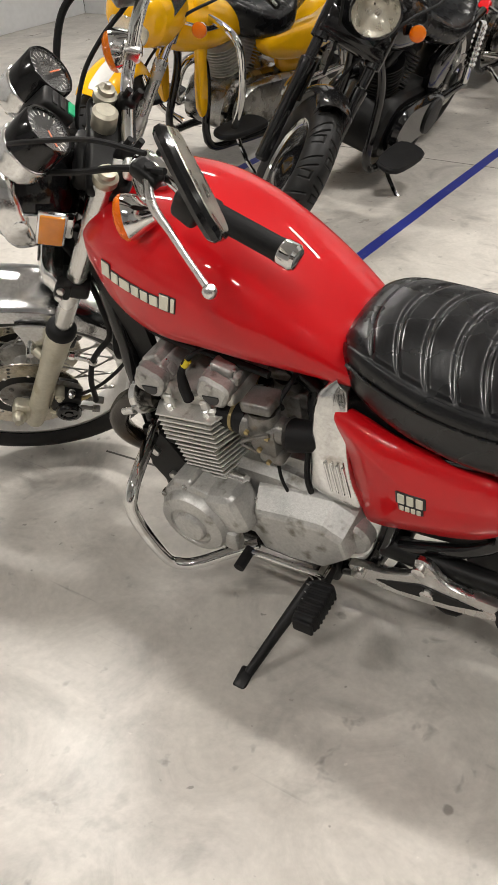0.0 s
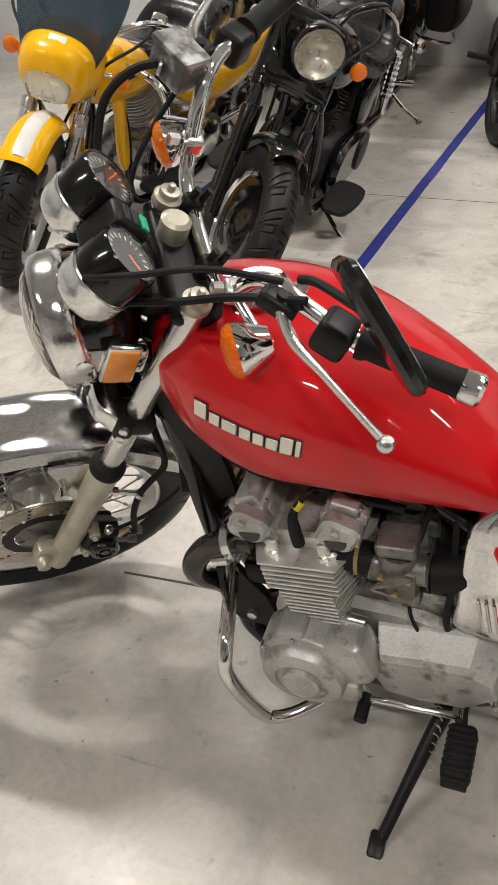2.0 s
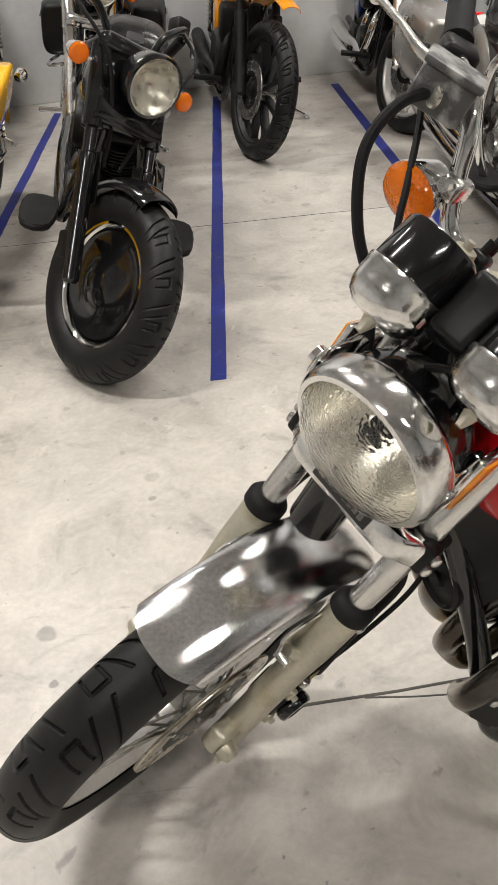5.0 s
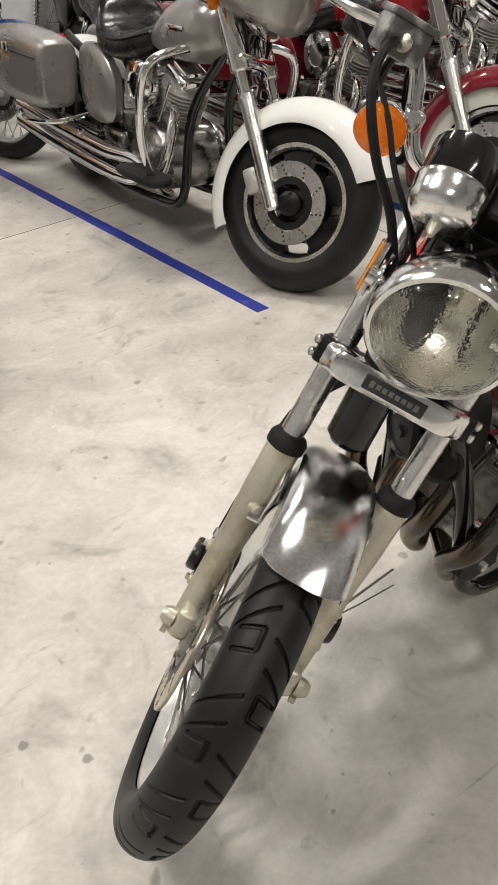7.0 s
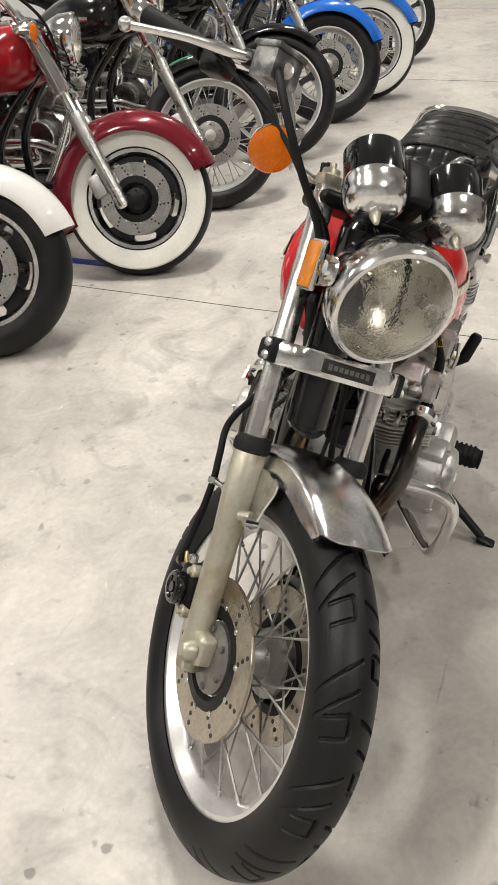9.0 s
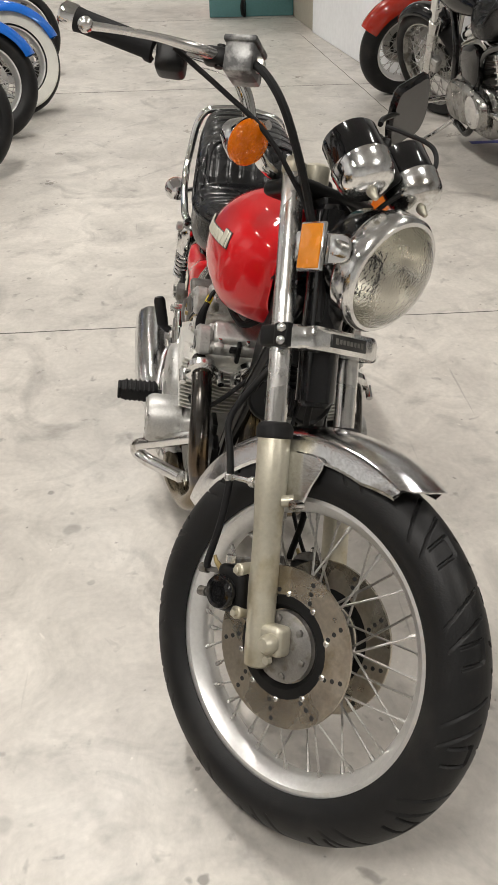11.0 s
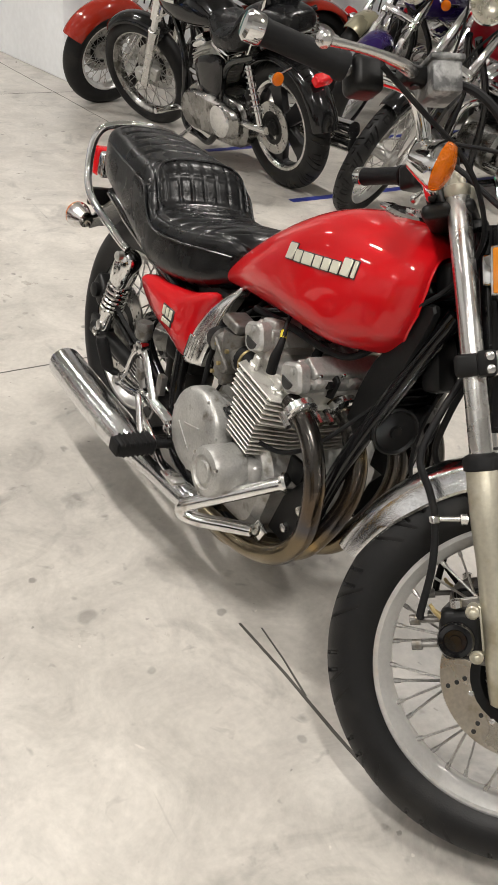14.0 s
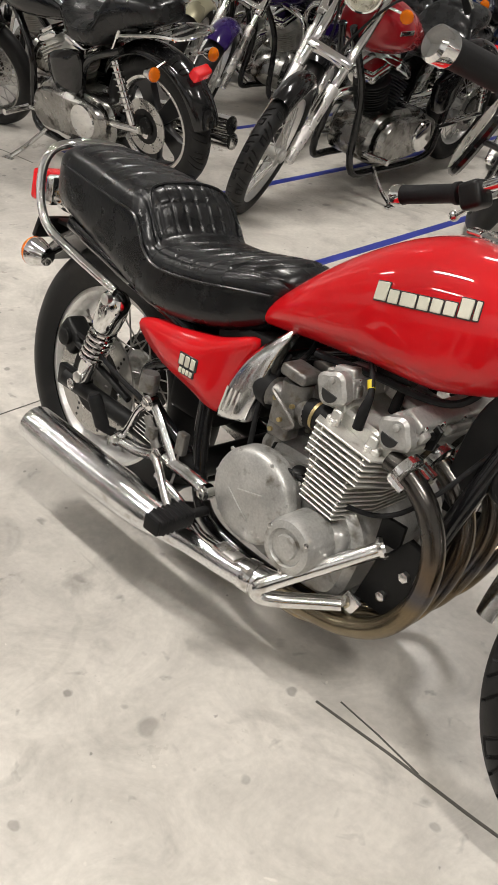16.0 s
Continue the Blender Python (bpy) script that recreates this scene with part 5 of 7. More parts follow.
# ---- front end, turned to the left ----
front = wheel_parts(bike, "front_wheel", SW @ Matrix.Translation((0.043, -0.011, -0.011)) @ Matrix.Rotation(radians(3), 4, "Z") @ Matrix.Rotation(0.3, 4, "Y"), 0.327, 0.098, 0.246, 0.064, "wire", 13, (-0.060, 0.060), 0.132, hub_w=0.105)
for s in (1, -1):
    fork = part("fork_leg", merge(revolve([(0.016, -0.050), (0.022, -0.046), (0.0235, -0.03), (0.0235, 0.18), (0.0265, 0.24), (0.0270, 0.330), (0.024, 0.336)], (-0.006, s * 0.093, 0), (0, 0, 1), 24), rbox((0.022, s * 0.093, 0.0), (0.056, 0.034, 0.050), 0.010, None, 3), rbox((-0.034, s * 0.093, 0.075), (0.020, 0.018, 0.075), 0.006), rod((0.016, s * 0.090, 0.222), (0.032, s * 0.078, 0.225), 0.010)), SLIDER, bike, "aged alloy lower fork leg", m=ST)
    part("fork_tube", revolve([(0.018, 0.33), (0.0185, 0.335), (0.0185, 0.755), (0.015, 0.760)], (-0.006, s * 0.093, 0), (0, 0, 1), 24), POLISHED, fork, "chromed fork tube", m=ST)
    part("dust_seal", revolve([(0.026, 0.322), (0.0305, 0.325), (0.0305, 0.340), (0.026, 0.347), (0.020, 0.350)], (-0.006, s * 0.093, 0), (0, 0, 1), 24), RUBBER, fork, m=ST)
    part("axle_end", merge(revolve([(0.016, 0), (0.016, 0.012), (0.010, 0.022)], (0.034, s * 0.110, -0.002), (0, s, 0), 14), revolve([(0.007, 0), (0.007, 0.010)], (0.034, s * 0.112, -0.028), (0, s, 0), 6)), SLIDER, fork, m=ST)
    cal = part("brake_caliper", merge(rbox((-0.062, s * 0.098, 0.068), (0.062, 0.040, 0.080), 0.012, None, 3), rbox((-0.058, s * 0.074, 0.070), (0.050, 0.026, 0.070), 0.008, None, 2)), SATIN, bike, "black front brake caliper", m=ST)
    part("piston_housing", revolve([(0.026, 0), (0.029, 0.004), (0.029, 0.014), (0.026, 0.019), (0.019, 0.020), (0.017, 0.016), (0.010, 0.016), (0.009, 0.019)], (-0.068, s * 0.117, 0.064), (0, s, 0), 28), BLACK, cal, m=ST)
    for z in (0.034, 0.104):
        part("slide_pin", merge(revolve([(0.011, -0.024), (0.011, 0.006), (0.009, 0.008)], (-0.040, s * 0.112, z), (0, s, 0), 14), revolve([(0.006, 0.006), (0.006, 0.014), (0.004, 0.015)], (-0.040, s * 0.112, z), (0, s, 0), 6)), SLIDER, cal, m=ST)
    part("mount_bracket", slab(smooth_poly([(-0.020, 0.020), (-0.050, 0.018), (-0.095, 0.050), (-0.090, 0.105), (-0.050, 0.122), (-0.020, 0.110)], 3), s * 0.080, s * 0.090, "xz", 0.003), CARB, cal, m=ST)
    part("bleed_nipple", tube([tuple(Vector((-0.088, s * 0.108, 0.096))), (-0.100, s * 0.110, 0.108), (-0.105, s * 0.110, 0.118)], [0.006, 0.004, 0.003], 8, 1), BRASS, cal, m=ST)
    part("banjo_bolt", merge(revolve([(0.009, 0), (0.009, 0.012), (0.006, 0.014)], (-0.064, s * 0.112, 0.112), (0, 0, 1), 8)), POLISHED, cal, m=ST)
    part("lower_clamp", merge(rbox((-0.006, s * 0.093, 0.488), (0.056, 0.054, 0.036), 0.008, None, 3), rbox((0.016, s * 0.112, 0.488), (0.030, 0.026, 0.040), 0.006)), SATIN, bike, m=ST)
    part("fork_cap", merge(revolve([(0.019, 0.752), (0.021, 0.756), (0.021, 0.768), (0.015, 0.771), (0.014, 0.779), (0.006, 0.780), (0.005, 0.789), (0.002, 0.790)], (-0.006, s * 0.093, 0), (0, 0, 1), 18)), SLIDER, bike, m=ST)
    # reflector on the headlamp ear
    EM = SW @ Matrix.Translation((0.010, -0.008, 0.0))
    ear = part("lamp_ear", merge(slab(smooth_poly([(0.00, 0.595), (0.035, 0.600), (0.080, 0.605), (0.088, 0.625), (0.078, 0.645), (0.035, 0.650), (0.00, 0.655)], 3), s * 0.092, s * 0.098, "xz", 0.002), revolve([(0.013, 0), (0.013, 0.010), (0.006, 0.012)], (0.068, s * 0.098, 0.625), (0, s, 0), 14), rod((0.068, s * 0.07, 0.625), (0.068, s * 0.10, 0.625), 0.007), rbox((0.0, s * 0.094, 0.63), (0.04, 0.02, 0.05), 0.006)), CHROME, bike, "chrome headlamp bracket", m=EM)
    part("reflector_frame", rbox((0.018, s * 0.103, 0.628), (0.050, 0.010, 0.078), 0.004), DULL_CHROME, ear, m=EM)
    part("reflector", rbox((0.018, s * 0.1085, 0.628), (0.042, 0.006, 0.070), 0.003), REFLECTOR, ear, "amber side reflector", m=EM)
part("lower_yoke", rbox((0.0, 0, 0.488), (0.06, 0.16, 0.03), 0.008), SATIN, bike, m=ST)
part("top_yoke", merge(rbox((-0.022, 0, 0.735), (0.085, 0.215, 0.026), 0.012, None, 3), rbox((0.01, 0, 0.70), (0.05, 0.10, 0.05), 0.01)), SATIN, bike, m=ST)
cover = part("yoke_cover", merge(slab(smooth_poly([(0.018, -0.104), (0.040, -0.102), (0.056, -0.086), (0.060, -0.05), (0.061, 0), (0.060, 0.05), (0.056, 0.086), (0.040, 0.102), (0.018, 0.104)], 3), 0.468, 0.506, "xy", 0.006)), DULL_CHROME, bike, "bright metal cover across the lower fork clamp", m=ST, angle=50)
part("cover_plate", rbox((0.0612, 0.0, 0.487), (0.003, 0.094, 0.022), 0.001), BADGE_DARK, cover, m=ST)
for i in range(8):
    part("plate_mark", rbox((0.0629, 0.034 - 0.0098 * i, 0.487), (0.0012, 0.0070, 0.010 if i in (0, 7) else 0.0075), 0.0004, None, 1), MARK_GREY, cover, "plain grey raised mark", m=ST)
for s in (1, -1):
    for z in (0.478, 0.498):
        part("clamp_bolt", revolve([(0.0072, 0), (0.0072, 0.007), (0.004, 0.009)], (0.020, s * 0.124, z), (0.5, s, 0), 12), POLISHED, cover, m=ST)

# headlamp
LA = BARS @ Matrix.Translation((0.068, 0.032, 0.618)) @ Matrix.Rotation(radians(RAKE - 2), 4, "Y")
lamp_shell = part("headlamp", revolve([(0.004, -0.086), (0.02, -0.085), (0.05, -0.078), (0.078, -0.050), (0.088, -0.015), (0.090, 0.004)], (0, 0, 0), (1, 0, 0), 48, cap=False), BLACK, bike, "round headlamp with black shell and chrome rim", m=LA)
part("lamp_rim", revolve([(0.090, -0.004), (0.096, 0.000), (0.0995, 0.008), (0.1000, 0.030), (0.0985, 0.040), (0.094, 0.046), (0.088, 0.047), (0.087, 0.042), (0.089, 0.0)], (0, 0, 0), (1, 0, 0), 56, True), DULL_CHROME, lamp_shell, "wide chrome headlamp rim", m=LA)
part("lamp_bowl", revolve([(0.088, 0.040), (0.084, 0.016), (0.070, -0.016), (0.048, -0.040), (0.024, -0.054), (0.004, -0.058)], (0, 0, 0), (1, 0, 0), 56, cap=False), REFL, lamp_shell, m=LA)
part("bulb", revolve([(0.004, -0.052), (0.009, -0.048), (0.009, -0.030), (0.006, -0.024), (0.002, -0.022)], (0, 0, 0), (1, 0, 0), 16), REFL, lamp_shell, m=LA)
part("lamp_glass", revolve([(0.0872, 0.043), (0.085, 0.050), (0.074, 0.061), (0.055, 0.069), (0.030, 0.074), (0.002, 0.076), (0.002, 0.073), (0.030, 0.071), (0.055, 0.066), (0.073, 0.058), (0.084, 0.046)], (0, 0, 0), (1, 0, 0), 56, True), LAMPGLASS, lamp_shell, "clear fluted lamp glass", m=LA)

# instruments
for s in (1, -1):
    GA = BARS @ Matrix.Translation((0.092, s * 0.070 + 0.030, 0.736)) @ Matrix.Rotation(radians(-33), 4, "Y")
    cup = part("instrument", revolve([(0.010, -0.018), (0.028, -0.016), (0.039, -0.009), (0.0445, 0.001), (0.0462, 0.010), (0.0465, 0.024), (0.0478, 0.026), (0.0478, 0.032), (0.045, 0.034)], (0, 0, 0), (0, 0, 1), 36), DULL_CHROME, bike, "round instrument in a chrome cup", m=GA)
    part("gauge_body", revolve([(0.0435, 0.020), (0.0448, 0.030), (0.0448, 0.082), (0.042, 0.086), (0.039, 0.085), (0.039, 0.078)], (0, 0, 0), (0, 0, 1), 36), BLACK, cup, m=GA)
    part("gauge_face", revolve([(0.0385, 0.0775), (0.0385, 0.0785), (0.002, 0.0785)], (0, 0, 0), (0, 0, 1), 32), BADGE_DARK, cup, m=GA)
    part("tick_ring", merge(*[rbox((0.031 * math.cos(a), 0.031 * math.sin(a), 0.0793), (0.007, 0.0016, 0.0008), 0, Matrix.Rotation(a, 3, "Z")) for a in [radians(-220 + 18 * k) for k in range(15)]]), WHITE, cup, m=GA)
    part("needle", rbox((-0.010, s * 0.010, 0.0800), (0.028, 0.0022, 0.001), 0, Matrix.Rotation(-0.9 * s, 3, "Z")), NEEDLE, cup, m=GA)
    part("gauge_glass", revolve([(0.039, 0.083), (0.039, 0.0845), (0.002, 0.0845)], (0, 0, 0), (0, 0, 1), 32), GLASS, cup, m=GA)
    part("gauge_neck", tube([(0.0, 0, -0.014), (0.0, 0, -0.022), (0.002, 0, -0.034)], [0.010, 0.008, 0.004], 10), SLIDER, cup, m=GA)
box = part("warning_light_block", rbox((0.050, 0.030, 0.772), (0.060, 0.046, 0.075), 0.008, Matrix.Rotation(radians(-33), 3, "Y"), 3), SATIN, bike, "black warning light block", m=BARS)
part("green_lamp", rbox((0.012, 0.030, 0.792), (0.012, 0.026, 0.006), 0.001, Matrix.Rotation(radians(-33), 3, "Y")), GREEN, box, "green warning lamp", m=BARS)
part("lamp_window", merge(*[rbox((0.026 + 0.0125 * k, 0.030, 0.8015 + 0.0081 * k), (0.010, 0.028, 0.004), 0.001, Matrix.Rotation(radians(-33), 3, "Y")) for k in range(2)]), BADGE_DARK, box, m=BARS)
part("ignition_lock", merge(revolve([(0.020, 0.74), (0.022, 0.745), (0.022, 0.775), (0.016, 0.78)], (-0.045, 0.0, 0), (0, 0, 1), 18)), SLIDER, bike, m=BARS)

# handlebar: its left end hangs a little lower
HB = BARS @ Matrix.Translation((0, 0.012, 0.80)) @ Matrix.Rotation(radians(-4), 4, "X") @ Matrix.Translation((0, 0, -0.80))


def bar_side(s):
    return [(-0.084, s * 0.045, 0.752), (-0.084, s * 0.085, 0.754), (-0.084, s * 0.112, 0.768), (-0.086, s * 0.136, 0.808), (-0.089, s * 0.156, 0.850), (-0.100, s * 0.184, 0.878), (-0.128, s * 0.224, 0.884), (-0.172, s * 0.270, 0.886), (-0.225, s * 0.318, 0.902), (-0.285, s * 0.370, 0.922)]


part("handlebar", tube(bar_side(-1)[::-1] + bar_side(1), 0.0112, 14, 7), CHROME, bike, "chrome high-rise handlebar", m=HB)
for s in (1, -1):
    part("bar_riser", merge(rbox((-0.078, s * 0.056, 0.745), (0.032, 0.026, 0.056), 0.008, Matrix.Rotation(-0.25, 3, "Y"), 3), *[rod((-0.086 + q, s * 0.056, 0.765), (-0.094 + q, s * 0.056, 0.788), 0.006, 8) for q in (-0.008, 0.010)]), SATIN, bike, m=HB)
    d0, d1 = Vector((-0.178, s * 0.276, 0.888)), Vector((-0.285, s * 0.370, 0.922))
    d = (d1 - d0).normalized()
    grip = part("grip", revolve([(0.012, -0.002), (0.021, 0.0), (0.0205, 0.010), (0.0175, 0.014), (0.0175, 0.118), (0.0185, 0.124), (0.0185, 0.128)], d0, d, 24), RUBBER, bike, "black ribbed rubber grip", m=HB)
    part("bar_end", revolve([(0.019, 0.127), (0.0205, 0.130), (0.0205, 0.148), (0.016, 0.153), (0.004, 0.154)], d0, d, 24), CHROME, grip, "chrome bar end", m=HB)
    part("switch_block", merge(rbox(d0 - d * 0.030 + Vector((0, 0, -0.004)), (0.046, 0.048, 0.050), 0.010, Matrix.Rotation(s * math.atan2(d.y * s, d.x), 3, "Z"), 3)), SATIN, bike, "black handlebar switch block", m=HB)
    part("switch_button", rbox(d0 - d * 0.030 + Vector((-0.022, s * 0.006, 0.012)), (0.012, 0.012, 0.010), 0.002), REDLENS, bike, m=HB)
    piv = Vector((-0.090, s * 0.218, 0.884))
    part("lever_perch", merge(rbox(piv + Vector((0.0, 0, 0.0)), (0.050, 0.030, 0.026), 0.008, Matrix.Rotation(s * 2.4, 3, "Z"), 3), rod(piv + Vector((0, 0, -0.016)), piv + Vector((0, 0, 0.018)), 0.007)), SATIN, bike, m=HB)
    part("brake_lever" if s < 0 else "clutch_lever", merge(tube([piv, piv + Vector((-0.006, s * 0.050, -0.004)), (-0.122, s * 0.318, 0.880), (-0.150, s * 0.365, 0.876), (-0.174, s * 0.402, 0.872)], [0.010, 0.009, 0.0065, 0.006, 0.007], 10, 6, flat=0.8), ball((-0.175, s * 0.405, 0.872), 0.0115, 14)), POLISHED, bike, "polished ball-end hand lever", m=HB)
    signal(bike, (-0.078, 0.208, 0.776) if s > 0 else (-0.062, -0.164, 0.771), (0.88, 0, -0.46), (-0.084, s * 0.128, 0.795), HB)
    part("signal_clamp", merge(rbox((-0.086, s * 0.132, 0.800), (0.034, 0.030, 0.030), 0.008, None, 3), revolve([(0.008, 0), (0.008, 0.014)], (-0.066, s * 0.132, 0.806), (1, 0, 0), 8)), POLISHED, bike, m=HB)
mc = part("brake_reservoir", merge(rbox((-0.058, -0.198, 0.876), (0.046, 0.066, 0.046), 0.006, Matrix.Rotation(0.5, 3, "Z"), 2), rbox((-0.058, -0.198, 0.902), (0.052, 0.072, 0.010), 0.004, Matrix.Rotation(0.5, 3, "Z"))), WORN_ALLOY, bike, "scuffed black brake fluid reservoir", m=HB)
part("sight_glass", merge(revolve([(0.012, 0), (0.012, 0.004), (0.009, 0.005)], (-0.036, -0.190, 0.874), (0.88, -0.48, 0), 20)), REFL, mc, m=HB)
# folded mirror on the clutch side
def mirror_frame(mid, axis, across):
    """The mirror's long axis and the way across its glass."""
    x = Vector(axis).normalized()
    z = x.cross(Vector(across)).normalized()
    y = z.cross(x)
    return Matrix.Translation(mid) @ Matrix((x, y, z)).transposed().to_4x4()


MM = mirror_frame((-0.257, 0.210, 1.036), (-0.078, 0.034, -0.115), (0.37, -0.78, -0.50))
mir = part("mirror", slab(smooth_poly([(-0.075, -0.010), (-0.066, -0.040), (0.02, -0.052), (0.078, -0.036), (0.082, 0.0), (0.078, 0.036), (0.02, 0.052), (-0.066, 0.040), (-0.075, 0.010)], 3), -0.010, 0.010, "xy", 0.006), BLACK, bike, "black mirror turned edge-on above the grip", m=MM)
part("mirror_glass", slab(smooth_poly([(-0.068, -0.010), (-0.060, -0.034), (0.02, -0.046), (0.070, -0.032), (0.075, 0.0), (0.070, 0.032), (0.02, 0.046), (-0.060, 0.034), (-0.068, 0.010)], 3), 0.0095, 0.0115, "xy", 0.001), REFL, mir, m=MM)
part("mirror_stem", tube([tuple(BARS @ Vector((-0.10, 0.238, 0.912))), tuple(BARS @ Vector((-0.110, 0.262, 0.930))), (-0.262, 0.205, 1.030)], 0.0055, 8), SATIN, mir)

# mudguard
def mudguard(R, W, a0, a1, th=0.003, n=36, flare=0.0, lip=0.30):
    """A strip of curved sheet over a wheel about the y axis, from angle a0 to a1 in degrees."""
    rings = []
    for i in range(n + 1):
        a = radians(a0 + (a1 - a0) * i / n)
        e = max(0.0, 1 - min(i, n - i) / 3.0)
        prof = []
        for k in range(11):
            s = -1 + 2 * k / 10
            y = W * math.sin(s * 1.35) / math.sin(1.35)
            r = R - (R * lip * 0.45) * (1 - math.cos(s * 1.35)) * 0.5
            prof.append((r, y * (1 - 0.10 * e * e)))
        ring = [(r, y) for r, y in prof] + [(r - th, y * 0.985) for r, y in prof[::-1]]
        rings.append([(r * math.cos(a), y, r * math.sin(a)) for r, y in ring])
    return loft(rings)


FW = SW @ Matrix.Translation((0.034, 0, -0.006))


def front_guard(R, a0, a1, n=48):
    """A pressed mudguard: a gently domed crown, a rolled edge and a narrow side skirt; squared ahead, tapering behind."""
    rings = []
    for i in range(n + 1):
        u = i / n
        a = radians(a0 + (a1 - a0) * u)
        rear = max(0.0, (u - 0.72) / 0.28)
        nose = max(0.0, 1 - u / 0.16)
        half = 0.060 * (1 - 0.42 * rear ** 1.8)
        skirt = 0.026 * (1 - 0.5 * rear) * (1 - 0.7 * nose)
        prof = []
        for k in range(13):
            v = -1 + k / 6
            prof.append((R - 0.016 * abs(v) ** 2.6, half * v))
        edge = [(R - 0.019, half * 1.035), (R - 0.023, half * 1.02), (R - 0.025 - skirt * 0.5, half * 1.05), (R - 0.026 - skirt, half * 1.075), (R - 0.028 - skirt, half * 1.05)]
        outer = [(r, -y) for r, y in reversed(edge)] + prof + edge
        inner = [(r - 0.003, y * 0.965) for r, y in reversed(outer)]
        ring = []
        for r, y in outer + inner:
            b = a + radians(3.5) * nose * min(1.1, abs(y) / half) ** 3
            ring.append((r * math.cos(b), y, r * math.sin(b)))
        rings.append(ring)
    return loft(rings)


mg = part("front_mudguard", front_guard(0.356, 53, 147), GUARD, bike, "chrome front mudguard with light pitting", m=FW, angle=40)
for s in (1, -1):
    part("mudguard_stay", merge(slab(smooth_poly([(-0.050, 0.300), (-0.010, 0.312), (0.045, 0.302), (0.026, 0.258), (0.006, 0.218), (-0.016, 0.218), (-0.032, 0.258)], 3), s * 0.0695, s * 0.075, "xz", 0.002), rod((0.008, s * 0.070, 0.228), (0.008, s * 0.092, 0.228), 0.008, 12)), DULL_CHROME, mg, m=FW)

# cables and hoses
def cable(name, pts, r, material=RUBBER, label=""):
    return part(name, tube([tuple(BARS @ Vector(p)) for p in pts], r, 8, 8), material, bike, label)


cable("brake_hose", [(-0.055, -0.178, 0.895), (-0.005, -0.190, 0.868), (0.030, -0.180, 0.820), (0.035, -0.140, 0.755), (0.020, -0.085, 0.690), (0.020, -0.04, 0.60), (0.018, -0.03, 0.52)], 0.0065, RUBBER, "black ribbed brake hose")
cable("throttle_cable", [(-0.125, -0.262, 0.900), (-0.075, -0.195, 0.845), (-0.035, -0.150, 0.800), (-0.01, -0.11, 0.745), (-0.01, -0.05, 0.68), (-0.06, -0.02, 0.62), (-0.14, 0.0, 0.58)], 0.0042)
cable("clutch_cable", [(-0.082, 0.236, 0.905), (-0.01, 0.19, 0.875), (0.07, 0.165, 0.835), (0.105, 0.11, 0.775), (0.07, 0.03, 0.71), (0.02, -0.02, 0.62), (0.0, -0.03, 0.52)], 0.0042)
cable("wiring_loom", [(-0.11, 0.255, 0.895), (-0.055, 0.20, 0.84), (0.00, 0.15, 0.775), (0.05, 0.10, 0.72), (0.06, 0.04, 0.67)], 0.0055)
cable("speedometer_cable", [(0.06, 0.062, 0.69), (0.05, 0.070, 0.60), (-0.02, 0.095, 0.52), (-0.11, 0.120, 0.42), (-0.155, 0.130, 0.30), (-0.12, 0.122, 0.17), (-0.06, 0.108, 0.08), (-0.012, 0.090, 0.03)], 0.0040, RUBBER, "thin black speedometer cable")
for s in (1, -1):
    part("brake_line", tube([(-0.020, s * 0.045, 0.480), (-0.070, s * 0.080, 0.410), (-0.100, s * 0.103, 0.350), (-0.089, s * 0.108, 0.295), (-0.085, s * 0.108, 0.250), (-0.096, s * 0.110, 0.178), (-0.120, s * 0.110, 0.108), (-0.122, s * 0.108, 0.095)], 0.0062, 10, 8), RUBBER, bike, "black rubber brake line", m=ST)
    clip = part("hose_clip", merge(revolve([(0.0075, -0.006), (0.0092, -0.004), (0.0092, 0.004), (0.0075, 0.006)], (-0.0855, s * 0.108, 0.252), (0, 0, 1), 14), rod((-0.078, s * 0.106, 0.252), (-0.034, s * 0.098, 0.248), 0.0048, 10), revolve([(0.009, 0), (0.009, 0.010), (0.006, 0.012)], (-0.036, s * 0.098, 0.248), (-1, s * 0.1, 0), 8)), POLISHED, bike, "bright clip holding the brake line", m=ST)
    for z in (0.052, 0.092):
        part("caliper_bolt", merge(rod((-0.092, s * 0.104, z), (-0.132, s * 0.104, z), 0.0048, 10), rod((-0.124, s * 0.104, z), (-0.140, s * 0.104, z), 0.0085, 12)), CARB, bike, m=ST)


# small wiring and hoses round the engine
def hose(name, pts, r, material=RUBBER, label=""):
    return part(name, tube(pts, r, 8, 7), material, bike, label)


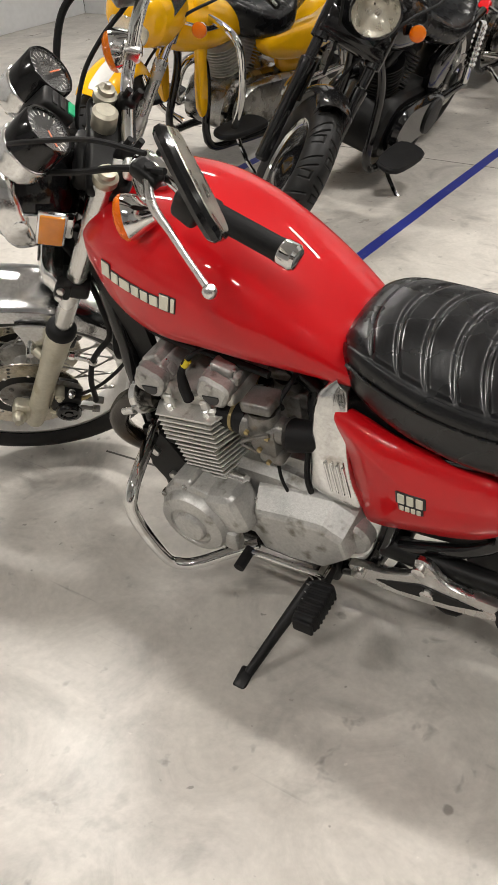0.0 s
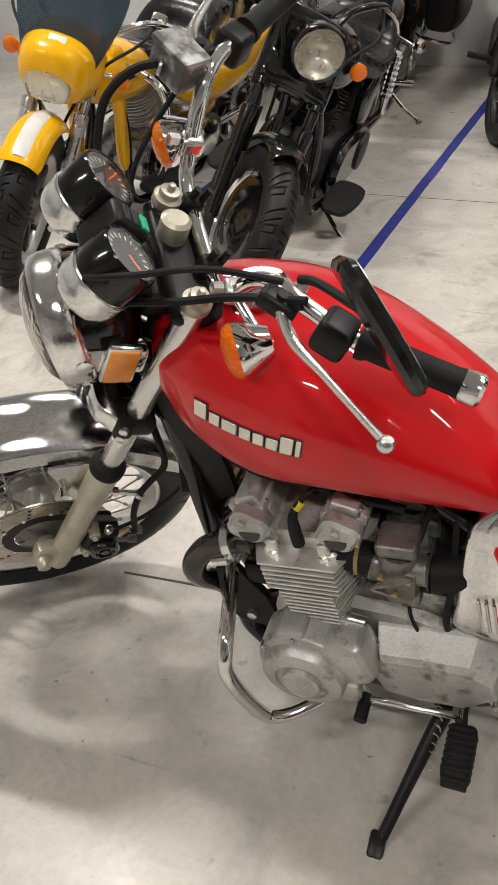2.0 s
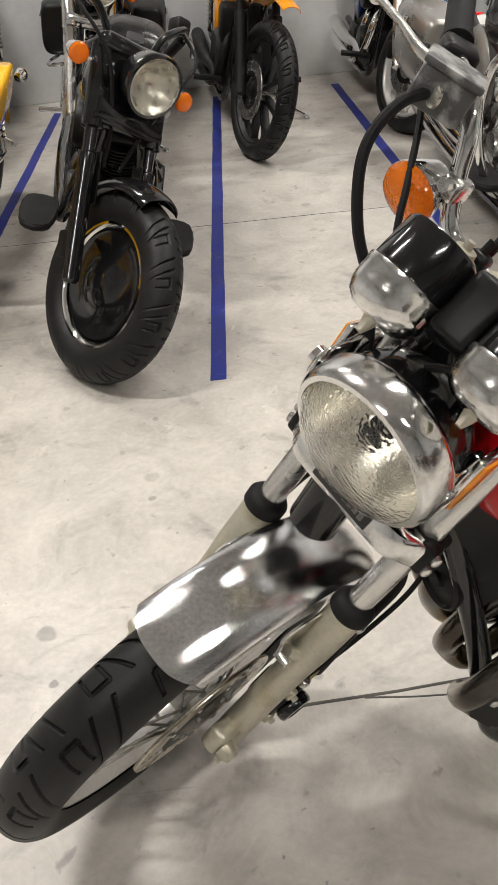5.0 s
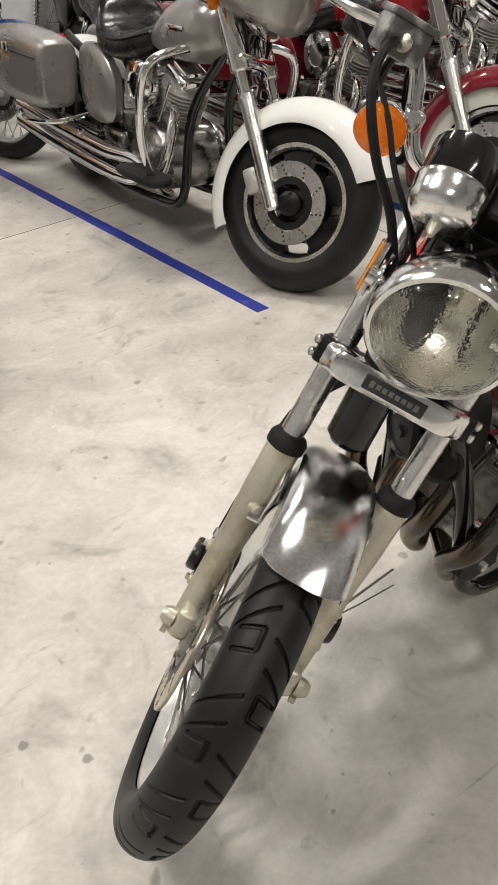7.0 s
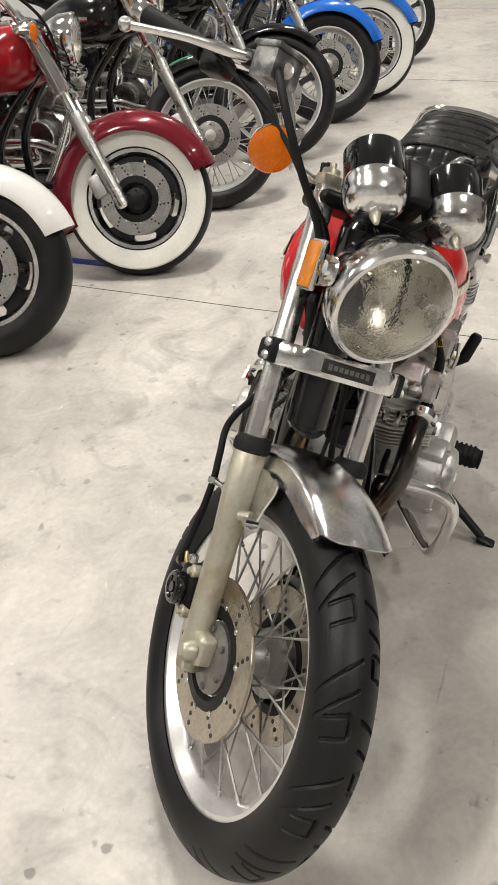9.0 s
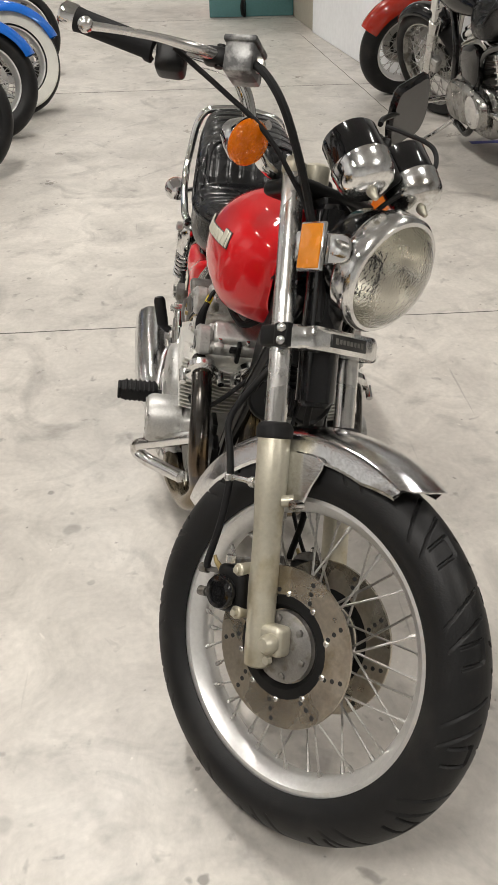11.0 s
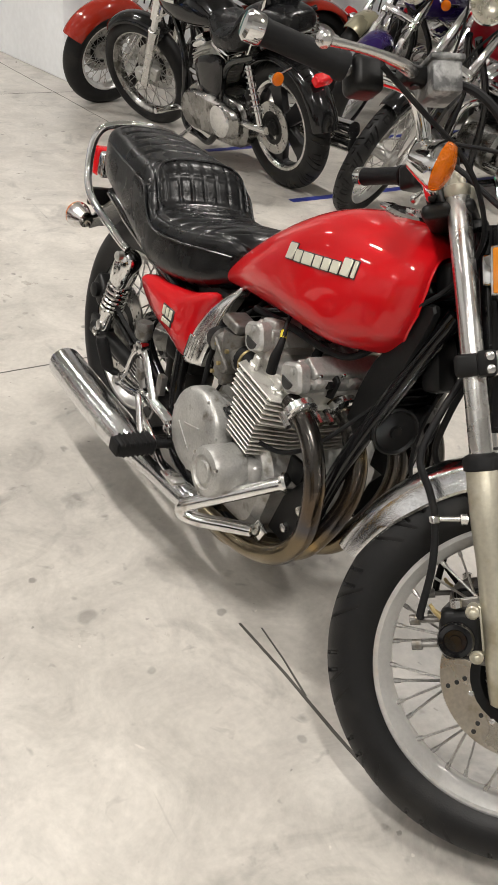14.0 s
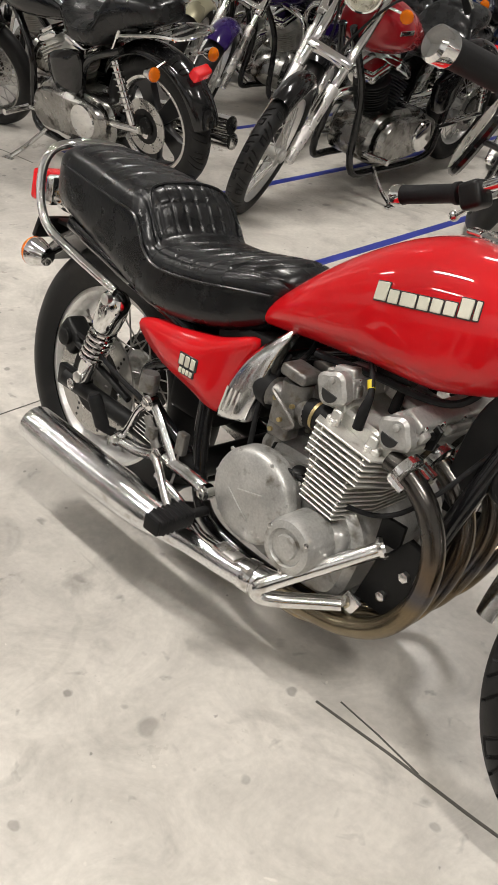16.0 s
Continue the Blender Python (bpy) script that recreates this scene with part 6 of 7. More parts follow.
for s in (1, -1):
    hose("fuel_hose", [(-0.30, s * 0.06, 0.64), (-0.29, s * 0.10, 0.615), (-0.285, s * 0.135, 0.60), (-0.275, s * 0.115, 0.565)], 0.005)
    hose("breather_hose", [(-0.33, s * 0.09, 0.60), (-0.335, s * 0.14, 0.52), (-0.33, s * 0.150, 0.43), (-0.345, s * 0.13, 0.33), (-0.36, s * 0.125, 0.25)], 0.0055)
    hose("wiring_loom", [(0.05, s * 0.045, 0.71), (0.02, s * 0.085, 0.66), (-0.04, s * 0.10, 0.645), (-0.14, s * 0.11, 0.645), (-0.26, s * 0.115, 0.635)], 0.007)
    hose("overflow_tube", [(-0.27, s * 0.145, 0.47), (-0.28, s * 0.155, 0.42), (-0.31, s * 0.15, 0.33), (-0.33, s * 0.13, 0.22)], 0.0032)
    part("ignition_coil", merge(rod((-0.09, s * 0.052, 0.655), (-0.20, s * 0.056, 0.640), 0.020, 16), rod((-0.20, s * 0.056, 0.640), (-0.225, s * 0.057, 0.636), 0.010, 12)), SATIN, bike)
hose("clutch_cable", [(0.10, -0.05, 0.62), (0.04, -0.115, 0.50), (-0.02, -0.150, 0.44), (-0.12, -0.165, 0.425), (-0.21, -0.165, 0.43), (-0.26, -0.165, 0.415)], 0.0045)
part("clutch_arm", merge(rbox((-0.268, -0.170, 0.428), (0.044, 0.010, 0.012), 0.003), rod((-0.285, -0.165, 0.40), (-0.285, -0.165, 0.436), 0.007, 12)), CARB, bike)
part("dipstick_cap", revolve([(0.014, 0), (0.014, 0.010), (0.010, 0.013)], (-0.20, -0.155, 0.428), (0, -0.3, 1), 14), SATIN, bike)
part("brake_light_switch", merge(rbox((-0.50, -0.150, 0.34), (0.024, 0.018, 0.05), 0.004), tube([(-0.50, -0.155, 0.315), (-0.495, -0.16, 0.28), (-0.49, -0.17, 0.255)], 0.003, 6)), CARB, bike)
hose("battery_vent", [(-0.60, -0.11, 0.50), (-0.63, -0.125, 0.42), (-0.60, -0.135, 0.34), (-0.56, -0.13, 0.24)], 0.004)
hose("rear_brake_hose", [(-0.52, -0.14, 0.33), (-0.60, -0.15, 0.37), (-0.72, -0.145, 0.39), (-0.84, -0.14, 0.42), (-0.90, -0.13, 0.42)], 0.0055)
part("rear_master_cylinder", merge(rod((-0.555, -0.158, 0.295), (-0.600, -0.160, 0.360), 0.012, 14), rbox((-0.578, -0.158, 0.33), (0.03, 0.03, 0.03), 0.006), revolve([(0.020, 0), (0.021, 0.004), (0.021, 0.034), (0.018, 0.040)], (-0.625, -0.150, 0.405), (0, 0, 1), 18)), CARB, bike, "small rear brake master cylinder")
for k in range(4):
    part("case_bolt", revolve([(0.0065, 0), (0.0065, 0.007), (0.004, 0.009)], ((-0.355, -0.215, -0.19, -0.36)[k], -0.152, (0.30, 0.245, 0.415, 0.40)[k]), (0, -1, 0), 6), POLISHED, bike)

# made-up black block that keeps the space between the fork legs dark
gap_block = part("regulator", rbox((0.078, 0.0, 0.600), (0.030, 0.120, 0.095), 0.006, Matrix.Rotation(-0.25, 3, "Y")), SATIN, bike, "black finned block added to fill the gap behind the fork")
for k in range(7):
    part("gap_filler_fin", rbox((0.098 - 0.0036 * (k - 3), 0.0, 0.600 + 0.0135 * (k - 3)), (0.016, 0.112, 0.004), 0.001, Matrix.Rotation(-0.25, 3, "Y"), 1), SATIN, gap_block)


# ---- the parked bikes round it ----
def paint(name, col, rough=0.22, metal=0.0):
    return mat(name, col, rough, metal, 0.06, 6, 0.02, coat=0.9, rvar=0.2, spec=0.1)


YELLOW = paint("yellow_paint", (0.88, 0.46, 0.004))
WHITEP = paint("white_paint", (0.72, 0.71, 0.68), 0.3)
SILVER = paint("silver_paint", (0.30, 0.285, 0.265), 0.30, 0.6)
MAROON = paint("maroon_paint", (0.13, 0.006, 0.014), 0.25, 0.1)
DEEPRED = paint("deep_red_paint", (0.30, 0.008, 0.014), 0.22)
BLUE = paint("blue_paint", (0.010, 0.13, 0.55), 0.25)
NAVY = paint("navy_paint", (0.012, 0.035, 0.13), 0.25)
PURPLE = paint("purple_paint", (0.020, 0.008, 0.075), 0.22)
ORANGE = paint("orange_paint", (0.80, 0.30, 0.01), 0.3)
REDORANGE = paint("red_orange_paint", (0.33, 0.022, 0.010), 0.25)
OLIVE = paint("pale_gold_paint", (0.42, 0.39, 0.27), 0.3, 0.3)
GREENP = paint("green_paint", (0.005, 0.30, 0.10), 0.3)
SMOKE = clear("smoked_screen", (0.10, 0.14, 0.18), 0.05, 0.7)


def moto(at, heading, label, body=BLACK, guard=None, tank=None, L=1.56, lean=8, steer=30, rake=30, forkmat=CHROME, trail=0.06, R=0.325, W=0.12, style="star", rstyle=None, white=False, discs=(-0.07,), lamp="chrome", screen=False, cowl=None, bags=None, engine="chrome", bars=0.95, crash=False, deep=0.0, seat=True, mini=None, exhaust=CHROME, shroud=None, group="parked bikes", spread=0.10, rim=RIMMET, kit="cruiser", board=False, engine_kind="twin", stripe=None, rack=False, tone=None, rise=0.60, span=None, cs=1.0, tread=0, rtread=0, plush=0.0):
    """A parked road bike; at: where the front tyre meets the floor; heading: the way it faces, in degrees."""
    guard, tank = guard or body, tank or body
    rstyle = rstyle or style
    fx = L / 2
    M = Matrix.Translation((at[0], at[1], 0)) @ Matrix.Rotation(radians(heading), 4, "Z") @ Matrix.Rotation(radians(-lean), 4, "X") @ Matrix.Translation((-fx, 0, 0))
    b = thing("motorcycle", M, label, "motorcycle", group)
    dark = engine == "black"
    metal = SATIN if dark else CHROME
    case = SATIN if dark else CASE_GREY
    k = math.tan(radians(rake))
    # the steering axis meets the front axle's height a little behind it
    S = steer_frame((fx - trail, 0, R), rake, steer)
    # the front tyre stands on the floor at that rake and steering angle
    FWM = S @ Matrix.Translation((trail * 0.9, 0, -(0.9 * trail * math.sin(radians(rake)) + 0.008) / math.cos(radians(rake))))
    wheel_parts(b, "front_wheel", FWM, R, W, R - 0.075 - 0.03 * (W > 0.12), W * 0.7, style, tread, discs, 0.14, rim, white, fine=0.55)
    RR = R - 0.005
    rc = (-fx, 0, RR)
    wheel_parts(b, "rear_wheel", Matrix.Translation(rc), RR, W * 1.15, RR - 0.10, W * 0.8, rstyle, rtread, (0.085,), 0.13, rim, white, fine=0.55)
    top = rise / math.cos(radians(rake)) * (1.0 if rake < 33 else 1.12)
    for s in (1, -1):
        f = part("fork_leg", revolve([(0.018, -0.05), (0.027, -0.04), (0.028, 0.30), (0.031, 0.32), (0.031, 0.345), (0.024, 0.35)], (0.0, s * spread, 0), (0, 0, 1), 16), forkmat if forkmat is not CHROME else POLISHED, b, m=S)
        cover_r = 0.034 if kit == "cruiser" and rake < 33 else 0.022
        part("fork_tube", revolve([(0.020, 0.34), (0.021, 0.42), (cover_r, 0.425), (cover_r, top), (0.02, top + 0.01)], (0.0, s * spread, 0), (0, 0, 1), 16), forkmat, f, m=S)
        part("caliper", rbox((-0.055, s * (spread - 0.012), 0.07), (0.055, 0.05, 0.09), 0.012), CAST if not dark else SATIN, b, m=S)
        part("fork_brace", rbox((0.0, s * spread, 0.33), (0.05, 0.035, 0.05), 0.01), metal, b, m=S)
    part("lower_yoke", rbox((0, 0, 0.46), (0.07, 2 * spread + 0.05, 0.045), 0.015), metal if not dark else BLACK, b, m=S)
    part("top_yoke", rbox((-0.01, 0, top), (0.09, 2 * spread + 0.06, 0.035), 0.012), metal if not dark else BLACK, b, m=S)
    g0, g1 = span or (38 - 26 * (deep > 0), 120 + 72 * deep)
    if guard is not None:
        g = mudguard(R + 0.035 + 0.012 * (deep > 0), W * (0.62 + 0.1 * (deep > 0)), g0, g1, 0.004, 40, 0, 0.75 + 0.9 * deep) if kit == "cruiser" else mudguard(R + 0.12, W * 0.5, 55, 112, 0.004)
        mg_ = part("front_mudguard", xf(g, Matrix.Rotation(radians(rake * 0.5), 4, "Y")), guard, b, "painted front mudguard", 50, FWM)
        if stripe:
            part("mudguard_stripe", xf(mudguard(R + 0.0385, W * 0.30, 42, 116, 0.004, 30, 0, 0.30), Matrix.Rotation(radians(rake * 0.5), 4, "Y")), stripe, mg_, m=FWM, angle=50)
        for s in (1, -1):
            part("mudguard_stay", rbox((0.0, s * (W * 0.62 + 0.006), 0.28), (0.05, 0.006, 0.16), 0.002), metal, mg_, m=S)
    rear_g = mudguard(RR + 0.045, W * 0.75, 35, 172, 0.005, 40, 0, 0.7)
    rg = part("rear_mudguard", rear_g, body if guard is None else guard, b, "painted rear mudguard", 50, Matrix.Translation(rc))
    part("tail_light", merge(rbox((-fx - 0.30, 0, RR + 0.28), (0.05, 0.10, 0.055), 0.012, Matrix.Rotation(-0.7, 3, "Y"), 3)), REDLENS, b, "red tail light")
    # frame
    for s in (1, -1):
        part("frame_tube", tube([(fx - trail - 0.55 * k * 0.9, s * 0.03, R + 0.50), (fx - trail - 0.50, s * 0.08, R + 0.20), (fx - 0.56, s * 0.12, 0.19), (fx - 0.75, s * 0.14, 0.14), (-fx + 0.52, s * 0.14, 0.14), (-fx + 0.42, s * 0.13, 0.28), (-fx + 0.35, s * 0.12, 0.55), (-fx + 0.08, s * 0.12, 0.66)], 0.019, 10, 5), BLACK, b)
        part("swing_arm", rod((-fx + 0.45, s * 0.13, 0.30), (-fx - 0.02, s * 0.135, RR), 0.020, 10), metal if not dark else BLACK, b)
        part("shock_absorber", merge(rod((-fx + 0.10, s * 0.145, 0.62), (-fx + 0.02, s * 0.145, RR + 0.02), 0.018, 12), *[revolve([(0.027, -0.004), (0.030, 0), (0.027, 0.004)], (-fx + 0.095 - 0.0075 * q, s * 0.145, 0.60 - 0.027 * q), (0.28, 0, 1), 14) for q in range(8)]), CHROME, b)
    hx = fx - trail - (top * 0.86) * math.sin(radians(rake))
    hz = R + top * math.cos(radians(rake))
    # tank
    tk = hx - 0.01
    zt = min(hz + 0.02, 0.96)
    rows = [(tk, zt - 0.16, zt - 0.06, 0.06, 0.45, 2.4, 2.4), (tk - 0.02, zt - 0.20, zt - 0.02, 0.11, 0.42, 2.4, 2.4), (tk - 0.10, zt - 0.24, zt + 0.005, 0.15, 0.40, 2.2, 2.4), (tk - 0.24, zt - 0.26, zt - 0.01, 0.155, 0.40, 2.2, 2.4), (tk - 0.38, zt - 0.26, zt - 0.06, 0.13, 0.42, 2.2, 2.4), (tk - 0.50, zt - 0.25, zt - 0.14, 0.09, 0.45, 2.2, 2.2), (tk - 0.54, zt - 0.235, zt - 0.19, 0.05, 0.45, 2.2, 2.2)]
    tnk = part("fuel_tank", loft([section(*r, n=32) for r in along(rows, 4)]), tank, b, "rounded glossy fuel tank", 60)
    part("tank_console", merge(rbox((tk - 0.20, 0, zt + 0.004), (0.26, 0.06, 0.014), 0.006), revolve([(0.03, 0), (0.03, 0.012), (0.02, 0.016)], (tk - 0.12, 0, zt + 0.008), (0, 0, 1), 20)), metal, tnk)
    for s in (1, -1):
        part("tank_emblem", rbox((tk - 0.20, s * 0.157, zt - 0.13), (0.12, 0.006, 0.022), 0.003), metal, tnk)
    # seat
    if seat:
        sx, sz = tk - 0.46 + plush, zt - 0.17 + plush * 0.6
        srows = [(x, zb, t_ + plush * 0.5, w_ * (1 + 2 * plush), *rest) for x, zb, t_, w_, *rest in [(sx + 0.02, sz - 0.05, sz - 0.01, 0.05, 0.5, 3, 3), (sx - 0.04, sz - 0.09, sz + 0.02, 0.10, 0.5, 3, 3), (sx - 0.18, sz - 0.14, sz - 0.02, 0.17, 0.5, 3, 3), (sx - 0.33, sz - 0.13, sz + 0.00, 0.18, 0.5, 3, 3), (sx - 0.40, sz - 0.10, sz + 0.10, 0.15, 0.5, 3, 3), (sx - 0.55, sz - 0.03, sz + 0.12, 0.13, 0.5, 3, 3), (sx - 0.68, sz + 0.0, sz + 0.10, 0.10, 0.5, 3, 3), (sx - 0.70, sz + 0.02, sz + 0.07, 0.05, 0.5, 3, 3)]]
        st_ = part("seat", loft([section(*r, n=28) for r in along(srows, 4)]), LEATHER, b, "black leather saddle", 60)
        for s in (1, -1):
            part("seat_seam", tube([(sx - 0.04, s * 0.098, sz - 0.01), (sx - 0.18, s * 0.165, sz - 0.05), (sx - 0.33, s * 0.176, sz - 0.04), (sx - 0.40, s * 0.150, sz + 0.03), (sx - 0.55, s * 0.130, sz + 0.06)], 0.005, 6), LEATHER, st_)
    if rack:
        part("luggage_rack", merge(tube([(-fx + 0.1, 0.11, 0.72), (-fx - 0.15, 0.12, 0.76), (-fx - 0.30, 0.09, 0.765), (-fx - 0.30, -0.09, 0.765), (-fx - 0.15, -0.12, 0.76), (-fx + 0.1, -0.11, 0.72)], 0.009, 8), *[rod((-fx - 0.05 - 0.07 * q, -0.11, 0.755), (-fx - 0.05 - 0.07 * q, 0.11, 0.755), 0.006, 8) for q in range(4)]), CHROME, b, "chrome tubular luggage rack")
        part("sissy_bar", merge(tube([(-fx + 0.16, 0.12, 0.62), (-fx + 0.02, 0.11, 0.86), (-fx - 0.02, 0.08, 1.02), (-fx - 0.03, 0.0, 1.05), (-fx - 0.02, -0.08, 1.02), (-fx + 0.02, -0.11, 0.86), (-fx + 0.16, -0.12, 0.62)], 0.009, 8)), CHROME, b, "chrome sissy bar")
        part("backrest_pad", slab(smooth_poly([(-0.085, 0.88), (0.085, 0.88), (0.08, 1.00), (0.0, 1.03), (-0.08, 1.00)], 4), -fx - 0.02, -fx + 0.035, "yz", 0.012), LEATHER, b, "black padded backrest")
        part("pillion_pad", loft([section(*r, n=28) for r in along([(-fx + 0.30, 0.74, 0.77, 0.05, 0.5, 3, 3), (-fx + 0.27, 0.72, 0.80, 0.10, 0.5, 3, 3), (-fx + 0.12, 0.72, 0.82, 0.125, 0.5, 3, 3), (-fx + 0.02, 0.73, 0.81, 0.11, 0.5, 3, 3), (-fx + 0.0, 0.75, 0.78, 0.06, 0.5, 3, 3)], 4)]), LEATHER, b, "black studded pillion pad", 60)
    # engine
    ex = fx - 0.80 if L < 1.6 else fx - 0.86
    if engine_kind == "twin":
        part("crankcase", merge(slab(smooth_poly([(ex + 0.20, 0.30), (ex + 0.18, 0.20), (ex, 0.15), (ex - 0.32, 0.16), (ex - 0.40, 0.28), (ex - 0.34, 0.40), (ex - 0.10, 0.43), (ex + 0.12, 0.42)], 3), -0.13, 0.13, "xz", 0.02)), case, b, "engine case of a large twin")
        part("primary_cover", slab(smooth_poly([(ex + 0.17, 0.30), (ex + 0.10, 0.20), (ex - 0.20, 0.20), (ex - 0.36, 0.24), (ex - 0.37, 0.36), (ex - 0.2, 0.40), (ex + 0.08, 0.40)], 4), 0.13, 0.185, "xz", 0.022), CASE_GREY if not dark else BLACK, b)
        part("derby_cover", merge(revolve([(0.085, 0), (0.082, 0.010), (0.06, 0.014), (0.01, 0.015)], (ex - 0.24, 0.185, 0.30), (0, 1, 0), 28)), metal, b)
        part("cam_cover", merge(revolve([(0.085, 0), (0.085, 0.03), (0.075, 0.045), (0.03, 0.05)], (ex + 0.04, -0.13, 0.30), (0, -1, 0), 28), rbox((ex - 0.22, -0.15, 0.28), (0.20, 0.05, 0.15), 0.03, None, 3)), case, b)
        for a in (-22, 22):
            Mx = Matrix.Translation((ex + 0.02, 0, 0.34)) @ Matrix.Rotation(radians(a), 4, "Y")
            prof = [(0.06, 0.05)]
            for q in range(13):
                z = 0.065 + 0.0145 * q
                prof += [(0.062, z), (0.088 + 0.008 * (q > 7), z + 0.001), (0.088 + 0.008 * (q > 7), z + 0.0055), (0.062, z + 0.0065)]
            prof += [(0.062, 0.262)]
            cyl = part("cylinder", revolve(prof, (0, 0, 0), (0, 0, 1), 24), SATIN if dark or tone == "dark" else FIN, b, "finned engine cylinder", 30, Mx)
            part("rocker_box", merge(rbox((0, 0, 0.285), (0.16, 0.13, 0.05), 0.02, None, 3), rbox((0, 0, 0.315), (0.12, 0.10, 0.025), 0.01)), metal, cyl, m=Mx)
            part("pushrod_tube", rod((0.01, -0.105, 0.02), (0.02, -0.085, 0.27), 0.011, 10), metal, cyl, m=Mx)
        part("air_cleaner", revolve([(0.07, 0), (0.09, 0.01), (0.095, 0.05), (0.085, 0.07), (0.05, 0.075), (0.045, 0.07), (0.01, 0.072)], (ex + 0.0, -0.10, 0.56), (0, -1, 0), 36), metal, b, "round air cleaner cover")
    else:
        part("crankcase", merge(slab(smooth_poly([(ex + 0.20, 0.36), (ex + 0.18, 0.22), (ex, 0.18), (ex - 0.26, 0.20), (ex - 0.34, 0.32), (ex - 0.24, 0.44), (ex + 0.06, 0.46)], 3), -0.17, 0.17, "xz", 0.02), rbox((ex + 0.08, 0, 0.52), (0.22, 0.30, 0.20), 0.03)), SATIN, b, "black engine case")
    for s, z, zo in ((-1, 0.30, 0.0), (-1, 0.22, 0.05)):
        part("exhaust_pipe", tube([(ex + 0.12 - 0.20 * (zo > 0), -0.06, 0.50), (ex + 0.22 - 0.22 * (zo > 0), -0.12, 0.44), (ex + 0.20 - 0.2 * (zo > 0), -0.17, 0.26), (ex + 0.02, -0.185, z - 0.02), (-0.25, -0.20, z - 0.03), (-fx + 0.2, -0.215, z - 0.01), (-fx - 0.28, -0.22, z + 0.01)], [0.022, 0.023, 0.023, 0.024, 0.034, 0.042, 0.042], 14, 5), exhaust, b, "long chrome exhaust")
    if board:
        for s in (1, -1):
            part("footboard", slab(smooth_poly([(ex + 0.36, s * 0.20), (ex + 0.10, s * 0.19), (ex + 0.10, s * 0.31), (ex + 0.36, s * 0.30)], 4), 0.26, 0.285, "xy", 0.008), RUBBER, b, "rubber-topped footboard")
    else:
        for s in (1, -1):
            part("footrest", merge(rod((ex + 0.25, s * 0.15, 0.26), (ex + 0.25, s * 0.30, 0.27), 0.016, 12), rod((ex + 0.25, s * 0.15, 0.26), (ex + 0.08, s * 0.13, 0.25), 0.010, 8)), SATIN if dark else CHROME, b)
    part("side_stand", merge(tube([(ex + 0.12, 0.15, 0.17), (ex + 0.17, 0.26, 0.10), (ex + 0.20, 0.345, 0.064)], 0.012, 8), rbox((ex + 0.205, 0.36, 0.056), (0.07, 0.03, 0.012), 0.004)), CHROME, b, "chrome side stand folded out")
    if crash:
        for s in (1, -1):
            part("crash_bar", tube([(fx - 0.52, s * 0.04, 0.72), (fx - 0.50, s * 0.14, 0.735), (fx - 0.48, s * 0.30, 0.70), (fx - 0.50, s * 0.335, 0.58), (fx - 0.55, s * 0.30, 0.40), (fx - 0.60, s * 0.22, 0.24), (fx - 0.66, s * 0.12, 0.18)], 0.016, 12, 6), CHROME, b, "chrome crash bar")
    if shroud:
        for s in (1, -1):
            part("frame_cover", slab(smooth_poly([(fx - 0.43, 0.80), (fx - 0.45, 0.60), (fx - 0.49, 0.34), (fx - 0.535, 0.33), (fx - 0.52, 0.55), (fx - 0.51, 0.78)], 4), s * 0.10, s * 0.130, "xz", 0.012), shroud, b, "painted frame cover", 60)
            part("side_fairing", slab(smooth_poly([(-fx + 0.75, 0.60), (-fx + 0.35, 0.62), (-fx - 0.05, 0.70), (-fx + 0.05, 0.54), (-fx + 0.40, 0.46), (-fx + 0.70, 0.50)], 4), s * 0.12, s * 0.20, "xz", 0.015, 0.01), shroud, b, "painted side panel", 60)
    # lamp and bars
    lz = top - 0.09
    LM = S @ Matrix.Translation((0.11, 0, lz)) @ Matrix.Rotation(radians(rake), 4, "Y") @ Matrix.Scale(cs, 4)
    if lamp:
        lr = 0.095
        shell = part("headlamp", revolve([(0.003, -0.101), (0.02, -0.10), (0.06, -0.085), (0.088, -0.04), (lr, 0.0), (lr + 0.004, 0.012), (lr, 0.026), (lr - 0.008, 0.028), (lr - 0.009, 0.02)], (0, 0, 0), (1, 0, 0), 36, cap=False), BLACK if lamp == "black" else CHROME, b, "round headlamp", m=LM)
        part("lamp_bowl", revolve([(lr - 0.008, 0.022), (0.074, -0.005), (0.05, -0.035), (0.025, -0.052), (0.004, -0.056)], (0, 0, 0), (1, 0, 0), 32, cap=False), REFL, shell, m=LM)
        part("lamp_glass", revolve([(lr - 0.007, 0.024), (lr - 0.012, 0.032), (0.05, 0.042), (0.002, 0.046), (0.002, 0.043), (0.05, 0.039), (lr - 0.014, 0.028)], (0, 0, 0), (1, 0, 0), 32, True), LAMPGLASS, shell, m=LM)
    if lamp == "black":
        part("fork_shroud", merge(rbox((0.000, 0, top - 0.05), (0.055, 0.26, 0.20), 0.025, None, 3), rbox((0.01, 0, 0.50), (0.06, 0.27, 0.10), 0.02)), BLACK, b, m=S)
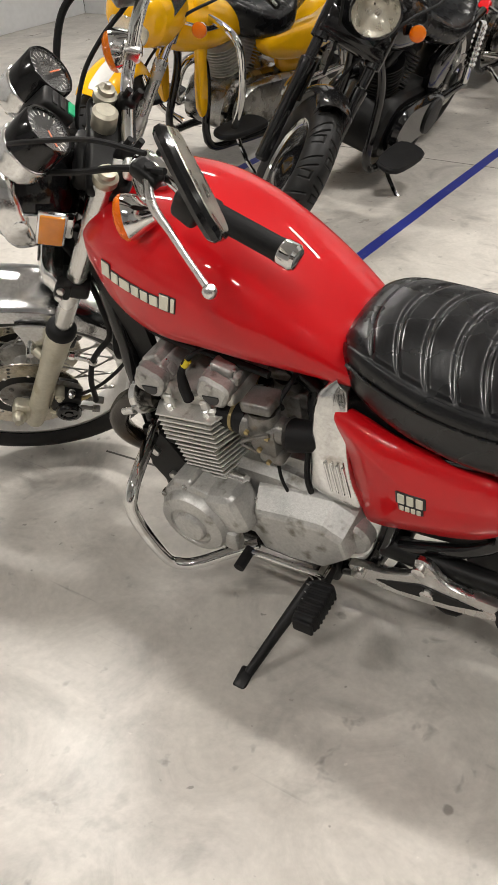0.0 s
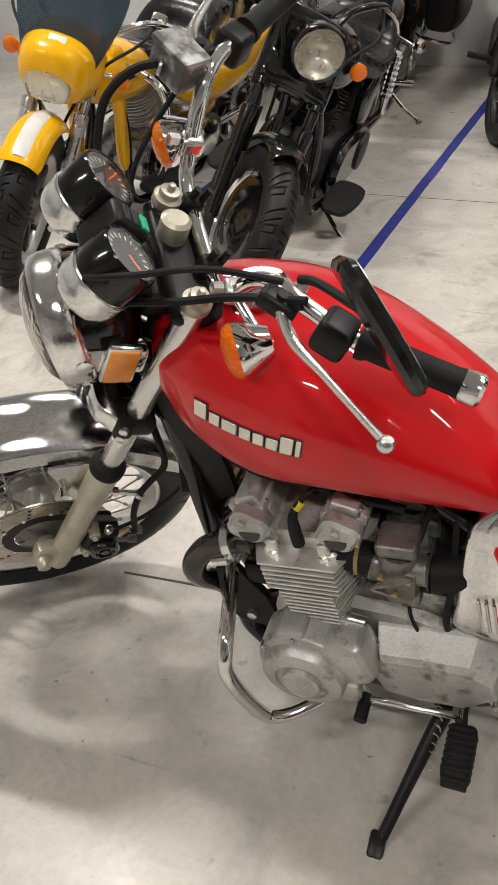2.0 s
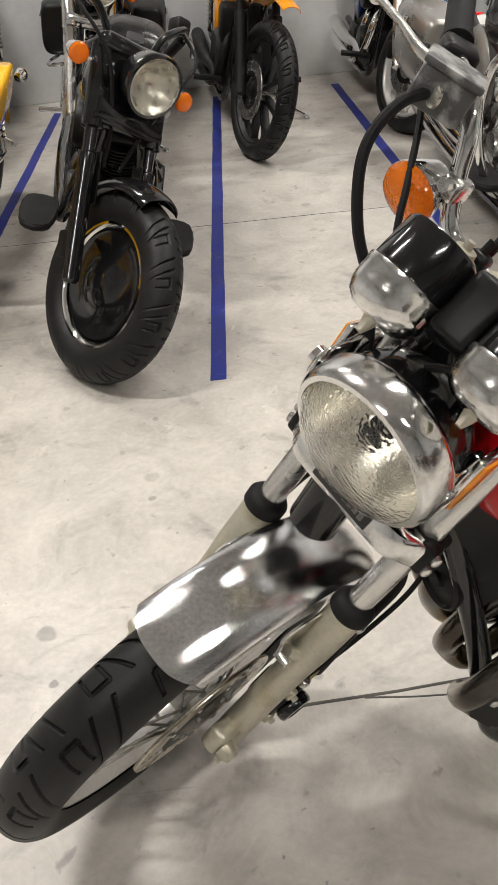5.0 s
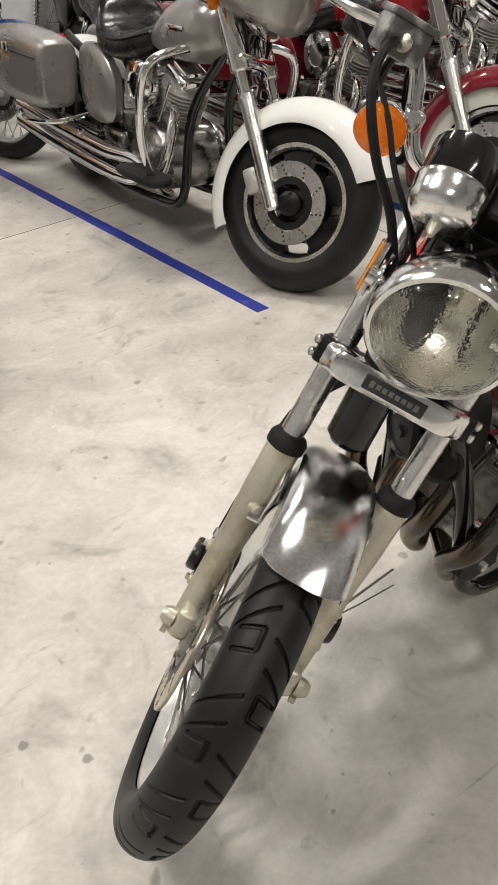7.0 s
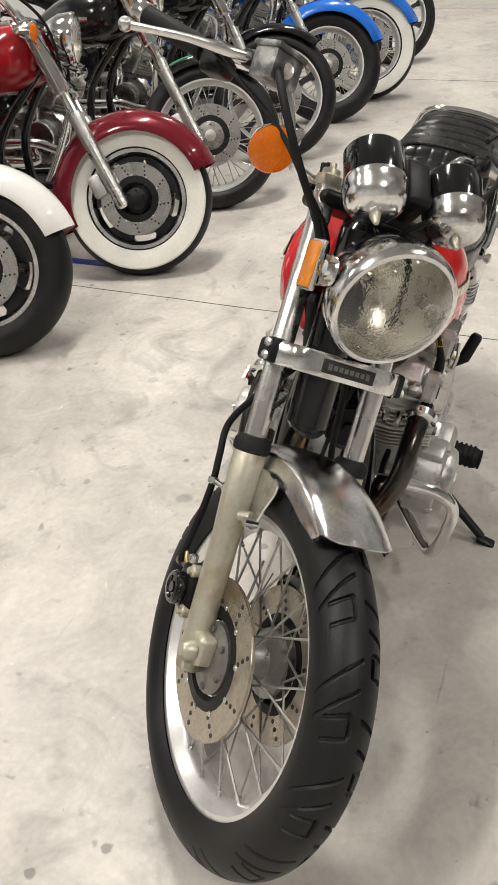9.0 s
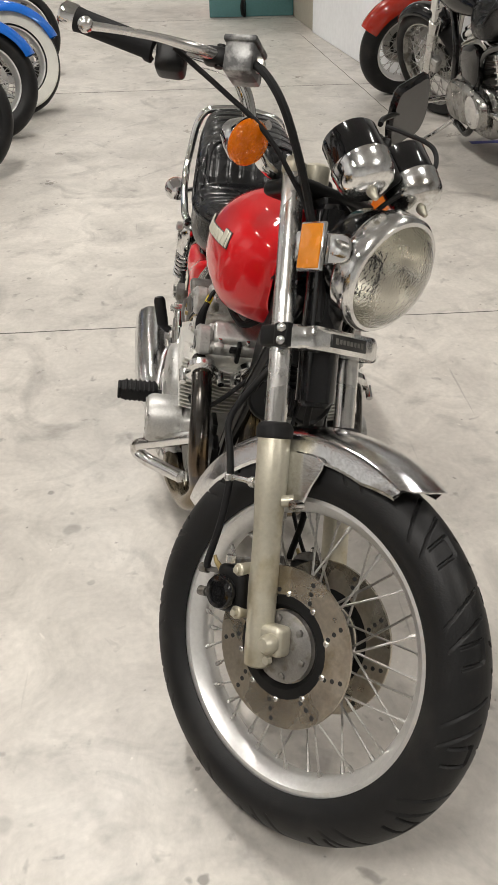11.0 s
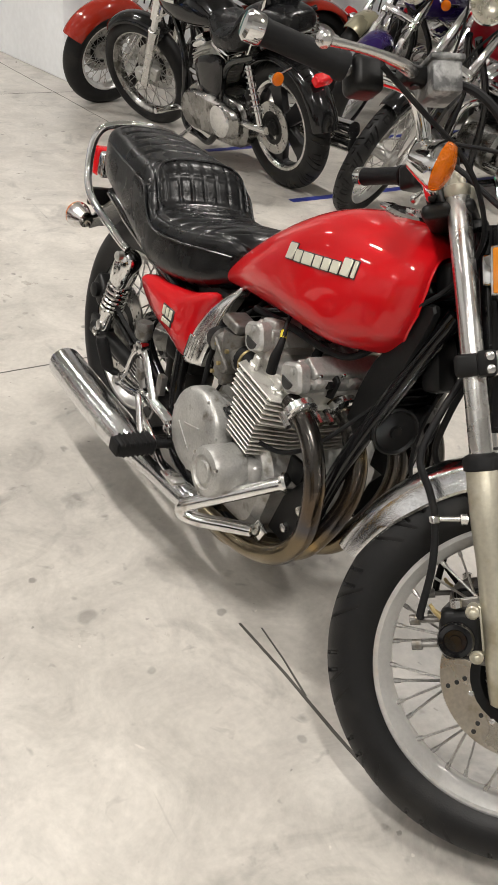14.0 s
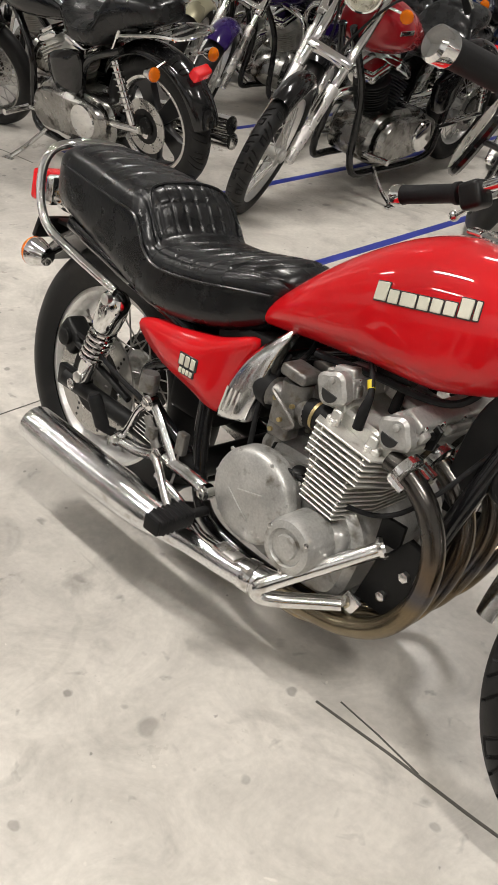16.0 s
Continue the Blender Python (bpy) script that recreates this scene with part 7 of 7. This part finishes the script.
    if cowl:
        cw = part("headlamp_cowl", loft([[(x, y, z) for x, y, z in ring] for ring in [section(0.10, -0.13, 0.15, 0.16, 0.5, 2.4, 2.4, 28), section(0.02, -0.16, 0.17, 0.19, 0.5, 2.3, 2.3, 28), section(-0.10, -0.14, 0.18, 0.19, 0.5, 2.3, 2.3, 28)]]), cowl, b, "painted headlamp cowl", 60, LM)
        part("cowl_front", loft([section(0.10, -0.13, 0.15, 0.16, 0.5, 2.4, 2.4, 28), section(0.15, -0.09, 0.13, 0.13, 0.5, 2.4, 2.4, 28), section(0.175, -0.05, 0.10, 0.08, 0.5, 2.3, 2.3, 28)]), cowl, cw, m=LM, angle=60)
        part("cowl_lamp", loft([section(0.170, -0.105, 0.03, 0.105, 0.6, 2.2, 3.0, 28), section(0.196, -0.095, 0.015, 0.090, 0.6, 2.2, 3.0, 28), section(0.204, -0.07, 0.0, 0.06, 0.6, 2.2, 3.0, 28)]), LAMPGLASS, cw, m=LM)
        part("cowl_reflector", loft([section(0.120, -0.10, 0.03, 0.10, 0.6, 2.2, 3.0, 28), section(0.176, -0.098, 0.026, 0.098, 0.6, 2.2, 3.0, 28)]), REFL, cw, m=LM)
        if stripe:
            part("cowl_stripe", rbox((0.122, 0, 0.128), (0.11, 0.080, 0.012), 0.005, Matrix.Rotation(0.62, 3, "Y")), stripe, cw, m=LM)
    if mini:
        part("batwing_fairing", loft([section(0.13, -0.16, 0.17, 0.10, 0.5, 2.4, 2.4, 32), section(0.08, -0.19, 0.22, 0.24, 0.55, 2.6, 2.6, 32), section(-0.04, -0.17, 0.24, 0.34, 0.6, 2.8, 2.8, 32), section(-0.12, -0.08, 0.22, 0.37, 0.6, 2.8, 2.8, 32)]), mini, b, "fork-mounted touring fairing", 60, LM @ Matrix.Translation((-0.02, 0, 0.12)))
    if screen:
        rings = []
        for q in range(9):
            z = 0.05 + 0.055 * q
            wv = 0.17 + 0.08 * math.sin(min(1.0, q / 5) * 1.4) - 0.015 * max(0, q - 6)
            rings.append([(0.10 - 0.30 * z - 0.10 * (y / 0.3) ** 2 - d, y, z) for d, sgn in ((0, 1), (0.005, -1)) for y in [sgn * wv * (-1 + 2 * p / 10) for p in range(11)]])
        part("windscreen", loft(rings), SMOKE, b, "smoked windscreen", 60, LM)
    bw = 0.40
    pts = [(-0.02, 0.06, top + 0.02), (-0.03, 0.13, top + 0.05 + (bars - 0.9)), (-0.07, 0.24, top + 0.13 + (bars - 0.9)), (-0.17, 0.33, top + 0.16 + (bars - 0.9)), (-0.32, bw, top + 0.15 + (bars - 0.9))]
    part("handlebar", tube([(x, -y, z) for x, y, z in pts[::-1]] + pts, 0.013, 10, 5), metal if not dark else BLACK, b, "handlebar", m=S)
    for s in (1, -1):
        p0, p1 = Vector((-0.20, s * 0.345, top + 0.158 + (bars - 0.9))), Vector((-0.33, s * bw, top + 0.15 + (bars - 0.9)))
        part("grip", rod(p0, p1, 0.019, 14), RUBBER, b, m=S)
        part("hand_lever", tube([(-0.13, s * 0.28, top + 0.15 + (bars - 0.9)), (-0.16, s * 0.36, top + 0.145 + (bars - 0.9)), (-0.22, s * 0.42, top + 0.13 + (bars - 0.9))], 0.007, 8), POLISHED, b, m=S)
        part("master_cylinder", rbox((-0.13, s * 0.27, top + 0.165 + (bars - 0.9)), (0.06, 0.06, 0.05), 0.012), metal, b, m=S)
        signal(b, (0.02, s * 0.21, top - 0.06), (0.87, 0, -0.5), (0.0, s * 0.10, top - 0.06), S, 0.032)
        signal(b, (-fx - 0.20, s * 0.19, RR + 0.30), (-1, 0, 0), (-fx - 0.16, s * 0.08, RR + 0.32), None, 0.032)
        part("control_cable", tube([(-0.12, s * 0.27, top + 0.15 + (bars - 0.9)), (0.02, s * 0.24, top + 0.08), (0.07, s * 0.14, top - 0.05), (0.02, s * 0.06, top - 0.22), (-0.03, s * 0.03, top - 0.34)], 0.006, 8), RUBBER, b, m=S)
    if bags:
        for s in (1, -1):
            bag = part("saddlebag", loft([section(x, zb, zt_, w, 0.55, 4, 4, 28) for x, zb, zt_, w in along([(-fx + 0.28, 0.42, 0.62, 0.06), (-fx + 0.25, 0.38, 0.66, 0.095), (-fx + 0.0, 0.36, 0.68, 0.11), (-fx - 0.26, 0.37, 0.67, 0.11), (-fx - 0.36, 0.42, 0.64, 0.09), (-fx - 0.37, 0.45, 0.62, 0.06)], 4)]), bags, b, "hard saddlebag", 50, Matrix.Translation((0, s * 0.255, 0)))
            part("bag_lid_seam", tube([(-fx + 0.25, s * 0.354, 0.585), (-fx, s * 0.368, 0.59), (-fx - 0.27, s * 0.368, 0.585), (-fx - 0.36, s * 0.345, 0.575)], 0.004, 6), BADGE_DARK, bag)
            part("bag_latch", rbox((-fx - 0.05, s * 0.370, 0.60), (0.06, 0.014, 0.035), 0.004), metal, bag)
            part("bag_guard", tube([(-fx + 0.33, s * 0.15, 0.36), (-fx + 0.33, s * 0.30, 0.34), (-fx + 0.1, s * 0.34, 0.31), (-fx - 0.1, s * 0.30, 0.31)], 0.011, 8), metal, b)
        for s in (1, -1):
            part("side_cover", slab(smooth_poly([(-fx + 0.62, 0.56), (-fx + 0.60, 0.38), (-fx + 0.34, 0.38), (-fx + 0.30, 0.62), (-fx + 0.45, 0.66)], 4), s * 0.12, s * 0.17, "xz", 0.01, 0.01), body, b)
    else:
        for s in (1, -1):
            part("side_cover", slab(smooth_poly([(-fx + 0.60, 0.56), (-fx + 0.56, 0.40), (-fx + 0.40, 0.40), (-fx + 0.36, 0.60)], 4), s * 0.11, s * 0.15, "xz", 0.008, 0.008), body, b)
    return b


moto((1.70, -1.56), 85, "yellow touring cruiser with white stripe and smoked windscreen", YELLOW, lamp="", cowl=YELLOW, screen=True, crash=True, L=1.62, steer=24, stripe=WHITEP, R=0.32, W=0.13, style="cast", bags=None, board=True, shroud=YELLOW, cs=0.80, rise=0.49, lean=10, tread=14, plush=0.08)
moto((0.875, -1.61), 92, "black bobber cruiser with black fork and big round headlamp", BLACK, forkmat=BLACK, lamp="black", engine="black", style="plate", rim=CHROME, steer=36, R=0.304, W=0.122, spread=0.115, board=True, discs=(), exhaust=BLACK, bars=0.97, rise=0.58, span=(66, 150), lean=18.2, tread=14)
moto((1.02, -3.30), 92, "black and chrome cruiser with black saddlebags by the wall", BLACK, bags=SATIN, steer=28, style="wire", L=1.58)
moto((1.95, -3.75), 90, "white and black adventure bike with gold fork legs", WHITEP, kit="adventure", forkmat=BRASS, lamp="black", cowl=WHITEP, engine="black", engine_kind="flat", style="cast", steer=20, rake=26, R=0.33, W=0.105, exhaust=SATIN, guard=WHITEP)
moto((0.20, -3.66), 93, "orange-yellow adventure bike with dark frame by the wall", ORANGE, kit="adventure", tread=16, forkmat=SATIN, lamp="", cowl=ORANGE, engine="black", engine_kind="flat", style="cast", rake=26, steer=18, R=0.33, W=0.10, exhaust=SATIN, rim=SATIN)
moto((-0.62, -3.85), 90, "dark cruiser parked at the back by the wall", NAVY, engine="black", style="wire", steer=25)
moto((-0.75, -1.54), 89, "silver touring bike with white front mudguard and hard saddlebags", SILVER, guard=WHITEP, deep=0.75, bags=SILVER, crash=True, L=1.68, steer=27, mini=SILVER, lamp="chrome", R=0.305, W=0.135, discs=(-0.08, 0.08), style="star", board=True, span=(12, 194))
moto((-1.53, -1.36), 90, "maroon touring cruiser with whitewall tyres", MAROON, deep=0.75, tank=DEEPRED, white=True, L=1.64, steer=26, style="star", crash=True, R=0.298, W=0.135, bags=MAROON, discs=(-0.08, 0.08), board=True, span=(12, 192))
moto((-2.32, -1.40), 91, "black cruiser with a green trim line", BLACK, stripe=GREENP, steer=26, style="wire", L=1.6, R=0.33, W=0.11)
moto((-3.10, -1.38), 90, "black and chrome cruiser with bright cast wheels", BLACK, steer=26, style="cast", L=1.6, R=0.33, W=0.12, crash=True)
moto((-3.90, -1.35), 90, "bright blue touring cruiser", BLUE, deep=0.5, steer=26, style="wire", L=1.62, W=0.13, crash=True)
moto((-4.50, -1.28), 91, "blue and cream cruiser with whitewall tyres", NAVY, guard=BLUE, deep=0.5, white=True, steer=26, style="wire", L=1.62, W=0.13)
moto((-5.60, -1.40), 90, "black touring bike in the parked row", BLACK, bags=BLACK, steer=26, style="cast", L=1.62)
for x, p, lab in ((-1.55, BLACK, "black cruiser in the second parked row"), (-2.5, DEEPRED, "deep red cruiser in the second parked row"), (-3.5, BLACK, "black cruiser in the second parked row")):
    moto((x, -3.75), 90, lab, p, steer=26, style="wire", engine="black")

moto((-4.16, 1.45), 186, "black custom cruiser with studded seat and chrome rack", BLACK, rtread=14, L=1.38, lean=9, steer=20, style="wire", rstyle="star", R=0.33, W=0.11, rack=True, lamp="chrome", rim=CASE_GREY)
moto((-4.77, 1.34), 268, "red-orange cruiser with chrome-trimmed mudguard by the wall", REDORANGE, deep=0.5, steer=15, style="wire", W=0.13)
moto((-2.27, 1.73), 276, "custom cruiser with long chrome fork and red tank", BLACK, guard=None, tank=DEEPRED, L=1.80, rake=36, steer=24, style="wire", R=0.335, W=0.09, lamp="chrome", spread=0.095, tone="dark", bars=1.0, tread=16)
moto((-3.66, 2.55), 280, "purple cruiser with chrome engine and fork", PURPLE, steer=28, style="wire", L=1.6, crash=True)
moto((-1.52, 2.58), 277, "black and red road bike at the row's end", BLACK, tank=DEEPRED, steer=26, style="cast", engine="black", L=1.5)
moto((-4.45, 3.05), 278, "pale gold and black cruiser in the back row", OLIVE, steer=26, style="wire", L=1.6)
moto((-3.05, 3.70), 277, "dark cruiser with chrome pipes in the back row", NAVY, steer=26, style="cast", L=1.6)
moto((-0.60, 3.10), 276, "black cruiser with chrome engine in the back row", BLACK, steer=26, style="wire", L=1.6)
moto((-3.05, 2.72), 281, "black touring cruiser with black saddlebags and chrome engine", BLACK, bags=LEATHER, steer=30, style="cast", L=1.6, crash=True)
moto((-3.95, 3.85), 278, "black cruiser with chrome headlamp in the back row", BLACK, steer=26, style="wire", L=1.6)
moto((-2.20, 3.80), 277, "black cruiser with tall handlebar in the back row", BLACK, steer=22, style="wire", L=1.6, bars=1.0)
moto((-1.30, 4.20), 276, "dark blue cruiser with chrome pipes in the back row", NAVY, steer=24, style="cast", L=1.6)
moto((-5.05, 3.95), 277, "deep red cruiser beside the wall in the back row", DEEPRED, steer=24, style="wire", L=1.6)
